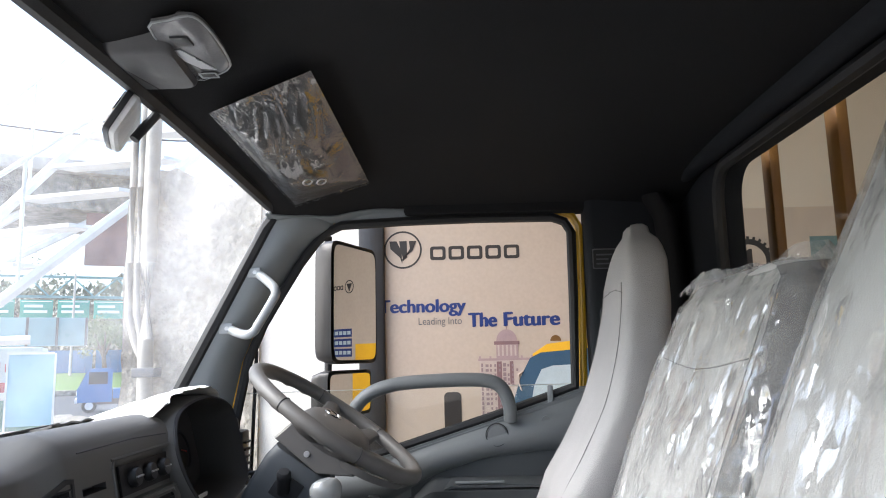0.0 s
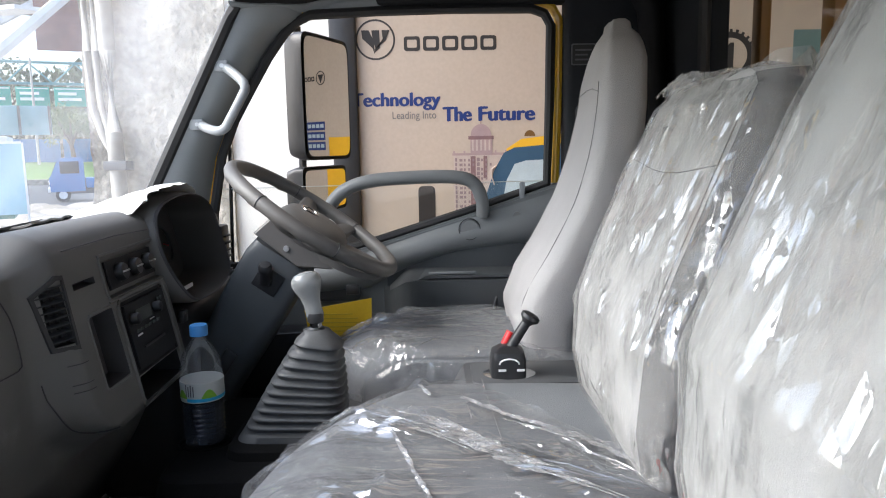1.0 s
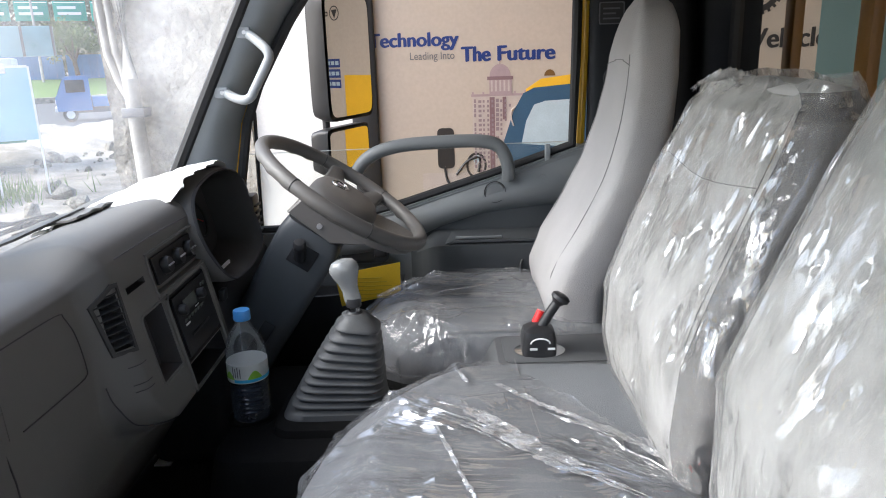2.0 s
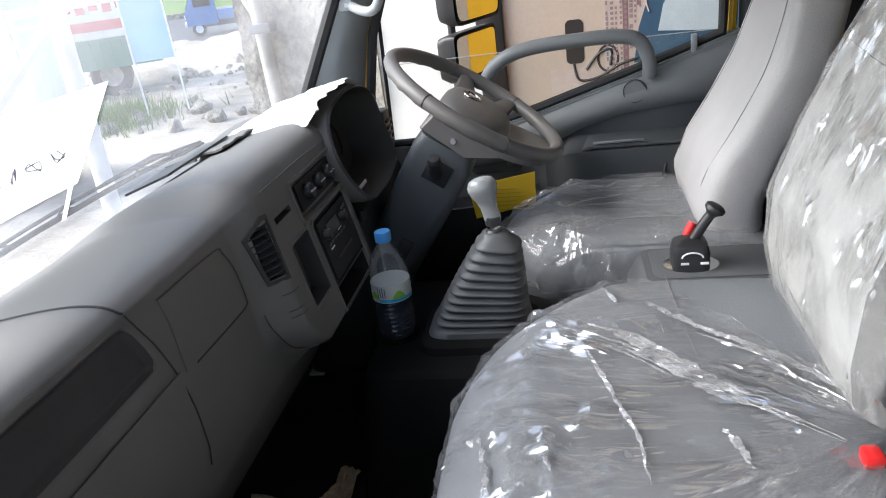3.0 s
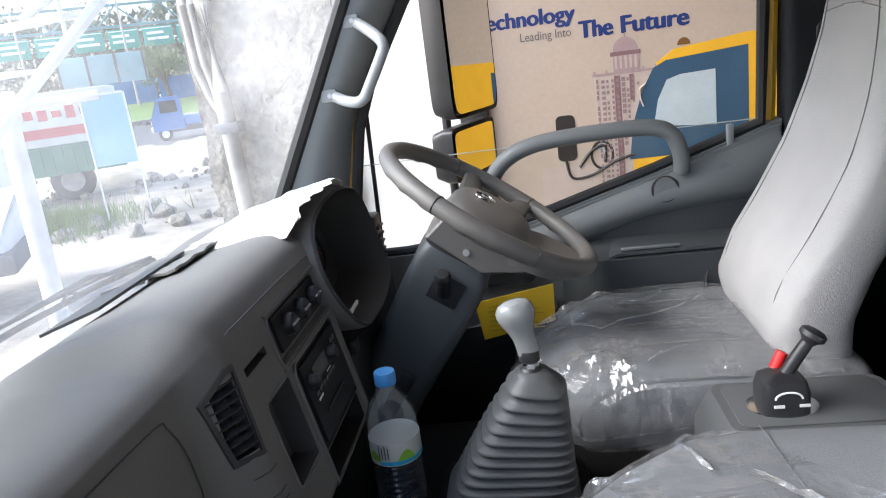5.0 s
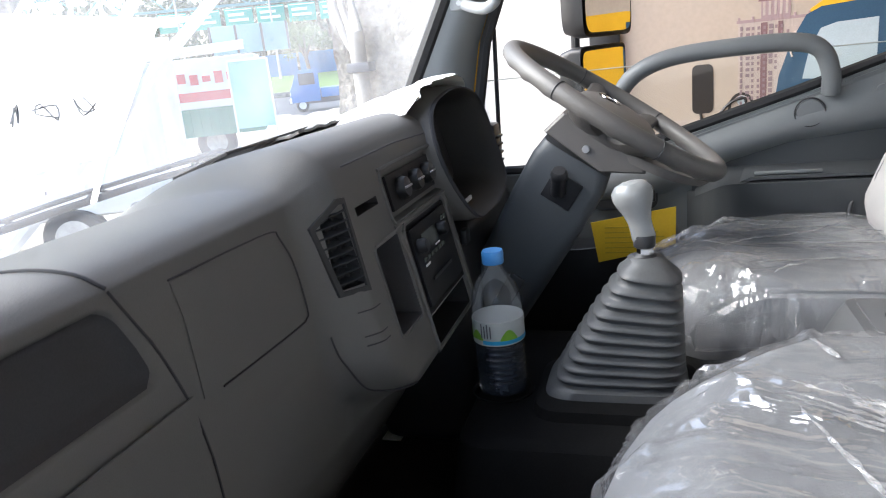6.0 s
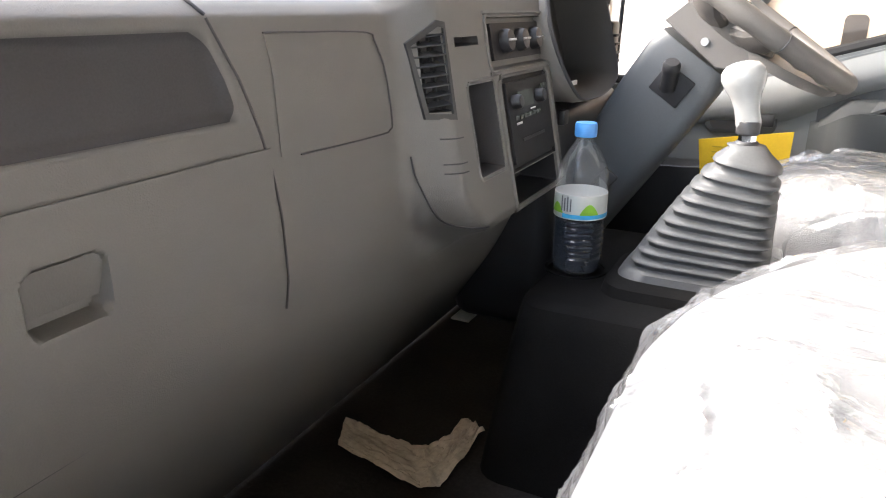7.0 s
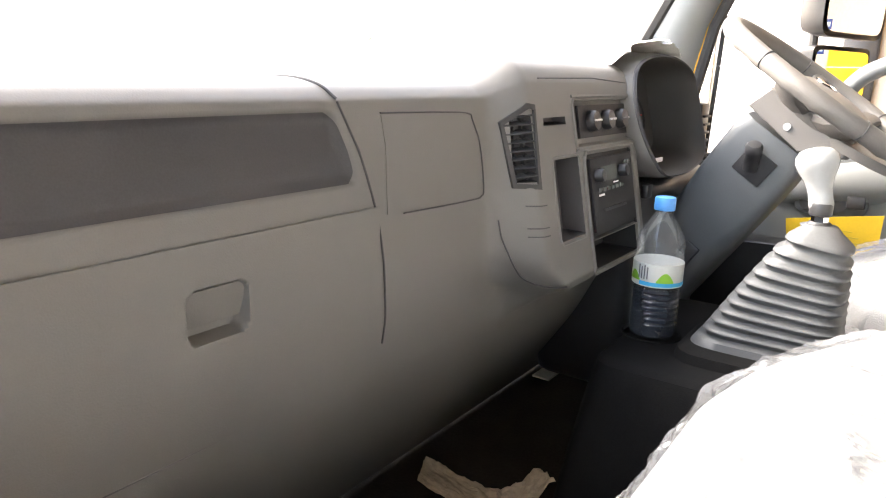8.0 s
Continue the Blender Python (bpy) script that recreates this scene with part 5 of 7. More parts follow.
def cushion(seat, y0, y1, front, film_keep, film_seed, film, fan=None, lines=(), small=()):
    long_folds = fold_field(list(lines) + list(small))
    n = 30
    ys_ = [y0 + (y1 - y0) * i / n for i in range(n + 1)]
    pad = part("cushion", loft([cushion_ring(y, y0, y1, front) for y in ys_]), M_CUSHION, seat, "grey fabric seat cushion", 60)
    m = 240 if fan else 110
    fy = [y0 - 0.006 + (y1 - y0 + 0.012) * i / m for i in range(m + 1)]
    bm = bmesh.new()
    rows = []
    for y in fy:
        yy = min(max(y, y0), y1)
        r = cushion_ring(yy, y0, y1, front, 0.004, k=320)
        row = []
        for p in r:
            p = Vector((p.x, y, p.z))
            q = Vector((p.x * 5 + film_seed, p.y * 7 + p.x * 3, p.z * 5))
            ridge = 1 - abs(noise.noise(q * 2.2)) * 2
            fine = 1 - abs(noise.noise(q * 6.0 + Vector((4, 1, 7)))) * 2
            h = (0.005 if fan else 0.008) * max(0, ridge) ** 4 + 0.002 * max(0, fine) ** 4 + (0 if fan else 0.006 * max(0, noise.noise(q * 0.9 + Vector((3, 2, 8)))))
            if fan:
                a, r = math.atan2(p.x - fan[0], p.y - fan[1]), math.hypot(p.x - fan[0], p.y - fan[1])
                pull = max(0, 1 - abs(noise.noise(Vector((a * 7, r * 1.6, film_seed)))) * 3.2) ** 2
                h = 0.6 * h + 0.004 * pull * min(1, r * 4) * step01(0.75, 0.25, r)
            if p.z > 1.50:
                h += 0.010 * long_folds(p.x, p.y)
            h += 0.0025 * max(0, 1 - abs(noise.noise(q * 13.0 + Vector((1, 8, 3)))) * 2.4) ** 3 * max(0, 0.3 + noise.noise(q * 1.3))
            row.append((p, h))
        rows.append(row)
    k = len(rows[0])
    grid = [[bm.verts.new((p.x - (h * 0.8 if p.x < front(p.y) + 0.05 else 0), p.y, p.z + h)) for p, h in row] for row in rows]
    for i in range(m):
        for j in range(k):
            a, b, c, d = grid[i][j], grid[i][(j + 1) % k], grid[i + 1][(j + 1) % k], grid[i + 1][j]
            mid = (a.co + c.co) / 2
            if mid.z > 1.405 and film_keep(mid.x, mid.y):
                bm.faces.new((a, b, c, d))
    for v in [v for v in bm.verts if not v.link_faces]:
        bm.verts.remove(v)
    if fan:
        bmesh.ops.bisect_plane(bm, geom=bm.verts[:] + bm.edges[:] + bm.faces[:], plane_co=(0.07, 1.24, 1.5), plane_no=(1.0, 0.62, 0.0), clear_outer=True)
    cover = part("plastic_cover", bm, film, pad, "clear crumpled plastic wrap", 25)

    def top_at(x, y):
        ring = [p for p in cushion_ring(min(max(y, y0 + 0.002), y1 - 0.002), y0, y1, front, 0.004, k=96) if p.z > 1.48]
        q = min(ring, key=lambda p: abs(p.x - x))
        return Vector((x, y, q.z + 0.007))

    inside = [line for line in lines if all(y0 + 0.01 < y < y1 - 0.01 and x > front(y) + 0.02 and film_keep(x, y) for x, y in line)]
    # whitish strips laid on the folds in place of bright glints
    pl = part("glint_strands", glint_strands(inside, top_at, film_seed + 1, 0.005), M_GLINT, cover, "whitish strands standing in for glints on the wrap")
    tagged(pl, kind="stuff")
    for yc, sgn in ((y0, -1), (y1, 1)):
        bmc = bmesh.new()
        rr = cushion_ring(yc, y0, y1, front, 0.004, k=120)
        mid_ = sum(rr, Vector()) / len(rr)
        prev_ = None
        for sc, off in ((1.0, 0.006), (0.94, 0.013), (0.7, 0.015), (0.4, 0.013), (0.1, 0.012)):
            cur = []
            for p in rr:
                q = mid_ + (p - mid_) * sc
                wv = max(0, 1 - abs(noise.noise(Vector((q.x * 13, q.z * 7 + film_seed, 3)))) * 3) ** 2
                cur.append(bmc.verts.new((q.x, yc + sgn * (off + (0.006 if fan else 0.0025) * wv * (sc < 1)), q.z)))
            if prev_:
                for j in range(len(cur)):
                    bmc.faces.new((prev_[j], prev_[(j + 1) % len(cur)], cur[(j + 1) % len(cur)], cur[j]))
            prev_ = cur
        if not (fan and sgn > 0):
            part("plastic_side", bmc, film, pad, "clear plastic wrap down the side", 25)
    part("riser", box((front(1.0 if y1 < 1.3 else 1.6) + 0.06, y0 + 0.03, FLOOR), (0.42, y1 - 0.03, 1.415), 0.015), M_BLACK, seat, "black seat box")
    return pad


front_w = lambda y: float(np.interp(y, (0.2, 0.9, 1.0, 1.08, 1.15, 1.20, 1.24), (-0.225, -0.225, -0.205, -0.175, -0.125, -0.06, 0.02)))
front_d = lambda y: float(np.interp(y, (1.40, 1.46, 1.55, 1.7, 1.78, 1.83), (-0.12, -0.19, -0.215, -0.185, -0.13, -0.06)))
bench = thing("passenger_bench", "double passenger bench, grey fabric wrapped in clear crumpled plastic", "bench seat", (0.2, 0.72, FLOOR))
dseat = thing("driver_seat", "grey fabric driver seat, its cushion under clear plastic wrap", "seat", (0.1, 1.61, FLOOR))
# the film is pulled towards the gap between the backrests: long folds run there, others hang towards the front
BENCH_FOLDS = [[(0.067, 1.106), (0.13, 1.03), (0.183, 0.981), (0.243, 0.925), (0.318, 0.817)], [(-0.062, 1.037), (0.026, 0.978), (0.099, 0.897), (0.17, 0.828), (0.284, 0.728)], [(-0.018, 1.04), (0.053, 0.96), (0.138, 0.863), (0.211, 0.811)],
               [(-0.032, 0.993), (0.006, 0.849), (0.028, 0.767), (0.036, 0.67)], [(-0.084, 0.779), (-0.079, 0.731), (-0.071, 0.677)], [(0.124, 0.789), (0.139, 0.752), (0.148, 0.68)], [(-0.105, 1.113), (-0.074, 1.05), (-0.055, 1.036)],
               [(0.007, 1.17), (0.029, 1.102)], [(0.084, 1.065), (0.088, 0.997)], [(-0.17, 0.80), (-0.15, 0.70), (-0.16, 0.62)], [(-0.12, 0.60), (-0.06, 0.52), (0.05, 0.45)], [(0.06, 0.62), (0.09, 0.52), (0.2, 0.40)]]
cw = cushion(bench, 0.20, 1.235, front_w, lambda x, y: x < 0.08 + (1.24 - y) * 0.62 and x < 0.36, 0.0, M_FILM, (0.325, 0.79), BENCH_FOLDS + beside(BENCH_FOLDS[:3], 8, 3), crumples(4, -0.2, 0.25, 0.3, 1.18, 60, 0.03))
cd = cushion(dseat, 1.395, 1.83, front_d, lambda x, y: x < 0.30, 5.0, M_FILM_D, None, [[(-0.1, 1.52), (-0.02, 1.60), (0.1, 1.66), (0.18, 1.74)], [(-0.15, 1.62), (-0.08, 1.60), (-0.02, 1.54)], [(0.0, 1.42), (0.06, 1.47), (0.16, 1.50)], [(-0.16, 1.49), (-0.12, 1.43)], [(-0.05, 1.75), (0.04, 1.71), (0.12, 1.79)]], crumples(7, -0.15, 0.2, 1.42, 1.8, 34, 0.05))
part("stitching", tube([(0.118, 1.225, 1.563), (0.118, 1.20, 1.568), (0.12, 1.13, 1.569), (0.13, 0.9, 1.569)], 0.0006, 6), M_SEAM, cw)
for k in range(3):
    yk = 1.50 + 0.10 * k
    part("stitching", tube([(-0.02, yk, 1.566), (0.1, yk + 0.01, 1.567), (0.2, yk, 1.565)], 0.0012, 6), M_SEAM, cd)


def back_ring(z, xf, y0, y1, thick, grow=0.0, k=48, power=4.2, lean=0.05):
    cy, hw = (y0 + y1) / 2, (y1 - y0) / 2 + grow
    cx, ht = xf + thick / 2, thick / 2 + grow
    out = []
    for (y, x) in oval(0, 0, hw, ht, k, power):
        dip = 0.012 * (1 - (y / hw) ** 2) if x < 0 else 0
        out.append(Vector((cx + x + dip, cy + y, z + lean * (x + ht))))
    return out


def table(rows, z):
    zz = [r[0] for r in rows]
    return [float(np.interp(z, zz, [r[i] for r in rows])) for i in range(1, 5)]


def backrest(seat, label, rows, fabric, film, seed=0.0, seams=(), dark_side=False, lines=()):
    z0, z1 = rows[0][0], rows[-1][0]
    levels = [z0 + (z1 - z0) * i / 40 for i in range(41)]
    rings = []
    for i, z in enumerate(levels):
        xf, a, b, th = table(rows, z)
        rings.append(back_ring(z, xf, a, b, th))
    xf, a, b, th = table(rows, z1)
    for s, dz in ((0.9, 0.014), (0.6, 0.022), (0.15, 0.025)):
        cx, cy = xf + th / 2, (a + b) / 2
        rings.append([Vector((cx + (p.x - cx) * s, cy + (p.y - cy) * s, p.z + dz)) for p in back_ring(z1, xf, a, b, th)])
    bm = loft(rings)
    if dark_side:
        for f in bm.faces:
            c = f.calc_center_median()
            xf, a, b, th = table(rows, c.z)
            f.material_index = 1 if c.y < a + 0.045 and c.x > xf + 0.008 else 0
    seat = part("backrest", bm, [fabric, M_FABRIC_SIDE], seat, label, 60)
    for line in seams:
        pts = []
        for t, z in line:
            xf, a, b, th = table(rows, z)
            r = back_ring(z, xf, a, b, th, 0.0, 96)
            y = a + (b - a) * t
            q = min((p for p in r if p.x < xf + th * 0.55), key=lambda p: abs(p.y - y))
            pts.append(q + Vector((-0.0012, 0, 0)))
        part("stitching", tube(smooth_line(pts, 4), 0.0009, 6), M_SEAM, seat)
    if film:
        kk = 260
        folds = fold_field(lines)
        bm = bmesh.new()
        prev = None
        lv = [z0 - 0.02 + (z1 - z0 + 0.05) * i / 110 for i in range(111)]
        for i, z in enumerate(lv):
            zc = min(max(z, z0), z1)
            xf, a, b, th = table(rows, zc)
            over = max(0, z - z1)
            row = []
            for p in back_ring(zc, xf, a, b, th, 0.006 - over * 0.6, kk):
                q = Vector((p.x * 4 + seed, p.y * 6, p.z * 4))
                ridge = max(0, 1 - abs(noise.noise(q * 1.8)) * 2) ** 3
                fine = max(0, 1 - abs(noise.noise(q * 5 + Vector((2, 5, 1)))) * 2) ** 3
                h = 0.002 * ridge + 0.0012 * fine + 0.0025 * noise.noise(q) + (0.009 * folds(p.y, z) if p.x < xf + th * 0.6 else 0)
                c = Vector((xf + th / 2, (a + b) / 2, p.z))
                d = (p - c)
                d.z = 0
                row.append(bm.verts.new(Vector((p.x, p.y, z + 0.05 * (p.x - xf) + (0.015 * noise.noise(q * 2) if over > 0.01 else 0))) + d.normalized() * h))
            if prev:
                for j in range(kk):
                    bm.faces.new((prev[j], prev[(j + 1) % kk], row[(j + 1) % kk], row[j]))
            prev = row
        part("plastic_cover", bm, film, seat, "clear crumpled plastic wrap", 25)
    return seat


DRIVER = [(1.50, 0.215, 1.43, 1.80, 0.13), (1.60, 0.195, 1.42, 1.81, 0.15), (1.68, 0.225, 1.42, 1.81, 0.15), (1.76, 0.275, 1.42, 1.81, 0.14), (1.86, 0.325, 1.425, 1.80, 0.13), (1.96, 0.355, 1.44, 1.775, 0.12), (2.05, 0.372, 1.465, 1.745, 0.115), (2.10, 0.376, 1.475, 1.73, 0.112), (2.14, 0.384, 1.487, 1.713, 0.106), (2.17, 0.392, 1.505, 1.695, 0.095), (2.195, 0.402, 1.53, 1.67, 0.078), (2.212, 0.413, 1.56, 1.64, 0.056)]
MIDDLE = [(1.53, 0.285, 0.80, 1.245, 0.13), (1.62, 0.268, 0.785, 1.255, 0.15), (1.72, 0.275, 0.78, 1.26, 0.15), (1.82, 0.31, 0.78, 1.26, 0.15), (1.92, 0.352, 0.785, 1.25, 0.14), (1.98, 0.380, 0.79, 1.24, 0.13), (2.025, 0.400, 0.80, 1.23, 0.11), (2.04, 0.415, 0.82, 1.21, 0.08)]
PASSENGER = [(1.53, 0.29, 0.25, 0.71, 0.13), (1.65, 0.270, 0.24, 0.72, 0.15), (1.78, 0.275, 0.24, 0.725, 0.15), (1.88, 0.318, 0.24, 0.725, 0.14), (2.0, 0.368, 0.25, 0.715, 0.13), (2.10, 0.415, 0.27, 0.70, 0.12), (2.20, 0.452, 0.30, 0.67, 0.11), (2.28, 0.475, 0.32, 0.65, 0.09)]
side = [(0.15, z) for z in (1.56, 1.65, 1.75, 1.85, 1.95, 2.04, 2.10)]
side2 = [(0.85, z) for z in (1.56, 1.65, 1.75, 1.85, 1.95, 2.04, 2.10)]
bd = backrest(dseat, "tall light grey fabric driver backrest with stitched seams", DRIVER, M_FABRIC, None, 0, (side, side2, [(0.12 + 0.076 * k, 2.078 + 0.012 * math.sin(math.pi * k / 10)) for k in range(11)]))
part("belt_guide", tube([(0.395 + 0.012 * math.cos(a), 1.735, 2.045 + 0.02 * math.sin(a)) for a in [2 * math.pi * i / 16 for i in range(16)]], 0.003, 6, True, up=(0, 1, 0)), M_BLACK, bd)
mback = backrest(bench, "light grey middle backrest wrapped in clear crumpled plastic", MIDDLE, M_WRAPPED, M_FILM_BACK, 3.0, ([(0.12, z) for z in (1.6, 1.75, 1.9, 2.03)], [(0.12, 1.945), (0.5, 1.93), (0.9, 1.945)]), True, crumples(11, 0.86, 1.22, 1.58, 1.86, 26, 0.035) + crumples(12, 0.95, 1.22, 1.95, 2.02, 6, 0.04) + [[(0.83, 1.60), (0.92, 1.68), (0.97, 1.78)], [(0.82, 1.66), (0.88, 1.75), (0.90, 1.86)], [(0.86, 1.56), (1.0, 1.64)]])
backrest(bench, "light grey passenger backrest wrapped in clear crumpled plastic", PASSENGER, M_WRAPPED, M_FILM_PASS, 9.0, (), False, [[(0.30 + 0.03 * k, 1.56 + 0.03 * (k % 3)), (0.32 + 0.03 * k + 0.02 * (k % 2), 1.75), (0.31 + 0.028 * k, 1.92 + 0.05 * (k % 4))] for k in range(13)] + crumples(15, 0.3, 0.68, 1.6, 2.2, 20, 0.04))
bl = link("belt_buckle", box((0.262, 0.722, 1.562), (0.284, 0.748, 1.582), 0.006), M_RED)
tagged(bl, "red belt buckle button on the plastic-covered cushion", "belt buckle")

# gathered film at the top corner of the middle backrest
def gather(u, v):
    a = math.pi * (0.1 + 0.8 * u)
    r = 0.05 * (0.4 + v)
    k = 0.009 * noise.noise(Vector((u * 11, v * 6, 2.2))) + 0.004 * noise.noise(Vector((u * 31, v * 14, 5.2)))
    return (0.425 + 0.05 * (v - 0.4) + k, 1.05 + 0.145 * u, 2.046 + 0.028 * math.sin(a) * math.sin(math.pi * v) ** 0.6 + k * 1.3)


part("film_gather", sheet(gather, 44, 14), M_FILM_BACK, mback, "bunched plastic film", 20)
loopb = link("belt_anchor", tube(smooth_line([(0.19, 1.79, 1.55), (0.20, 1.80, 1.60), (0.235, 1.805, 1.61), (0.25, 1.80, 1.57), (0.225, 1.795, 1.555)], 5, True), 0.005, 8, True), M_BLACK)
tagged(loopb, "black belt anchor loop beside the driver seat", "belt anchor")

# brake valve on its console
bc = link("brake_console", loft([[(x, y, z) for x, y in rrect(0.085 - g, 1.238, 0.34, 1.385, 0.02)] for z, g in ((FLOOR, 0.03), (1.50, 0.02), (1.538, 0.0), (1.545, -0.006))]), M_CONSOLE)
tagged(bc, "grey plastic console box between the seats", "console box")
part("cover_plate", prism(rrect(0.104, 1.247, 0.328, 1.376, 0.018), 0.003, "z", 1.5445, 0.001), M_CONSOLE, bc)
bv = thing("hand_brake", "black hand brake valve with a knobbed lever and red catch", "hand brake", (0.175, 1.3, 1.545))
part("flange", lathe([(0.041, 0), (0.041, 0.003), (0.036, 0.005), (0, 0.005)], 28, pose(0.175, 1.305, 1.544), (1.25, 1)), M_CHROME, bv, "bright metal flange")
hb = part("housing", loft([[(0.172 + x, 1.30 + y, z) for x, y in oval(0, 0, a, b, 28, 6)] for z, a, b in ((1.546, 0.033, 0.030), (1.578, 0.033, 0.031), (1.594, 0.029, 0.027), (1.602, 0.018, 0.016), (1.605, 0.004, 0.004))]), M_BLACK, bv)
part("print_arc", tube([(0.172 + 0.018 * math.cos(a), 1.268, 1.575 + 0.010 * math.sin(a)) for a in [math.pi * i / 12 for i in range(13)]], 0.0016, 6, up=(0, 1, 0)), M_WHITE, hb)
for x in (0.152, 0.186):
    part("print_bar", box((x, 1.267, 1.562), (x + 0.014, 1.269, 1.566)), M_WHITE, hb)
part("lever", tube([(0.178, 1.298, 1.60), (0.195, 1.298, 1.628), (0.208, 1.298, 1.648)], [0.010, 0.0095, 0.009], 14), M_BLACK, bv)
part("lever_knob", lathe([(0.008, -0.012), (0.012, -0.006), (0.0185, 0.0), (0.0185, 0.007), (0.013, 0.011), (0, 0.012)], 22, pose(0.212, 1.298, 1.653, 0, 32, 0)), M_BLACK, bv)
part("catch", tube([(0.168, 1.315, 1.60), (0.180, 1.318, 1.624)], 0.0085, 12), M_RED, bv, "red lifting catch")

# floor litter
def rag(u, v):
    arm = Vector((-0.675, 1.057, 0)).lerp(Vector((-0.535, 1.045, 0)), min(1, 2 * u)) if u < 0.5 else Vector((-0.535, 1.045, 0)).lerp(Vector((-0.505, 1.138, 0)), 2 * u - 1)
    low = Vector((-0.645, 0.992, 0)).lerp(Vector((-0.478, 0.962, 0)), min(1, 2 * u)) if u < 0.5 else Vector((-0.478, 0.962, 0)).lerp(Vector((-0.470, 1.122, 0)), 2 * u - 1)
    p = arm.lerp(low, v)
    k = 0.007 * noise.noise(Vector((u * 6, v * 5, 4)))
    fold = math.exp(-((u - 0.5) / 0.05) ** 2) * 0.010
    return (p.x + k, p.y - k, FLOOR + 0.006 + 0.010 * abs(2 * u - 1) + fold + 0.008 * abs(noise.noise(Vector((u * 9, v * 5, 2)))) + 0.004 * abs(noise.noise(Vector((u * 23, v * 15, 6)))))


litter = link("crumpled_paper", sheet(rag, 60, 44), M_TISSUE)
tagged(litter, "crumpled soiled paper strip lying bent on the cab floor", "paper")

# ---- overhead ----
lamp = thing("overhead_lamp", "grey overhead console with a clear reading lamp and switches", "interior lamp", (-0.36, 1.0, 2.40))
part("housing", loft([[(x + (y - 1.0) * -0.08, y, z) for x, y in rrect(-0.460 + g, 0.892 + g * 1.6, -0.345 - g * 0.2, 1.080 - g, 0.016)] for z, g in ((2.425, 0.0), (2.400, 0.003), (2.378, 0.016), (2.373, 0.024))]), M_LAMP, lamp)
plate_out = lambda g: [(p.x, p.y) for p in smooth_line([(-0.3519 + g, 0.8752 + g, 0), (-0.3189, 0.8578 + g, 0), (-0.2888 - g, 0.8481 + g, 0), (-0.2772 - g, 0.8665 + g, 0), (-0.2752 - g, 0.9218, 0), (-0.2801 - g, 0.9878, 0), (-0.2898 - g, 1.0149 - g, 0), (-0.3111, 1.0343 - g, 0), (-0.3538 + g, 1.0537 - g, 0), (-0.3577 + g, 0.9703, 0)], 3, True)]
part("base", loft([[(x, y, z) for x, y in plate_out(g)] for z, g in ((2.43, 0.028), (2.400, 0.018), (2.391, 0.001))]), M_LAMP, lamp)
part("lens", loft([[(x, y, z) for x, y in plate_out(g)] for z, g in ((2.391, 0.0), (2.387, 0.0), (2.384, 0.004))]), M_LENS, lamp, "clear ribbed lamp lens")
part("lens_rim", tube([(x, y, 2.386) for x, y in plate_out(0.001)], 0.0018, 6, True), M_HANDLE, lamp, "pale edge of the lens")
for y in (0.930, 0.969, 1.014):
    part("switch", box((-0.370, y, 2.374), (-0.356, y + 0.018, 2.388), 0.003), M_BLACK, lamp)
part("lens_window", box((-0.3344, 0.9005, 2.3815), (-0.3102, 0.9276, 2.3845), 0.001), M_BLACK, lamp)
part("lens_window", box((-0.3354, 1.0207, 2.3815), (-0.314, 1.0343, 2.3845), 0.001), M_BLACK, lamp)
part("window_rim", ring_band(rrect(-0.3383, 1.0178, -0.3111, 1.0372, 0.002), rrect(-0.3354, 1.0207, -0.314, 1.0343, 0.001), -0.001, "z", 2.3815), M_HANDLE, lamp)
part("reflector", prism([(-0.3461, 0.9431), (-0.3344, 0.9393), (-0.315, 0.9897), (-0.3073, 1.011), (-0.3286, 1.0052), (-0.3422, 0.9781)], 0.0012, "z", 2.3825), M_SILVER, lamp, "pale reflector behind the lens")
part("seam", tube([(-0.428, 0.985, 2.3735), (-0.412, 1.055, 2.3735)], 0.001, 6), M_BLACK, lamp)
mir = thing("rear_view_mirror", "rear view mirror hanging from the header", "mirror", (-0.45, 1.08, 2.3))
part("stem", tube([(-0.445, 1.13, 2.362), (-0.468, 1.13, 2.335), (-0.478, 1.12, 2.315)], 0.008, 10), M_BLACK, mir)
ML, MH = Vector((-0.415, 0.90, 0.13)).normalized(), Vector((-0.486, -0.10, -0.868)).normalized()
MT = ML.cross(MH).normalized()
mbox = lambda s, g: [Vector((-0.440, 1.0, 2.318)) + ML * (y + 0.105) + MH * h + MT * g for y, h in oval(0, 0, 0.105 * s, 0.036 * (1 - (1 - s) * 2), 28, 9)]
part("shell", loft([mbox(0.94, -0.010), mbox(0.99, -0.006), mbox(0.99, 0.004)]), M_STEEL, mir, "white shell")
part("rim", loft([mbox(1.0, 0.002), mbox(1.01, 0.003), mbox(1.01, 0.011), mbox(0.97, 0.012)]), M_BLACK, mir)
part("glass", loft([mbox(0.95, 0.0125), mbox(0.95, 0.0145)]), M_MIRROR, mir)

vis = thing("sun_visor", "dark sun visor folded up and still wrapped in a clear bag", "sun visor", (-0.29, 1.5, 2.39))
VA, VB, VC, VD = Vector((-0.364, 1.16, 2.366)), Vector((-0.180, 1.07, 2.395)), Vector((-0.170, 1.70, 2.376)), Vector((-0.365, 1.78, 2.342))


def visor(u, v, out=0.0):
    p = VA.lerp(VB, v).lerp(VD.lerp(VC, v), u)
    return p




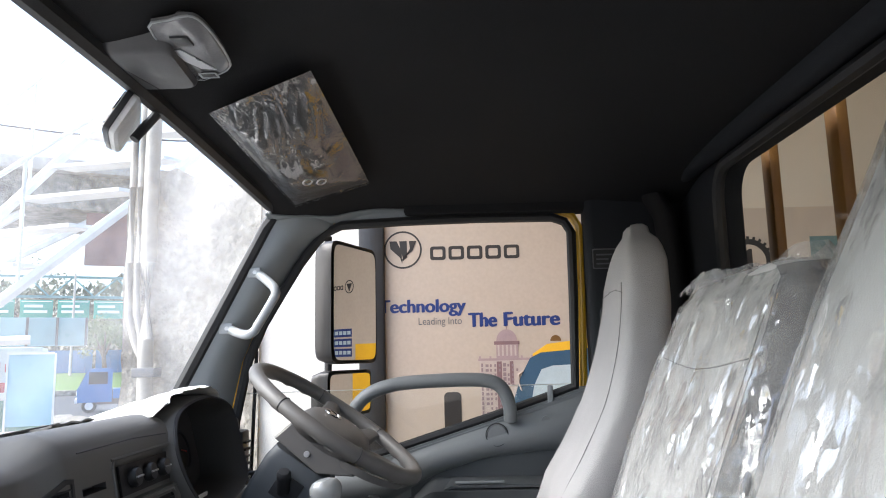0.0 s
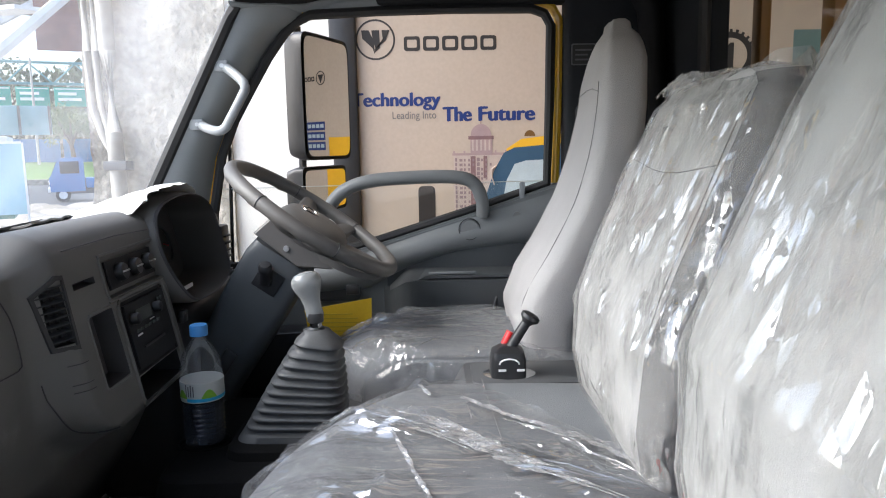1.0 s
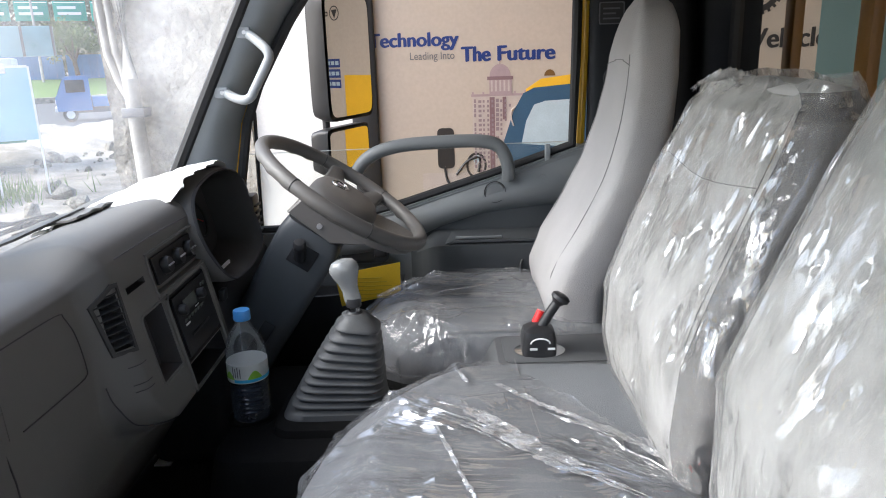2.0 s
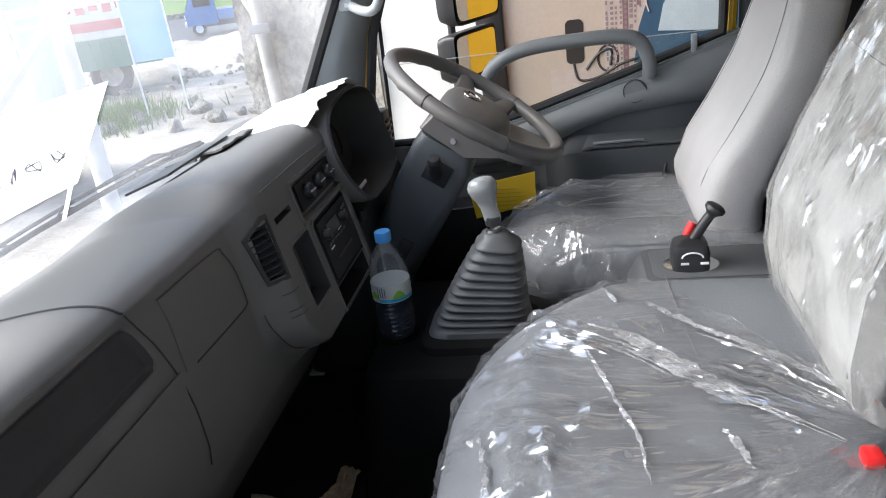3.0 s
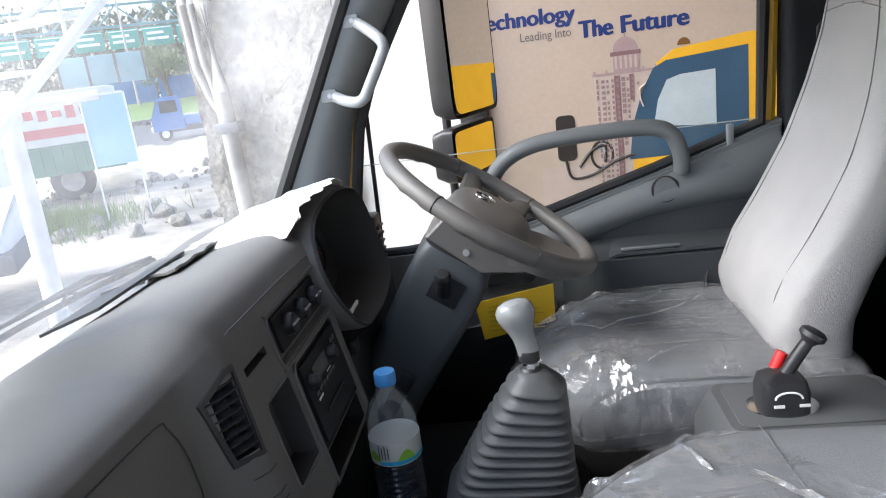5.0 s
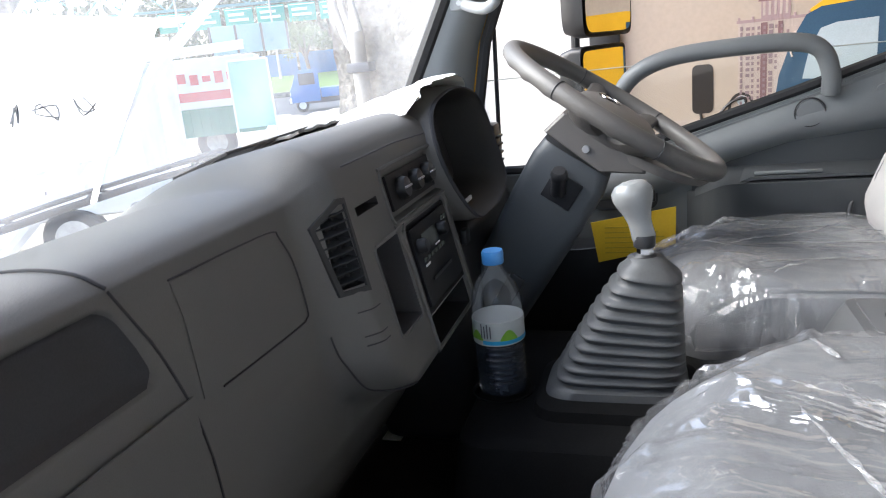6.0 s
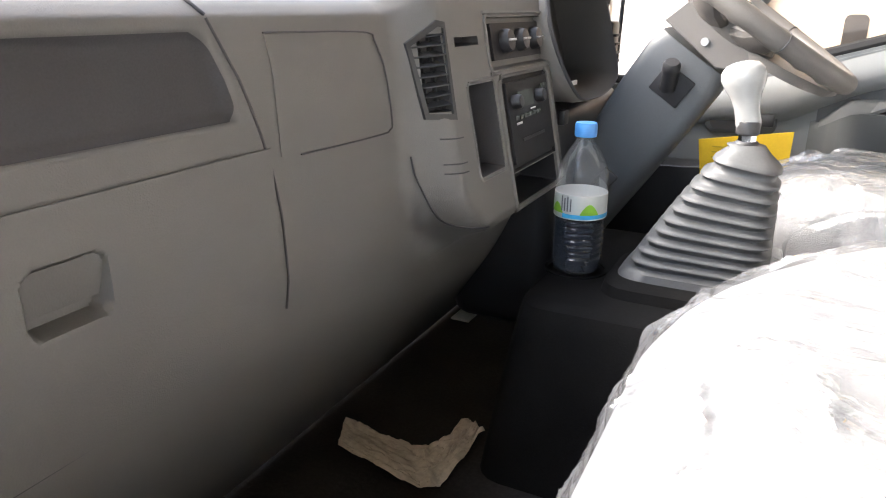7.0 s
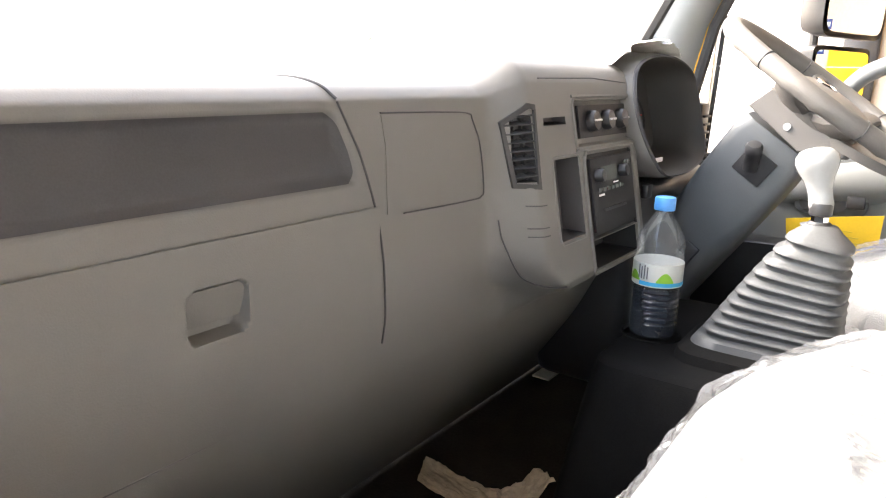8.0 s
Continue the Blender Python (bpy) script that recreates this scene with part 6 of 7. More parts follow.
def bag(u, v):
    p = visor(-0.02 + 1.04 * u, -0.02 + 1.04 * v)
    p += Vector((-0.012 * math.sin(math.pi * v), 0, 0)) * (1 - 2 * abs(u - 0.5)) * (1 - v)
    q = Vector((u * 6 + v * 9, v * 3 - u * 2, 3.3))
    e = min(u, 1 - u, v, 1 - v)
    return p + Vector((0, 0, -0.026 * step01(0, 0.32, e) - 0.004 * max(0, 1 - abs(noise.noise(q)) * 3) ** 2 * step01(0.8, 0.2, u) * step01(0, 0.1, e)))


part("board", sheet(lambda u, v: bag(0.012 + 0.976 * u, 0.012 + 0.976 * v) + Vector((0, 0, 0.004)), 60, 40), M_VISOR, vis, "dark padded visor board", 40)
part("bag", sheet(bag, 80, 56), M_FILM_BAG, vis, "clear plastic bag", 25)
for k in range(2):
    part("sticker_print", tube([Vector((-0.275 + 0.03 * k, 1.50, 2.332)) + Vector((0.009 * math.cos(a), 0.018 * math.sin(a), 0.004 * math.cos(a))) for a in [2 * math.pi * i / 20 for i in range(20)]], 0.002, 6, True), M_SILVER, vis)

# ---- outside mirrors and wiper ----
def mirror_unit(name, cx, cy, z0, z1, half, label):
    """A door mirror: a shell and its glass, turned towards the cab."""
    t = thing(name, label, "side mirror", (cx, cy, (z0 + z1) / 2), group="door mirrors")
    w = Vector((0.354, 0.935, 0))
    n = Vector((0.935, -0.354, 0))
    zc, hz = (z0 + z1) / 2, (z1 - z0) / 2
    c = Vector((cx, cy, zc))
    r = lambda s, g: [c + w * (a * s) + Vector((0, 0, b * s if s == 1 else b - math.copysign(half * (1 - s), b))) + n * g for a, b in oval(0, 0, half, hz, 48, 11)]
    part("shell", loft([r(0.94, 0.0), r(1.0, 0.008), r(1.0, -0.02), r(0.93, -0.05), r(0.6, -0.062)]), M_BLACK, t, "black mirror shell")
    part("glass", loft([r(0.92, 0.0085), r(0.92, 0.0105)]), M_MIRROR, t, "mirror glass")
    return t


mirror_unit("side_mirror", -0.272, 2.13, 1.94, 2.292, 0.138, "large black door mirror outside the driver window")
mirror_unit("side_mirror", -0.285, 2.12, 1.79, 1.922, 0.128, "small black wide-angle mirror below the door mirror")
arm = thing("mirror_arm", "black steel mirror bracket on the driver door", "mirror arm", (-0.38, 2.05, 2.0))
part("post", tube([(-0.345, 2.13, 1.74), (-0.345, 2.13, 2.32)], 0.011, 10), M_BLACK, arm)
for z in (2.315,):
    part("bracket", tube([(-0.345, 2.13, z), (-0.38, 2.05, z), (-0.46, 1.97, z - 0.02)], 0.011, 10), M_BLACK, arm)

wip = thing("windshield_wiper", "black windshield wiper resting on the glass", "wiper", (-0.85, 1.3, 1.80))
wl = [(shield_x(y, z) - 0.022, y, z) for y, z in ((0.82, 1.795), (1.0, 1.80), (1.2, 1.805), (1.36, 1.808), (1.50, 1.805))]
part("blade", tube(wl, 0.0032, 8, flat=1.6), M_RUBBER, wip)
wv = [(p[0] - 0.006, p[1], p[2] + 0.003 + 0.008 * math.sin(math.pi * (0.1 + 0.8 * k / 4))) for k, p in enumerate(wl)]
part("bridge", tube(smooth_line(wv, 4), 0.0034, 8), M_BLACK, wip)
for k in (0.15, 0.35, 0.65, 0.85):
    i = min(3, int(k * 4))
    q0, q1 = Vector(wl[i]).lerp(Vector(wl[i + 1]), k * 4 - i), Vector(wv[i]).lerp(Vector(wv[i + 1]), k * 4 - i)
    part("yoke", tube([q0 + Vector((0, -0.03, 0)), q1, q0 + Vector((0, 0.03, 0))], 0.0024, 6), M_BLACK, wip)
part("arm", tube([wv[2], (wv[3][0] - 0.012, wv[3][1], wv[3][2] + 0.004), (-0.93, 1.62, 1.76)], 0.0042, 8), M_BLACK, wip)
part("pivot", lathe([(0.018, 0), (0.018, 0.02), (0.01, 0.03), (0, 0.03)], 18, pose(-0.93, 1.62, 1.745)), M_BLACK, wip)

# sheet taped to the glass, handwriting showing through
note = thing("taped_notice", "white paper notice taped to the windshield, writing showing through", "paper notice", (-0.75, 0.9, 1.95))
M_NOTE = mat("thin notice paper", (0.85, 0.85, 0.84), 0.8, var=0.03, bump=0.1)
M_NOTE.node_tree.nodes["Principled BSDF"].inputs["Transmission Weight"].default_value = 0.0
tr = M_NOTE.node_tree.nodes.new("ShaderNodeBsdfTranslucent")
tr.inputs["Color"].default_value = (0.85, 0.86, 0.86, 1)
mxs = M_NOTE.node_tree.nodes.new("ShaderNodeMixShader")
mxs.inputs[0].default_value = 0.75
M_NOTE.node_tree.links.new(M_NOTE.node_tree.nodes["Principled BSDF"].outputs[0], mxs.inputs[1])
M_NOTE.node_tree.links.new(tr.outputs[0], mxs.inputs[2])
M_NOTE.node_tree.links.new(mxs.outputs[0], M_NOTE.node_tree.nodes["Material Output"].inputs["Surface"])
ng = lambda y, z, d=0.006: Vector((shield_x(y, z) - d, y, z))
part("paper", sheet(lambda u, v: ng(0.62 + 0.44 * u, 1.86 + 0.155 * v), 12, 6), M_NOTE, note)
for k, (y, w) in enumerate(((0.66, 0.05), (0.725, 0.035), (0.775, 0.03), (0.82, 0.04), (0.875, 0.012), (0.90, 0.045), (0.955, 0.04))):
    part("print_bar", tube(smooth_line([ng(y + w * (0.5 + 0.5 * math.sin(1.7 * j + k)), 1.925 + 0.011 * math.cos(2.3 * j + k), 0.003) for j in range(6)], 3), 0.0011, 5), M_INK, note)
part("tape", sheet(lambda u, v: ng(1.035 + 0.012 * u + 0.01 * (1 - v), 1.80 + 0.06 * v, 0.005), 2, 4), M_NOTE, note)
# ---- bay and yard ----
PY = 3.2
ground = link("ground", sheet(lambda u, v: (-400 + 800 * u, -400 + 800 * v, -0.012), 8, 8, 0.0), M_GROUND)
tagged(ground, "pale dusty bare ground", "ground", kind="structure")
bayfloor = link("pavement", box((-0.9, -5.0, -0.01), (8.0, 3.4, 0.0)), M_BAYFLOOR)
tagged(bayfloor, "stained concrete floor of the vehicle bay", "pavement", kind="structure")
wall_bay = link("wall_north", box((-0.34, PY + 0.012, 0), (8.0, PY + 0.22, 3.6)), M_WALLBEIGE)
tagged(wall_bay, "beige wall of the vehicle bay", "wall", kind="structure")
wall_back = link("wall_east", box((8.0, -5.0, 0), (8.2, PY + 0.22, 3.6)), M_WALLBEIGE)
tagged(wall_back, "beige rear wall of the vehicle bay", "wall", kind="structure")
# unseen side wall, added and cut back to shape light on the cab
wall_south_unseen = link("wall_south_unseen", box((2.6, -4.7, 0), (8.0, -4.5, 3.6)), M_WALLBEIGE)
tagged(wall_south_unseen, "unseen beige side wall of the bay, added to shape the light", "wall", kind="structure")
bm = box((-0.6, -4.7, 3.62), (8.2, PY + 0.22, 3.75))
for i in range(7):
    for j in range(13):
        x0, y0_ = -0.6 + 1.25 * i, -4.7 + 0.62 * j
        v8 = [bm.verts.new((x, y, z)) for z in (3.6, 3.619) for x, y in ((x0 + 0.006, y0_ + 0.006), (x0 + 1.244, y0_ + 0.006), (x0 + 1.244, y0_ + 0.614), (x0 + 0.006, y0_ + 0.614))]
        for q in ((3, 2, 1, 0), (0, 1, 5, 4), (1, 2, 6, 5), (2, 3, 7, 6), (3, 0, 4, 7)):
            bm.faces.new([v8[k] for k in q])
bayroof = link("ceiling", bm, M_CEIL)
tagged(bayroof, "beige panelled ceiling of the vehicle bay", "ceiling", kind="structure")
post = link("wall_post", box((-0.40, PY - 0.03, 0), (-0.285, PY + 0.10, 3.6), 0.01), M_BLACK)
tagged(post, "dark steel post at the bay opening", "post", kind="structure")
# white base colour stands in for the sunlight that washes this wall out
white = link("wall_white", box((-0.86, PY + 0.02, 0), (-0.40, PY + 0.25, 3.2)), M_SUNWHITE)
tagged(white, "plastered wall beside the bay, whitened in place of full sunlight", "wall", kind="structure")

# weathered wall end with its pipes
bm = bmesh.new()
nx, nz = 60, 150
for face_y, side in ((PY, 0),):
    g = []
    for i in range(nx + 1):
        col_ = []
        for j in range(nz + 1):
            x = -1.47 + 0.62 * i / nx
            top = 2.80 + 0.10 * noise.noise(Vector((x * 7, 1.3, 0))) + 0.05 * noise.noise(Vector((x * 19, 4, 0)))
            z = top * j / nz
            d = 0.018 * noise.noise(Vector((x * 6, z * 6, 2))) + 0.008 * noise.noise(Vector((x * 21, z * 21, 5))) + 0.02 * max(0, noise.noise(Vector((x * 34, z * 34, 3))) - 0.3)
            if i == 0:
                x += 0.02 * noise.noise(Vector((z * 5, 0, 9)))
            col_.append(bm.verts.new((x, face_y + d, z)))
        g.append(col_)
    for i in range(nx):
        for j in range(nz):
            bm.faces.new((g[i][j], g[i + 1][j], g[i + 1][j + 1], g[i][j + 1]))
bmesh.ops.recalc_face_normals(bm, faces=bm.faces[:])
ext = bmesh.ops.extrude_face_region(bm, geom=bm.faces[:])
bmesh.ops.translate(bm, verts=[v for v in ext["geom"] if isinstance(v, bmesh.types.BMVert)], vec=(0.0, 0.30, 0))
for f in bm.faces:
    c = f.calc_center_median()
    f.material_index = 1 if c.x > -1.345 + 0.02 * noise.noise(Vector((c.z * 4, 2, 2))) else 0
cwall = link("wall_concrete", bm, [M_CONCRETE, M_STUCCO], smooth=30)
tagged(cwall, "weathered mottled concrete wall with a broken top", "wall", kind="structure")
for x, r, z1 in ((-1.335, 0.034, 4.2), (-1.42, 0.016, 4.0), (-1.385, 0.014, 4.0)):
    low_ = [(x, PY - 0.05, 0), (x + 0.01, PY - 0.05, 1.2)] if r > 0.03 else [(-1.34, PY - 0.05, 1.95), (x + 0.02, PY - 0.055, 2.1)]
    p = link("drain_pipe", tube(smooth_line(low_ + [(x - 0.005, PY - 0.05, 2.4), (x + 0.012, PY - 0.05, z1)], 4), r, 14), M_PIPE)
    tagged(p, "grey plastic pipe running up the concrete wall", "pipe", group="pipes on the wall")
    if r > 0.03:
        cl = part("clamp", box((x - 0.045, PY - 0.092, 1.895), (x + 0.055, PY - 0.005, 1.935), 0.006), M_INK, p, "dark pipe clamp")

# printed poster on the bay wall
poster = thing("wall_poster", "large beige wall poster with blue words and a yellow truck", "poster", (1.5, PY, 1.0))
part("sheet", box((-0.29, PY - 0.004, 0.35), (4.2, PY + 0.01, 2.585), 0.0), M_POSTER, poster, smooth=0)
FLATY = PY - 0.0048
ink = lambda name, pts, m, d=0.0: part(name, prism(pts, 0.0015, "y", FLATY - d), m, poster, smooth=0)
rect = lambda x0, z0, x1, z1: [(x0, z0), (x1, z0), (x1, z1), (x0, z1)]
tx = lambda x, z: pose(x, FLATY, z, 90, 0, 0)
words("print_word", "Technology", 0.082, tx(-0.312, 2.152), M_PBLUE, poster, 0.385, bold=0.0036)
words("print_word", "Leading", 0.046, tx(-0.139, 2.096), M_INK, poster, 0.122)
words("print_word", "Into", 0.046, tx(-0.006, 2.096), M_INK, poster, 0.062)
words("print_word", "The", 0.088, tx(0.087, 2.083), M_PBLUE, poster, 0.122, bold=0.0044)
words("print_word", "Future", 0.088, tx(0.238, 2.083), M_PBLUE, poster, 0.25, bold=0.0044)
words("print_word", "Vehicle", 0.115, tx(1.33, 2.10), M_PBLACK, poster, 0.33, bold=0.004)
words("print_word", "Brand", 0.115, tx(1.70, 2.10), M_PBLACK, poster, 0.27, bold=0.004)
# emblem and name as plain shapes
part("emblem_ring", ring_band(oval(-0.202, 2.435, 0.086, 0.086, 40), oval(-0.202, 2.435, 0.078, 0.078, 40), 0.0015, "y", FLATY), M_PBLACK, poster)
for k, (x, w) in enumerate(((-0.262, 0.032), (-0.218, 0.034), (-0.174, 0.034))):
    ink("emblem_bar", [(x, 2.475), (x + w, 2.475), (x + w + 0.004 - 0.02 * k + 0.018, 2.43 - 0.03 * (k % 2)), (-0.205, 2.372 + 0.01 * k), (-0.215 + 0.012 * k, 2.40), (x + 0.004, 2.44)], M_PBLACK, 0.0005 * k)
for k in range(5):
    x = -0.079 + 0.083 * k
    part("name_bar", ring_band(rrect(x, 2.385, x + 0.07, 2.447, 0.012), rrect(x + 0.014, 2.399, x + 0.056, 2.433, 0.006), 0.0015, "y", FLATY), M_PBLACK, poster)
# building
ink("print_tower", rect(0.13, 1.36, 0.42, 1.935), M_PPALE)
bm = bmesh.new()
for r in range(27):
    for c in range(15):
        x, z = 0.136 + 0.0192 * c, 1.372 + 0.0205 * r
        wd = 0.0085 + 0.005 * (c % 4 == 1)
        hg = 0.0115 if c % 5 else 0.016
        if (r * 5 + c * 3) % 11 == 0 or x + wd > float(np.interp(z, (1.35, 1.62, 1.74, 1.86, 1.94), (0.235, 0.24, 0.258, 0.296, 0.335))):
            continue
        q = [bm.verts.new((x + dx, FLATY - 0.0012, z + dz)) for dx, dz in ((0, 0), (wd, 0), (wd, hg), (0, hg))]
        bm.faces.new(q)
tw = part("print_window_grid", bm, M_PPINK, poster, smooth=0)
tagged(tw, kind="stuff")
ink("print_cornice", rect(0.124, 1.932, 0.425, 1.942), M_PDOME, 0.0006)
for k in range(7):
    ink("print_parapet", rect(0.128 + 0.046 * k, 1.942, 0.136 + 0.046 * k, 1.952), M_PDOME, 0.0006)
ink("print_tower", rect(0.205, 1.94, 0.302, 2.003), M_PDOME, 0.0004)
ink("print_dome", [(0.252 + 0.046 * math.cos(a), 2.016 + 0.052 * math.sin(a)) for a in [math.pi * i / 16 for i in range(17)]], M_PDOME, 0.0004)
ink("print_dome_rim", rect(0.196, 2.001, 0.308, 2.016), M_PPINK2, 0.0008)
ink("print_spire", rect(0.2505, 2.066, 0.2535, 2.092), M_PPINK2)
for k in range(5):
    ink("print_column", rect(0.211 + 0.0185 * k, 1.952, 0.219 + 0.0185 * k, 1.999), M_PPALE, 0.0008)
for x, z0, wd in ((0.205, 1.42, 0.022), (0.262, 1.83, 0.016)):
    ink("print_bay", rect(x, z0, x + wd, 1.928), M_PPINK2, 0.0009)
# smaller emblem, name and notice further along the poster
part("emblem_ring", ring_band(oval(1.05, 2.335, 0.036, 0.036, 32), oval(1.05, 2.335, 0.031, 0.031, 32), 0.0015, "y", FLATY), M_PBLACK, poster)
ink("emblem_bar", [(1.028, 2.352), (1.072, 2.352), (1.05, 2.308)], M_PBLACK)
for k in range(5):
    part("name_bar", ring_band(rrect(1.10 + 0.028 * k, 2.322, 1.124 + 0.028 * k, 2.346, 0.005), rrect(1.106 + 0.028 * k, 2.328, 1.118 + 0.028 * k, 2.340, 0.002), 0.0015, "y", FLATY), M_PBLACK, poster)
for k in range(3):
    ink("notice_bar", rect(1.03, 1.965 + 0.052 * k, 1.22 + 0.025 * (k % 2), 2.008 + 0.052 * k), M_PBLUE)
    for j in range(5):
        ink("print_bar", rect(1.04 + 0.034 * j, 1.977 + 0.052 * k, 1.066 + 0.034 * j, 1.996 + 0.052 * k), M_PSKY, 0.0006)
# truck picture
ink("print_cab", [(0.262, 1.20), (0.262, 1.60), (0.36, 1.93), (0.365, 1.958), (0.43, 2.0), (0.7, 2.03), (1.0, 2.03), (1.0, 1.2)], M_PYELLOW, 0.0006)
ink("print_cab_window", [(0.248, 1.60), (0.268, 1.74), (0.308, 1.86), (0.352, 1.94), (0.40, 1.963), (0.70, 1.985), (0.70, 1.60)], M_PSEA, 0.0012)
ink("print_cab_glass", [(0.345, 1.72), (0.365, 1.82), (0.40, 1.89), (0.45, 1.905), (0.58, 1.91), (0.58, 1.70)], M_PSKY, 0.0018)
ink("print_beacon", [(0.468 + 0.024 * math.cos(a), 2.012 + 0.026 * math.sin(a)) for a in [math.pi * i / 12 for i in range(13)]], M_PBEACON, 0.0004)
part("print_cab_handle", tube([(0.31, FLATY - 0.002, 1.80), (0.30, FLATY - 0.002, 1.83), (0.30, FLATY - 0.002, 1.87), (0.32, FLATY - 0.002, 1.885)], 0.0035, 6), M_PPALE, poster)
ink("print_mirror", rrect(-0.03, 1.62, 0.045, 1.80, 0.02), M_PBLACK, 0.0006)
part("print_arm", tube(smooth_line([(0.0, FLATY, 1.62), (0.02, FLATY, 1.55), (0.10, FLATY, 1.555), (0.19, FLATY, 1.60), (0.265, FLATY, 1.62)], 4), 0.006, 6), M_PBLACK, poster)
part("print_arm", tube(smooth_line([(0.05, FLATY, 1.59), (0.10, FLATY, 1.65), (0.155, FLATY, 1.665), (0.15, FLATY, 1.60)], 4), 0.006, 6), M_PBLACK, poster)
part("print_mirror", ring_band(oval(0.142, 1.63, 0.046, 0.058, 28), oval(0.142, 1.63, 0.036, 0.048, 28), 0.0015, "y", FLATY - 0.0006), M_PBLACK, poster)
ink("print_mirror_glass", [(0.142, 1.63), (0.12, 1.665), (0.142, 1.678), (0.165, 1.668)], M_PSKY, 0.0004)
ink("print_haze", rect(-0.1, 1.30, 0.12, 1.60), M_PPALE, 0.0002)
# further along the poster
ink("print_block", rect(1.62, 1.62, 1.93, 2.45), M_PTEAL, 0.0004)
ink("print_hill", [(1.30, 1.85), (1.40, 1.93), (1.50, 1.95), (1.56, 1.90), (1.70, 1.93), (1.85, 1.90), (1.93, 1.82), (1.93, 1.6), (1.30, 1.6)], M_PORANGE, 0.0008)
part("print_wheel", ring_band(oval(1.345, 2.345, 0.10, 0.10, 40), oval(1.345, 2.345, 0.075, 0.075, 40), 0.0015, "y", FLATY), M_PBLACK, poster)
for k in range(24):
    a = 2 * math.pi * k / 24
    part("print_tooth", box((-0.006, -0.001, 0.098), (0.006, 0.0005, 0.112), m=Matrix.Translation((1.345, FLATY, 2.345)) @ Matrix.Rotation(a, 4, "Y")), M_PBLACK, poster)
ink("print_figure", [(1.335, 2.29), (1.36, 2.29), (1.36, 2.40), (1.345, 2.40), (1.325, 2.38), (1.335, 2.375)], M_PBLACK)
ink("print_field", rect(0.98, 1.62, 4.15, 2.58), M_PPALE, -0.0012)

# cargo guard bars behind the cab
guard = thing("cargo_guard", "ochre painted steel guard bars behind the rear window", "guard bars", (0.85, 1.0, 1.2))
for y in (2.005, 1.70, 1.395, 1.09, 0.785, 0.48, 0.175):
    part("bar", box((0.79, y - 0.024, 1.155), (0.815, y + 0.024, 3.0), 0.005), M_OCHRE, guard)
for z in (1.195, 2.98):
    part("rail", box((0.788, 0.15, z - 0.04), (0.86, 2.05, z + 0.04), 0.006), M_OCHRE, guard)

# ---- street ----
# the view axis out of the bay, and its side axis
AX = Vector((-0.45, 0.893, 0))
SX = Vector((0.893, 0.45, 0))
ORG = Vector((-0.07, 0.1, 0))


def yard(d, s, z=0.0):
    return ORG + AX * d + SX * s + Vector((0, 0, z))


YM = Matrix(((SX.x, AX.x, 0, ORG.x), (SX.y, AX.y, 0, ORG.y), (0, 0, 1, 0), (0, 0, 0, 1)))   # local x: side, y: away


def ybox(s0, d0, z0, s1, d1, z1, bevel=0.0):
    return box((s0, d0, z0), (s1, d1, z1), bevel, 2, YM)


road = link("road", ybox(-160, 30, -0.05, 160, 52, 0.0), M_ASPHALT)
tagged(road, "grey asphalt street", "road", kind="structure")
kerb = link("kerb", ybox(-160, 52, -0.05, 160, 52.6, 0.35, 0.04), M_CONCRETE)
tagged(kerb, "pale concrete street kerb", "kerb", kind="structure")
bank = link("verge", sheet(lambda u, v: yard(52.6 + 6 * v, -60 + 120 * u, 0.3 + 1.1 * v + 0.15 * wob(u * 60, v * 5, 0, 0.7)), 80, 8, 0.0), M_GRASS)
tagged(bank, "overgrown grass verge beside the street", "verge", kind="structure")

for s0, s1 in ((-22.0, -14.0), (-5.4, -0.4), (-0.2, 5.0), (5.2, 11.0)):
    f = thing("sheet_fence", "blue corrugated sheet fence beyond the street", "fence", yard(59, s0, 0), group="blue fences")
    n_ = int((s1 - s0) / 0.5)
    for k in range(n_):
        part("panel", ybox(s0 + 0.5 * k, 58.9 + 0.05 * (k % 2), 0.9, s0 + 0.5 * k + 0.49, 59.0 + 0.05 * (k % 2), 3.0), M_BLUEFENCE, f, smooth=0)

gantry = thing("sign_gantry", "teal steel gantry carrying green road signs", "sign gantry", yard(60, -4, 0))
for s in (-26.0, 4.5):
    part("column", ybox(s, 59.8, 0, s + 0.5, 60.3, 8.6), M_GANTRY, gantry)
for z in (6.9, 8.4):
    part("chord", ybox(-26, 60, z, 5, 60.2, z + 0.18), M_GANTRY, gantry)
for k in range(20):
    a, b = -26 + 1.5 * k, -26 + 1.5 * (k + 1)
    part("brace", tube([yard(60.1, a, 7.0 if k % 2 else 8.45), yard(60.1, b, 8.45 if k % 2 else 7.0)], 0.07, 6), M_GANTRY, gantry)
for s in (-10.2, -7.75, -5.3, -2.9, -0.5, 1.9):
    sg_ = part("sign", ybox(s, 59.5, 5.35, s + 2.1, 59.6, 6.7, 0.02), M_SIGN, gantry, "green road sign with white lettering")
    part("border", ybox(s + 0.08, 59.485, 6.56, s + 2.02, 59.499, 6.62), M_WHITE, sg_)
    for k in range(2):
        part("print_bar", ybox(s + 0.25, 59.485, 5.75 + 0.4 * k, s + 1.75 - 0.3 * k, 59.499, 5.95 + 0.4 * k), M_WHITE, sg_)


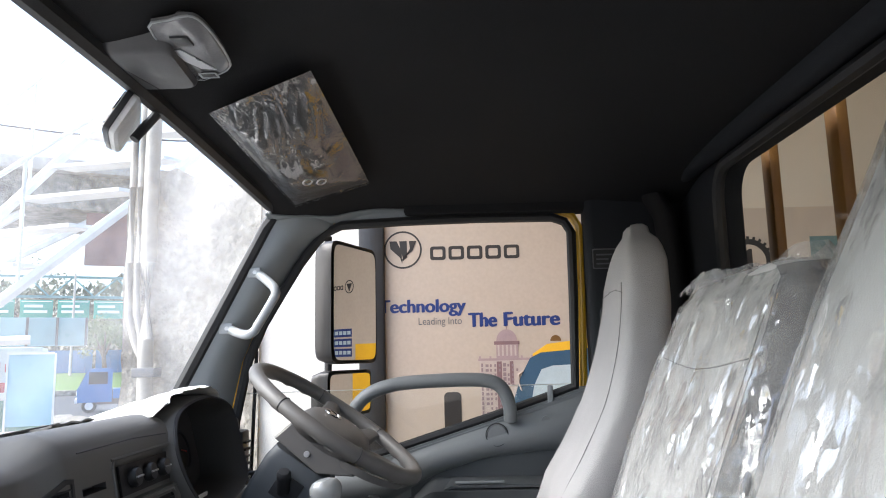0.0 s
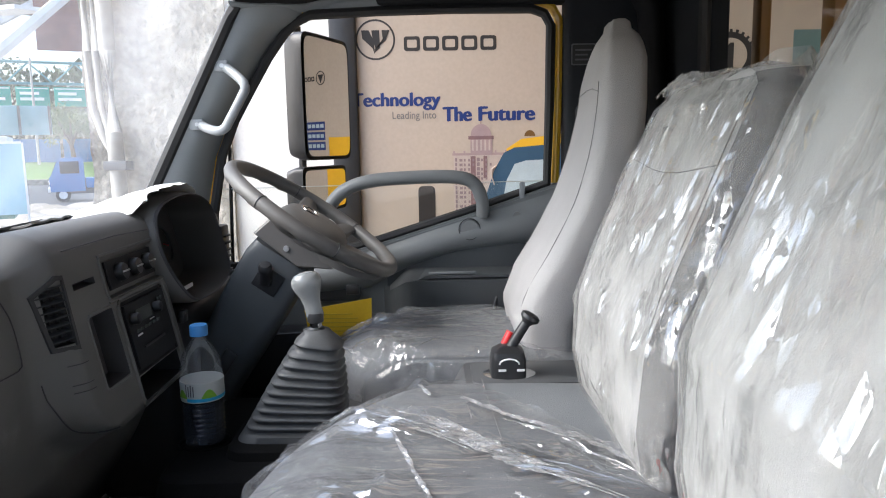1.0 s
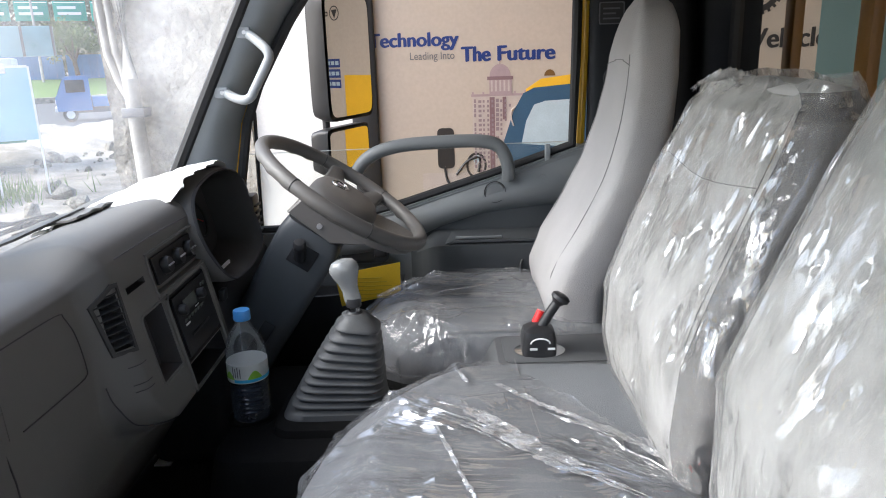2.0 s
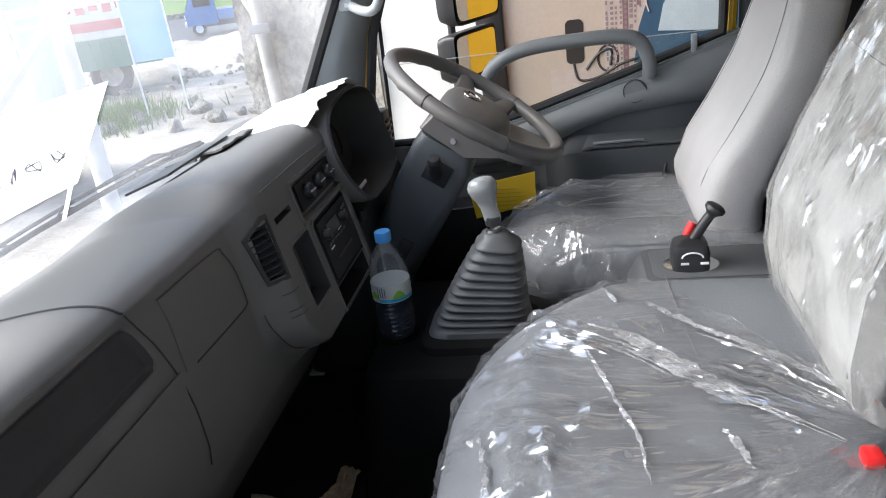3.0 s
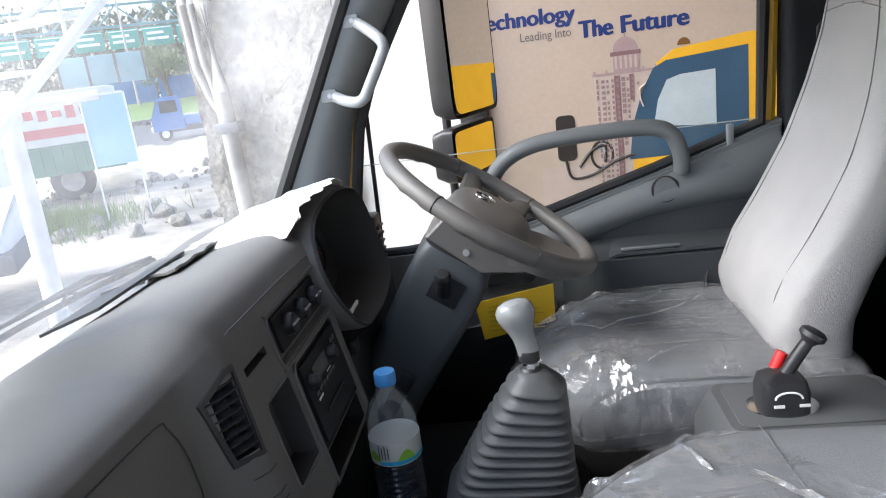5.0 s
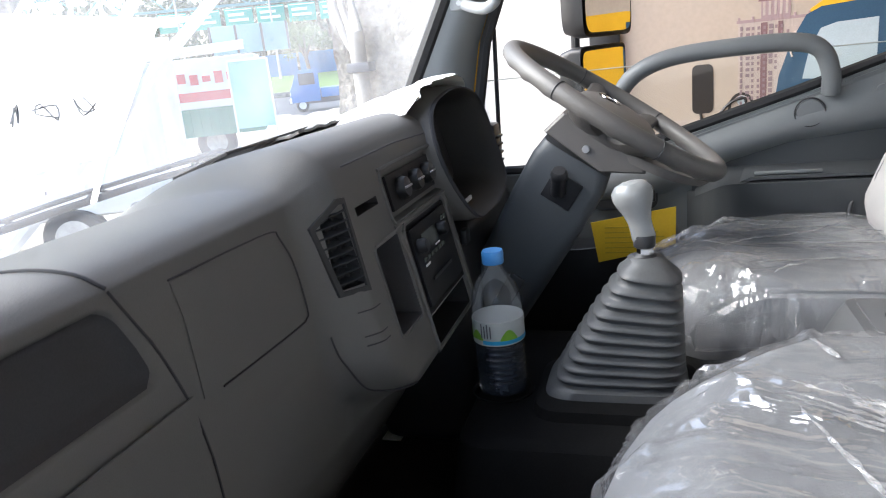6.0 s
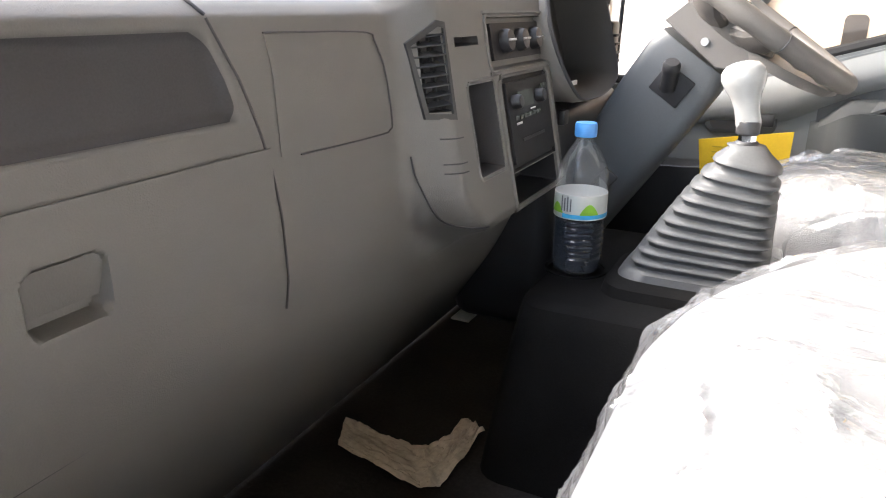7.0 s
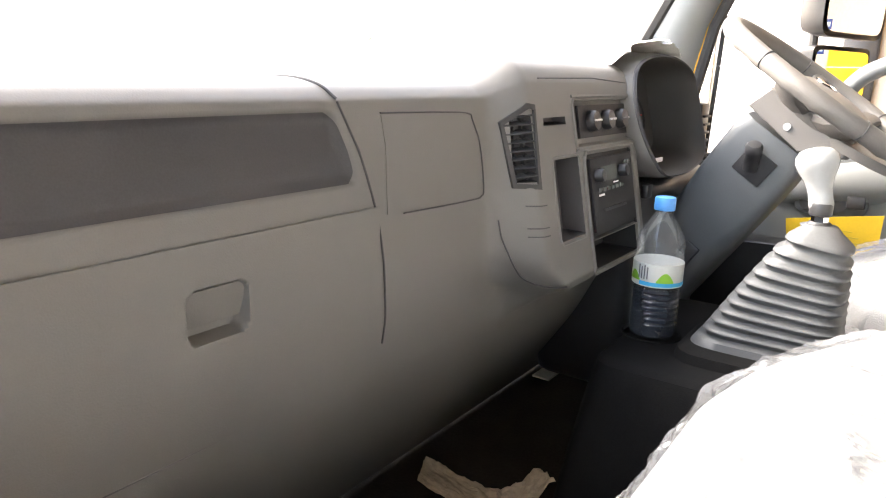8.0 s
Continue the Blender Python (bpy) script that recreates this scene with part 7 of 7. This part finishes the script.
def tree(name, s, d, h, r, seed, label, leaf):
    """A tapered trunk with limbs and a ragged crown of many small leaf clumps."""
    rnd = random.Random(seed)
    t = thing(name, label, "tree", yard(d, s, 0), group="street trees")
    bm = tube(smooth_line([yard(d, s, 0), yard(d, s + 0.1, h * 0.3), yard(d, s - 0.1, h * 0.62)], 4), [0.22 - 0.014 * i for i in range(9)], 8)
    for k in range(6):
        a = 2 * math.pi * k / 6 + rnd.random()
        tube([yard(d, s, h * 0.45), yard(d + 0.5 * r * math.sin(a), s + 0.5 * r * math.cos(a), h * 0.62 + 0.3 * r * rnd.random()), yard(d + 0.8 * r * math.sin(a), s + 0.8 * r * math.cos(a), h * 0.78)], [0.09, 0.06, 0.02], 6, bm=bm)
    part("trunk", bm, M_BARK, t)
    bm = bmesh.new()
    c = yard(d, s, h * 0.7)
    blobs = [(Vector((rnd.gauss(0, 0.55), rnd.gauss(0, 0.55), rnd.gauss(0, 0.42))) * r, 0.25 + 0.3 * rnd.random()) for _ in range(26)]
    for o, br in blobs:
        for _ in range(70):
            p = c + o + Vector((rnd.gauss(0, 1), rnd.gauss(0, 1), rnd.gauss(0, 0.8))) * br * r * 0.55
            e = Euler((rnd.uniform(0, 6.28), rnd.uniform(0, 6.28), 0)).to_matrix()
            w = 0.10 * (0.6 + rnd.random()) * (r / 2) ** 0.5
            bm.faces.new([bm.verts.new(p + e @ Vector(q)) for q in ((-w, 0, 0), (0, -w * 0.5, 0.2 * w), (w, 0, 0), (0, w * 0.5, -0.1 * w))])
    cr = part("crown", bm, leaf, t, smooth=0)
    return t


for i, (s, d, h, r) in enumerate(((0.3, 57, 5.4, 1.5), (-12.0, 66, 8.5, 3.2), (-5.0, 68, 10.0, 3.8), (3.0, 67, 9.0, 3.4), (9.0, 66, 8.0, 3.0), (-20.0, 64, 7.5, 3.0))):
    tree("street_tree", s, d, h, r, 20 + i, "small leafy yellow-green roadside tree" if i == 0 else "leafy dark green street tree behind the fence", M_LEAF if i == 0 else M_LEAF2)
rnd = random.Random(77)
bm = bmesh.new()
for _ in range(9000):
    sx = rnd.uniform(-60, 30)
    top = 9.5 + 3.0 * noise.noise(Vector((sx * 0.16, 0, 3))) + 1.6 * noise.noise(Vector((sx * 0.6, 4, 3)))
    p = yard(rnd.uniform(72, 78), sx, top * rnd.random() ** 0.7)
    e = Euler((rnd.uniform(0, 6.28), rnd.uniform(0, 6.28), 0)).to_matrix()
    w = rnd.uniform(0.25, 0.6)
    bm.faces.new([bm.verts.new(p + e @ Vector(q)) for q in ((-w, 0, 0), (0, -w * 0.5, 0.2 * w), (w, 0, 0), (0, w * 0.5, -0.1 * w))])
woods = link("far_woods", bm, M_LEAF2, smooth=0)
tagged(woods, "grey-green thicket of trees beyond the street", "woods", kind="stuff")
for s, d in ((-1.8, 57.5), (2.9, 57.5), (-8.5, 57.5)):
    lp = link("street_post", tube([yard(d, s, 0), yard(d, s + 0.03, 8.5)], [0.11, 0.07], 10), M_PIPE)
    tagged(lp, "grey steel street post", "post", group="street posts")

# painted trailer
trailer = thing("parked_trailer", "white box trailer with a red stripe and green skirt, parked", "trailer", yard(17.8, -5.0, 0))
tb = part("body", ybox(-9.5, 17.4, 1.25, -1.05, 19.4, 2.35, 0.03), M_BUSWHITE, trailer)
part("stripe", ybox(-9.5, 17.385, 1.42, -1.05, 17.399, 1.62), M_BUSRED, trailer, "dark red stripe")
sk = part("skirt", ybox(-9.5, 17.42, 0.62, -1.05, 19.3, 1.25), M_BUSGREEN, trailer, "green ribbed skirt")
for k in range(40):
    part("rib", ybox(-9.45 + 0.21 * k, 17.395, 0.64, -9.37 + 0.21 * k, 17.42, 1.22), M_BUSGREEN, sk, smooth=0)
for k in range(9):
    part("print_bar", ybox(-3.6 + 0.27 * k, 17.385, 1.78 + 0.05 * (k % 2), -3.42 + 0.27 * k, 17.399, 2.04 - 0.04 * (k % 3)), M_BUSRED, tb)
for s in (-7.5, -6.3, -2.2):
    w = part("wheel", lathe([(0.2, -0.12), (0.42, -0.12), (0.45, -0.08), (0.45, 0.08), (0.42, 0.12), (0.2, 0.12)], 24, YM @ pose(s, 17.75, 0.45, 90, 0, 0)), M_TYRE, trailer)
    part("rim", lathe([(0.0, 0.10), (0.2, 0.12), (0.24, 0.125)], 20, YM @ pose(s, 17.75, 0.45, 90, 0, 0)), M_PIPE, w)
part("lamp_box", ybox(-1.9, 17.0, 2.36, -0.2, 17.3, 2.95, 0.01), M_BLUEGLASS, trailer, "blue glazed box on the roof edge")
for k in range(4):
    part("mullion", ybox(-1.9 + 0.55 * k, 16.98, 2.36, -1.85 + 0.55 * k, 17.0, 2.95), M_INK, trailer)

pan = thing("glazed_panel", "pale blue glazed panel in a thin frame on legs", "panel", yard(13.6, -0.9, 0))
part("pane", ybox(-1.28, 13.6, 0.98, -0.62, 13.63, 2.14), M_BLUEGLASS, pan)
for s in (-1.31, -0.62):
    part("leg", ybox(s, 13.58, 0, s + 0.03, 13.65, 2.16), M_STEEL, pan)
part("top_rail", ybox(-1.28, 13.58, 2.14, -0.62, 13.65, 2.18), M_STEEL, pan)

# white van
van = thing("parked_van", "white van parked in the yard, with an orange marker lamp", "van", yard(9.2, -3.0, 0))
vb = part("body", ybox(-6.0, 8.6, 0.55, -1.82, 10.4, 2.05, 0.12), M_BUSWHITE, van)
part("side_window", ybox(-2.75, 8.585, 1.42, -2.2, 8.6, 1.80, 0.005), M_BLACK, van)
part("door_seam", ybox(-2.95, 8.59, 0.7, -2.93, 8.6, 1.9), M_INK, van)
part("bumper", ybox(-2.1, 8.5, 0.45, -1.75, 10.4, 0.68, 0.05), M_INK, van)
part("marker_lamp", ybox(-3.6, 8.57, 0.95, -3.45, 8.6, 1.08, 0.01), M_RED, van)
for s in (-5.0, -2.75):
    w = part("wheel", lathe([(0.2, -0.1), (0.32, -0.1), (0.35, -0.06), (0.35, 0.06), (0.32, 0.1), (0.2, 0.1)], 24, YM @ pose(s, 8.68, 0.35, 90, 0, 0)), M_TYRE, van)
    part("rim", lathe([(0.0, 0.08), (0.18, 0.1), (0.21, 0.105)], 20, YM @ pose(s, 8.68, 0.35, 90, 0, 0)), M_PIPE, w)

# small blue pickup on the street
pick = thing("pickup_truck", "small blue pickup truck on the street", "truck", yard(33.5, 0.6, 0))
pc = lambda pts, d0, d1: loft([[YM @ Vector((s, d, z)) for s, z in pts] for d in (d0, d1)])
cabp = part("cab", pc([(-0.68, 0.42), (-0.72, 0.95), (-0.62, 1.12), (-0.36, 1.70), (-0.24, 1.78), (0.50, 1.80), (0.58, 1.72), (0.58, 0.42)], 32.8, 34.25), M_PICKUP, pick, "blue painted cab")
part("windscreen", pc([(-0.625, 1.14), (-0.385, 1.68), (-0.365, 1.68), (-0.60, 1.14)], 32.9, 34.15), M_BLACK, cabp)
part("side_window", ybox(-0.30, 32.785, 1.15, 0.40, 32.8, 1.64, 0.004), M_BLACK, cabp)
for d in (32.9, 33.95):
    part("headlight", ybox(-0.735, d, 0.72, -0.70, d + 0.2, 0.88, 0.01), M_WHITE, cabp)
part("bumper", ybox(-0.78, 32.85, 0.40, -0.68, 34.2, 0.58, 0.02), M_STEEL, pick, "pale bumper")
bedp = part("load_bed", ybox(0.62, 32.78, 0.55, 2.35, 34.27, 0.95, 0.02), M_PICKUP, pick)
for k in range(6):
    part("rib", ybox(0.70 + 0.30 * k, 32.765, 0.57, 0.74 + 0.30 * k, 32.78, 0.93), M_PICKUP, bedp, smooth=0)
part("chassis", ybox(-0.5, 33.0, 0.32, 2.3, 34.0, 0.55, 0.02), M_INK, pick)
for s in (-0.25, 1.75):
    for d in (32.9, 34.1):
        w = part("wheel", lathe([(0.14, -0.08), (0.27, -0.08), (0.28, -0.05), (0.28, 0.05), (0.27, 0.08), (0.14, 0.08)], 22, YM @ pose(s, d, 0.28, 90, 0, 0)), M_TYRE, pick)
        part("rim", lathe([(0.0, 0.06), (0.14, 0.082), (0.16, 0.085)], 18, YM @ pose(s, d, 0.28, 90, 0, 0)), M_STEEL, w)

# ruined canopy above the yard
canopy = thing("ruined_canopy", "crumbling concrete canopy with a rusty brown sheet", "canopy", (-7.5, 12.5, 0))
bm = ybox(-5.5, 13.2, 4.55, 4.0, 16.0, 5.15)
bmesh.ops.subdivide_edges(bm, edges=bm.edges[:], cuts=7, use_grid_fill=True)
for v in bm.verts:
    v.co += Vector((noise.noise(v.co * 1.7), noise.noise(v.co * 1.7 + Vector((9, 0, 0))), noise.noise(v.co * 2.1 + Vector((0, 7, 0))))) * 0.10
part("slab", bm, M_CONCRETE, canopy)
part("gutter", ybox(-1.75, 13.0, 5.15, 0.6, 13.25, 5.38, 0.03), M_PIPE, canopy)
part("gutter_end", ybox(-2.0, 12.95, 5.0, -1.72, 13.3, 5.45, 0.05), M_INK, canopy)
part("sheet_panel", ybox(-0.25, 13.3, 3.62, 0.42, 13.34, 4.53), M_BROWN, canopy, "rusty brown sheet panel")
part("column", ybox(1.5, 13.6, 0, 2.0, 14.2, 4.6), M_CONCRETE, canopy)
part("column", ybox(-5.4, 15.0, 0, -5.0, 15.6, 4.6), M_CONCRETE, canopy)
for k in range(4):
    part("beam", tube([yard(13.4, -5.4 + 1.2 * k, 3.2 + 0.2 * (k % 2)), yard(13.4, -3.6 + 1.2 * k, 4.5)], 0.07, 8), M_STEEL, canopy)

# white steel stair
stair = thing("steel_stair", "white painted steel stair with open treads", "stair", yard(5.2, -1.6, 0))
SA, SB = (Vector((-3.67, 3.97, 1.77)), Vector((-3.03, 4.87, 3.14))), (Vector((-3.19, 3.57, 1.60)), Vector((-2.21, 4.66, 2.96)))
for a, b in (SA, SB):
    part("stringer", tube([a + (a - b) * 1.15, b + (b - a) * 0.5], 0.024, 6, flat=1.6), M_STEEL, stair)
    part("handrail", tube([a + (a - b) * 0.6 + Vector((0, 0, 0.8)), b + (b - a) * 0.5 + Vector((0, 0, 0.8))], 0.016, 8), M_STEEL, stair)
    for k in range(4):
        q = a.lerp(b, -0.3 + 0.45 * k)
        part("baluster", tube([q, q + Vector((0, 0, 0.8))], 0.012, 8), M_STEEL, stair)
for k in range(13):
    t = -1.0 + k * 0.205
    qa, qb = SA[0].lerp(SA[1], t), SB[0].lerp(SB[1], t)
    qb.z = qa.z = (qa.z + qb.z) / 2
    bm = loft([[q + Vector((dx, dx * 1.2, dz)) for dx, dz in ((-0.06, -0.012), (0.06, -0.012), (0.06, 0.012), (-0.06, 0.012))] for q in (qa, qb)])
    part("tread", bm, M_STEEL, stair, smooth=0)
part("post", tube([(-3.12, 4.20, 0), (-3.08, 4.22, 2.2)], 0.06, 14), M_STEEL, stair)
part("cross_beam", tube([(-3.9, 3.75, 2.05), (-2.7, 4.55, 2.12)], 0.03, 8), M_STEEL, stair)
part("brace", tube([(-3.08, 4.22, 2.1), (-3.6, 3.9, 1.35)], 0.028, 8), M_STEEL, stair)

# grass tufts and rubble
rnd = random.Random(5)
bm = bmesh.new()
for _ in range(5000):
    d, s = rnd.gauss(13.9, 0.6), rnd.gauss(-2.6, 0.75)
    b0 = yard(d, s, 0)
    h = 0.12 + 0.28 * rnd.random()
    a = rnd.uniform(0, 6.28)
    w = Vector((math.cos(a), math.sin(a), 0)) * 0.012
    tip = b0 + Vector((rnd.gauss(0, 0.08), rnd.gauss(0, 0.08), h))
    bm.faces.new([bm.verts.new(b0 - w), bm.verts.new(b0 + w), bm.verts.new(tip)])
gr = link("grass", bm, M_GRASS, smooth=0)
tagged(gr, "patch of green grass and weeds", "grass", kind="stuff")
bm = bmesh.new()
for _ in range(420):
    d, s = rnd.uniform(12, 29), rnd.uniform(-7, 4)
    r = 0.03 + 0.16 * rnd.random() ** 3
    ret = bmesh.ops.create_icosphere(bm, subdivisions=1, radius=r, matrix=Matrix.Translation(yard(d, s, r * 0.3)) @ Euler((rnd.random() * 6, rnd.random() * 6, 0)).to_matrix().to_4x4())
    for v in ret["verts"]:
        v.co += Vector((rnd.gauss(0, 1), rnd.gauss(0, 1), rnd.gauss(0, 0.6))) * r * 0.22
rb = link("rubble", bm, M_CONCRETE, smooth=0)
tagged(rb, "scattered stones and broken concrete rubble", "rubble", kind="stuff")
for k in range(7):
    d, s = 20 + 1.3 * k, -1.5 + 1.1 * (k % 3)
    hp = link("earth_heap", sheet(lambda u, v: yard(d + (v - 0.5) * 2.2, s + (u - 0.5) * 3.0, -0.02 + 0.32 * math.sin(math.pi * u) * math.sin(math.pi * v) * (1 + 0.7 * noise.noise(Vector((u * 6 + k, v * 6, 1))))), 16, 12), M_GROUND)
    tagged(hp, "low heap of dug earth beside the street", "earth heap", group="earth heaps")
wire = link("power_cable", tube(smooth_line([yard(9, -6, 5.6), yard(9.2, -3.5, 5.0), yard(9.4, -0.5, 4.75), yard(9.5, 3, 5.0)], 6), 0.012, 6), M_BLACK)
tagged(wire, "thin black cable strung across the yard", "cable")
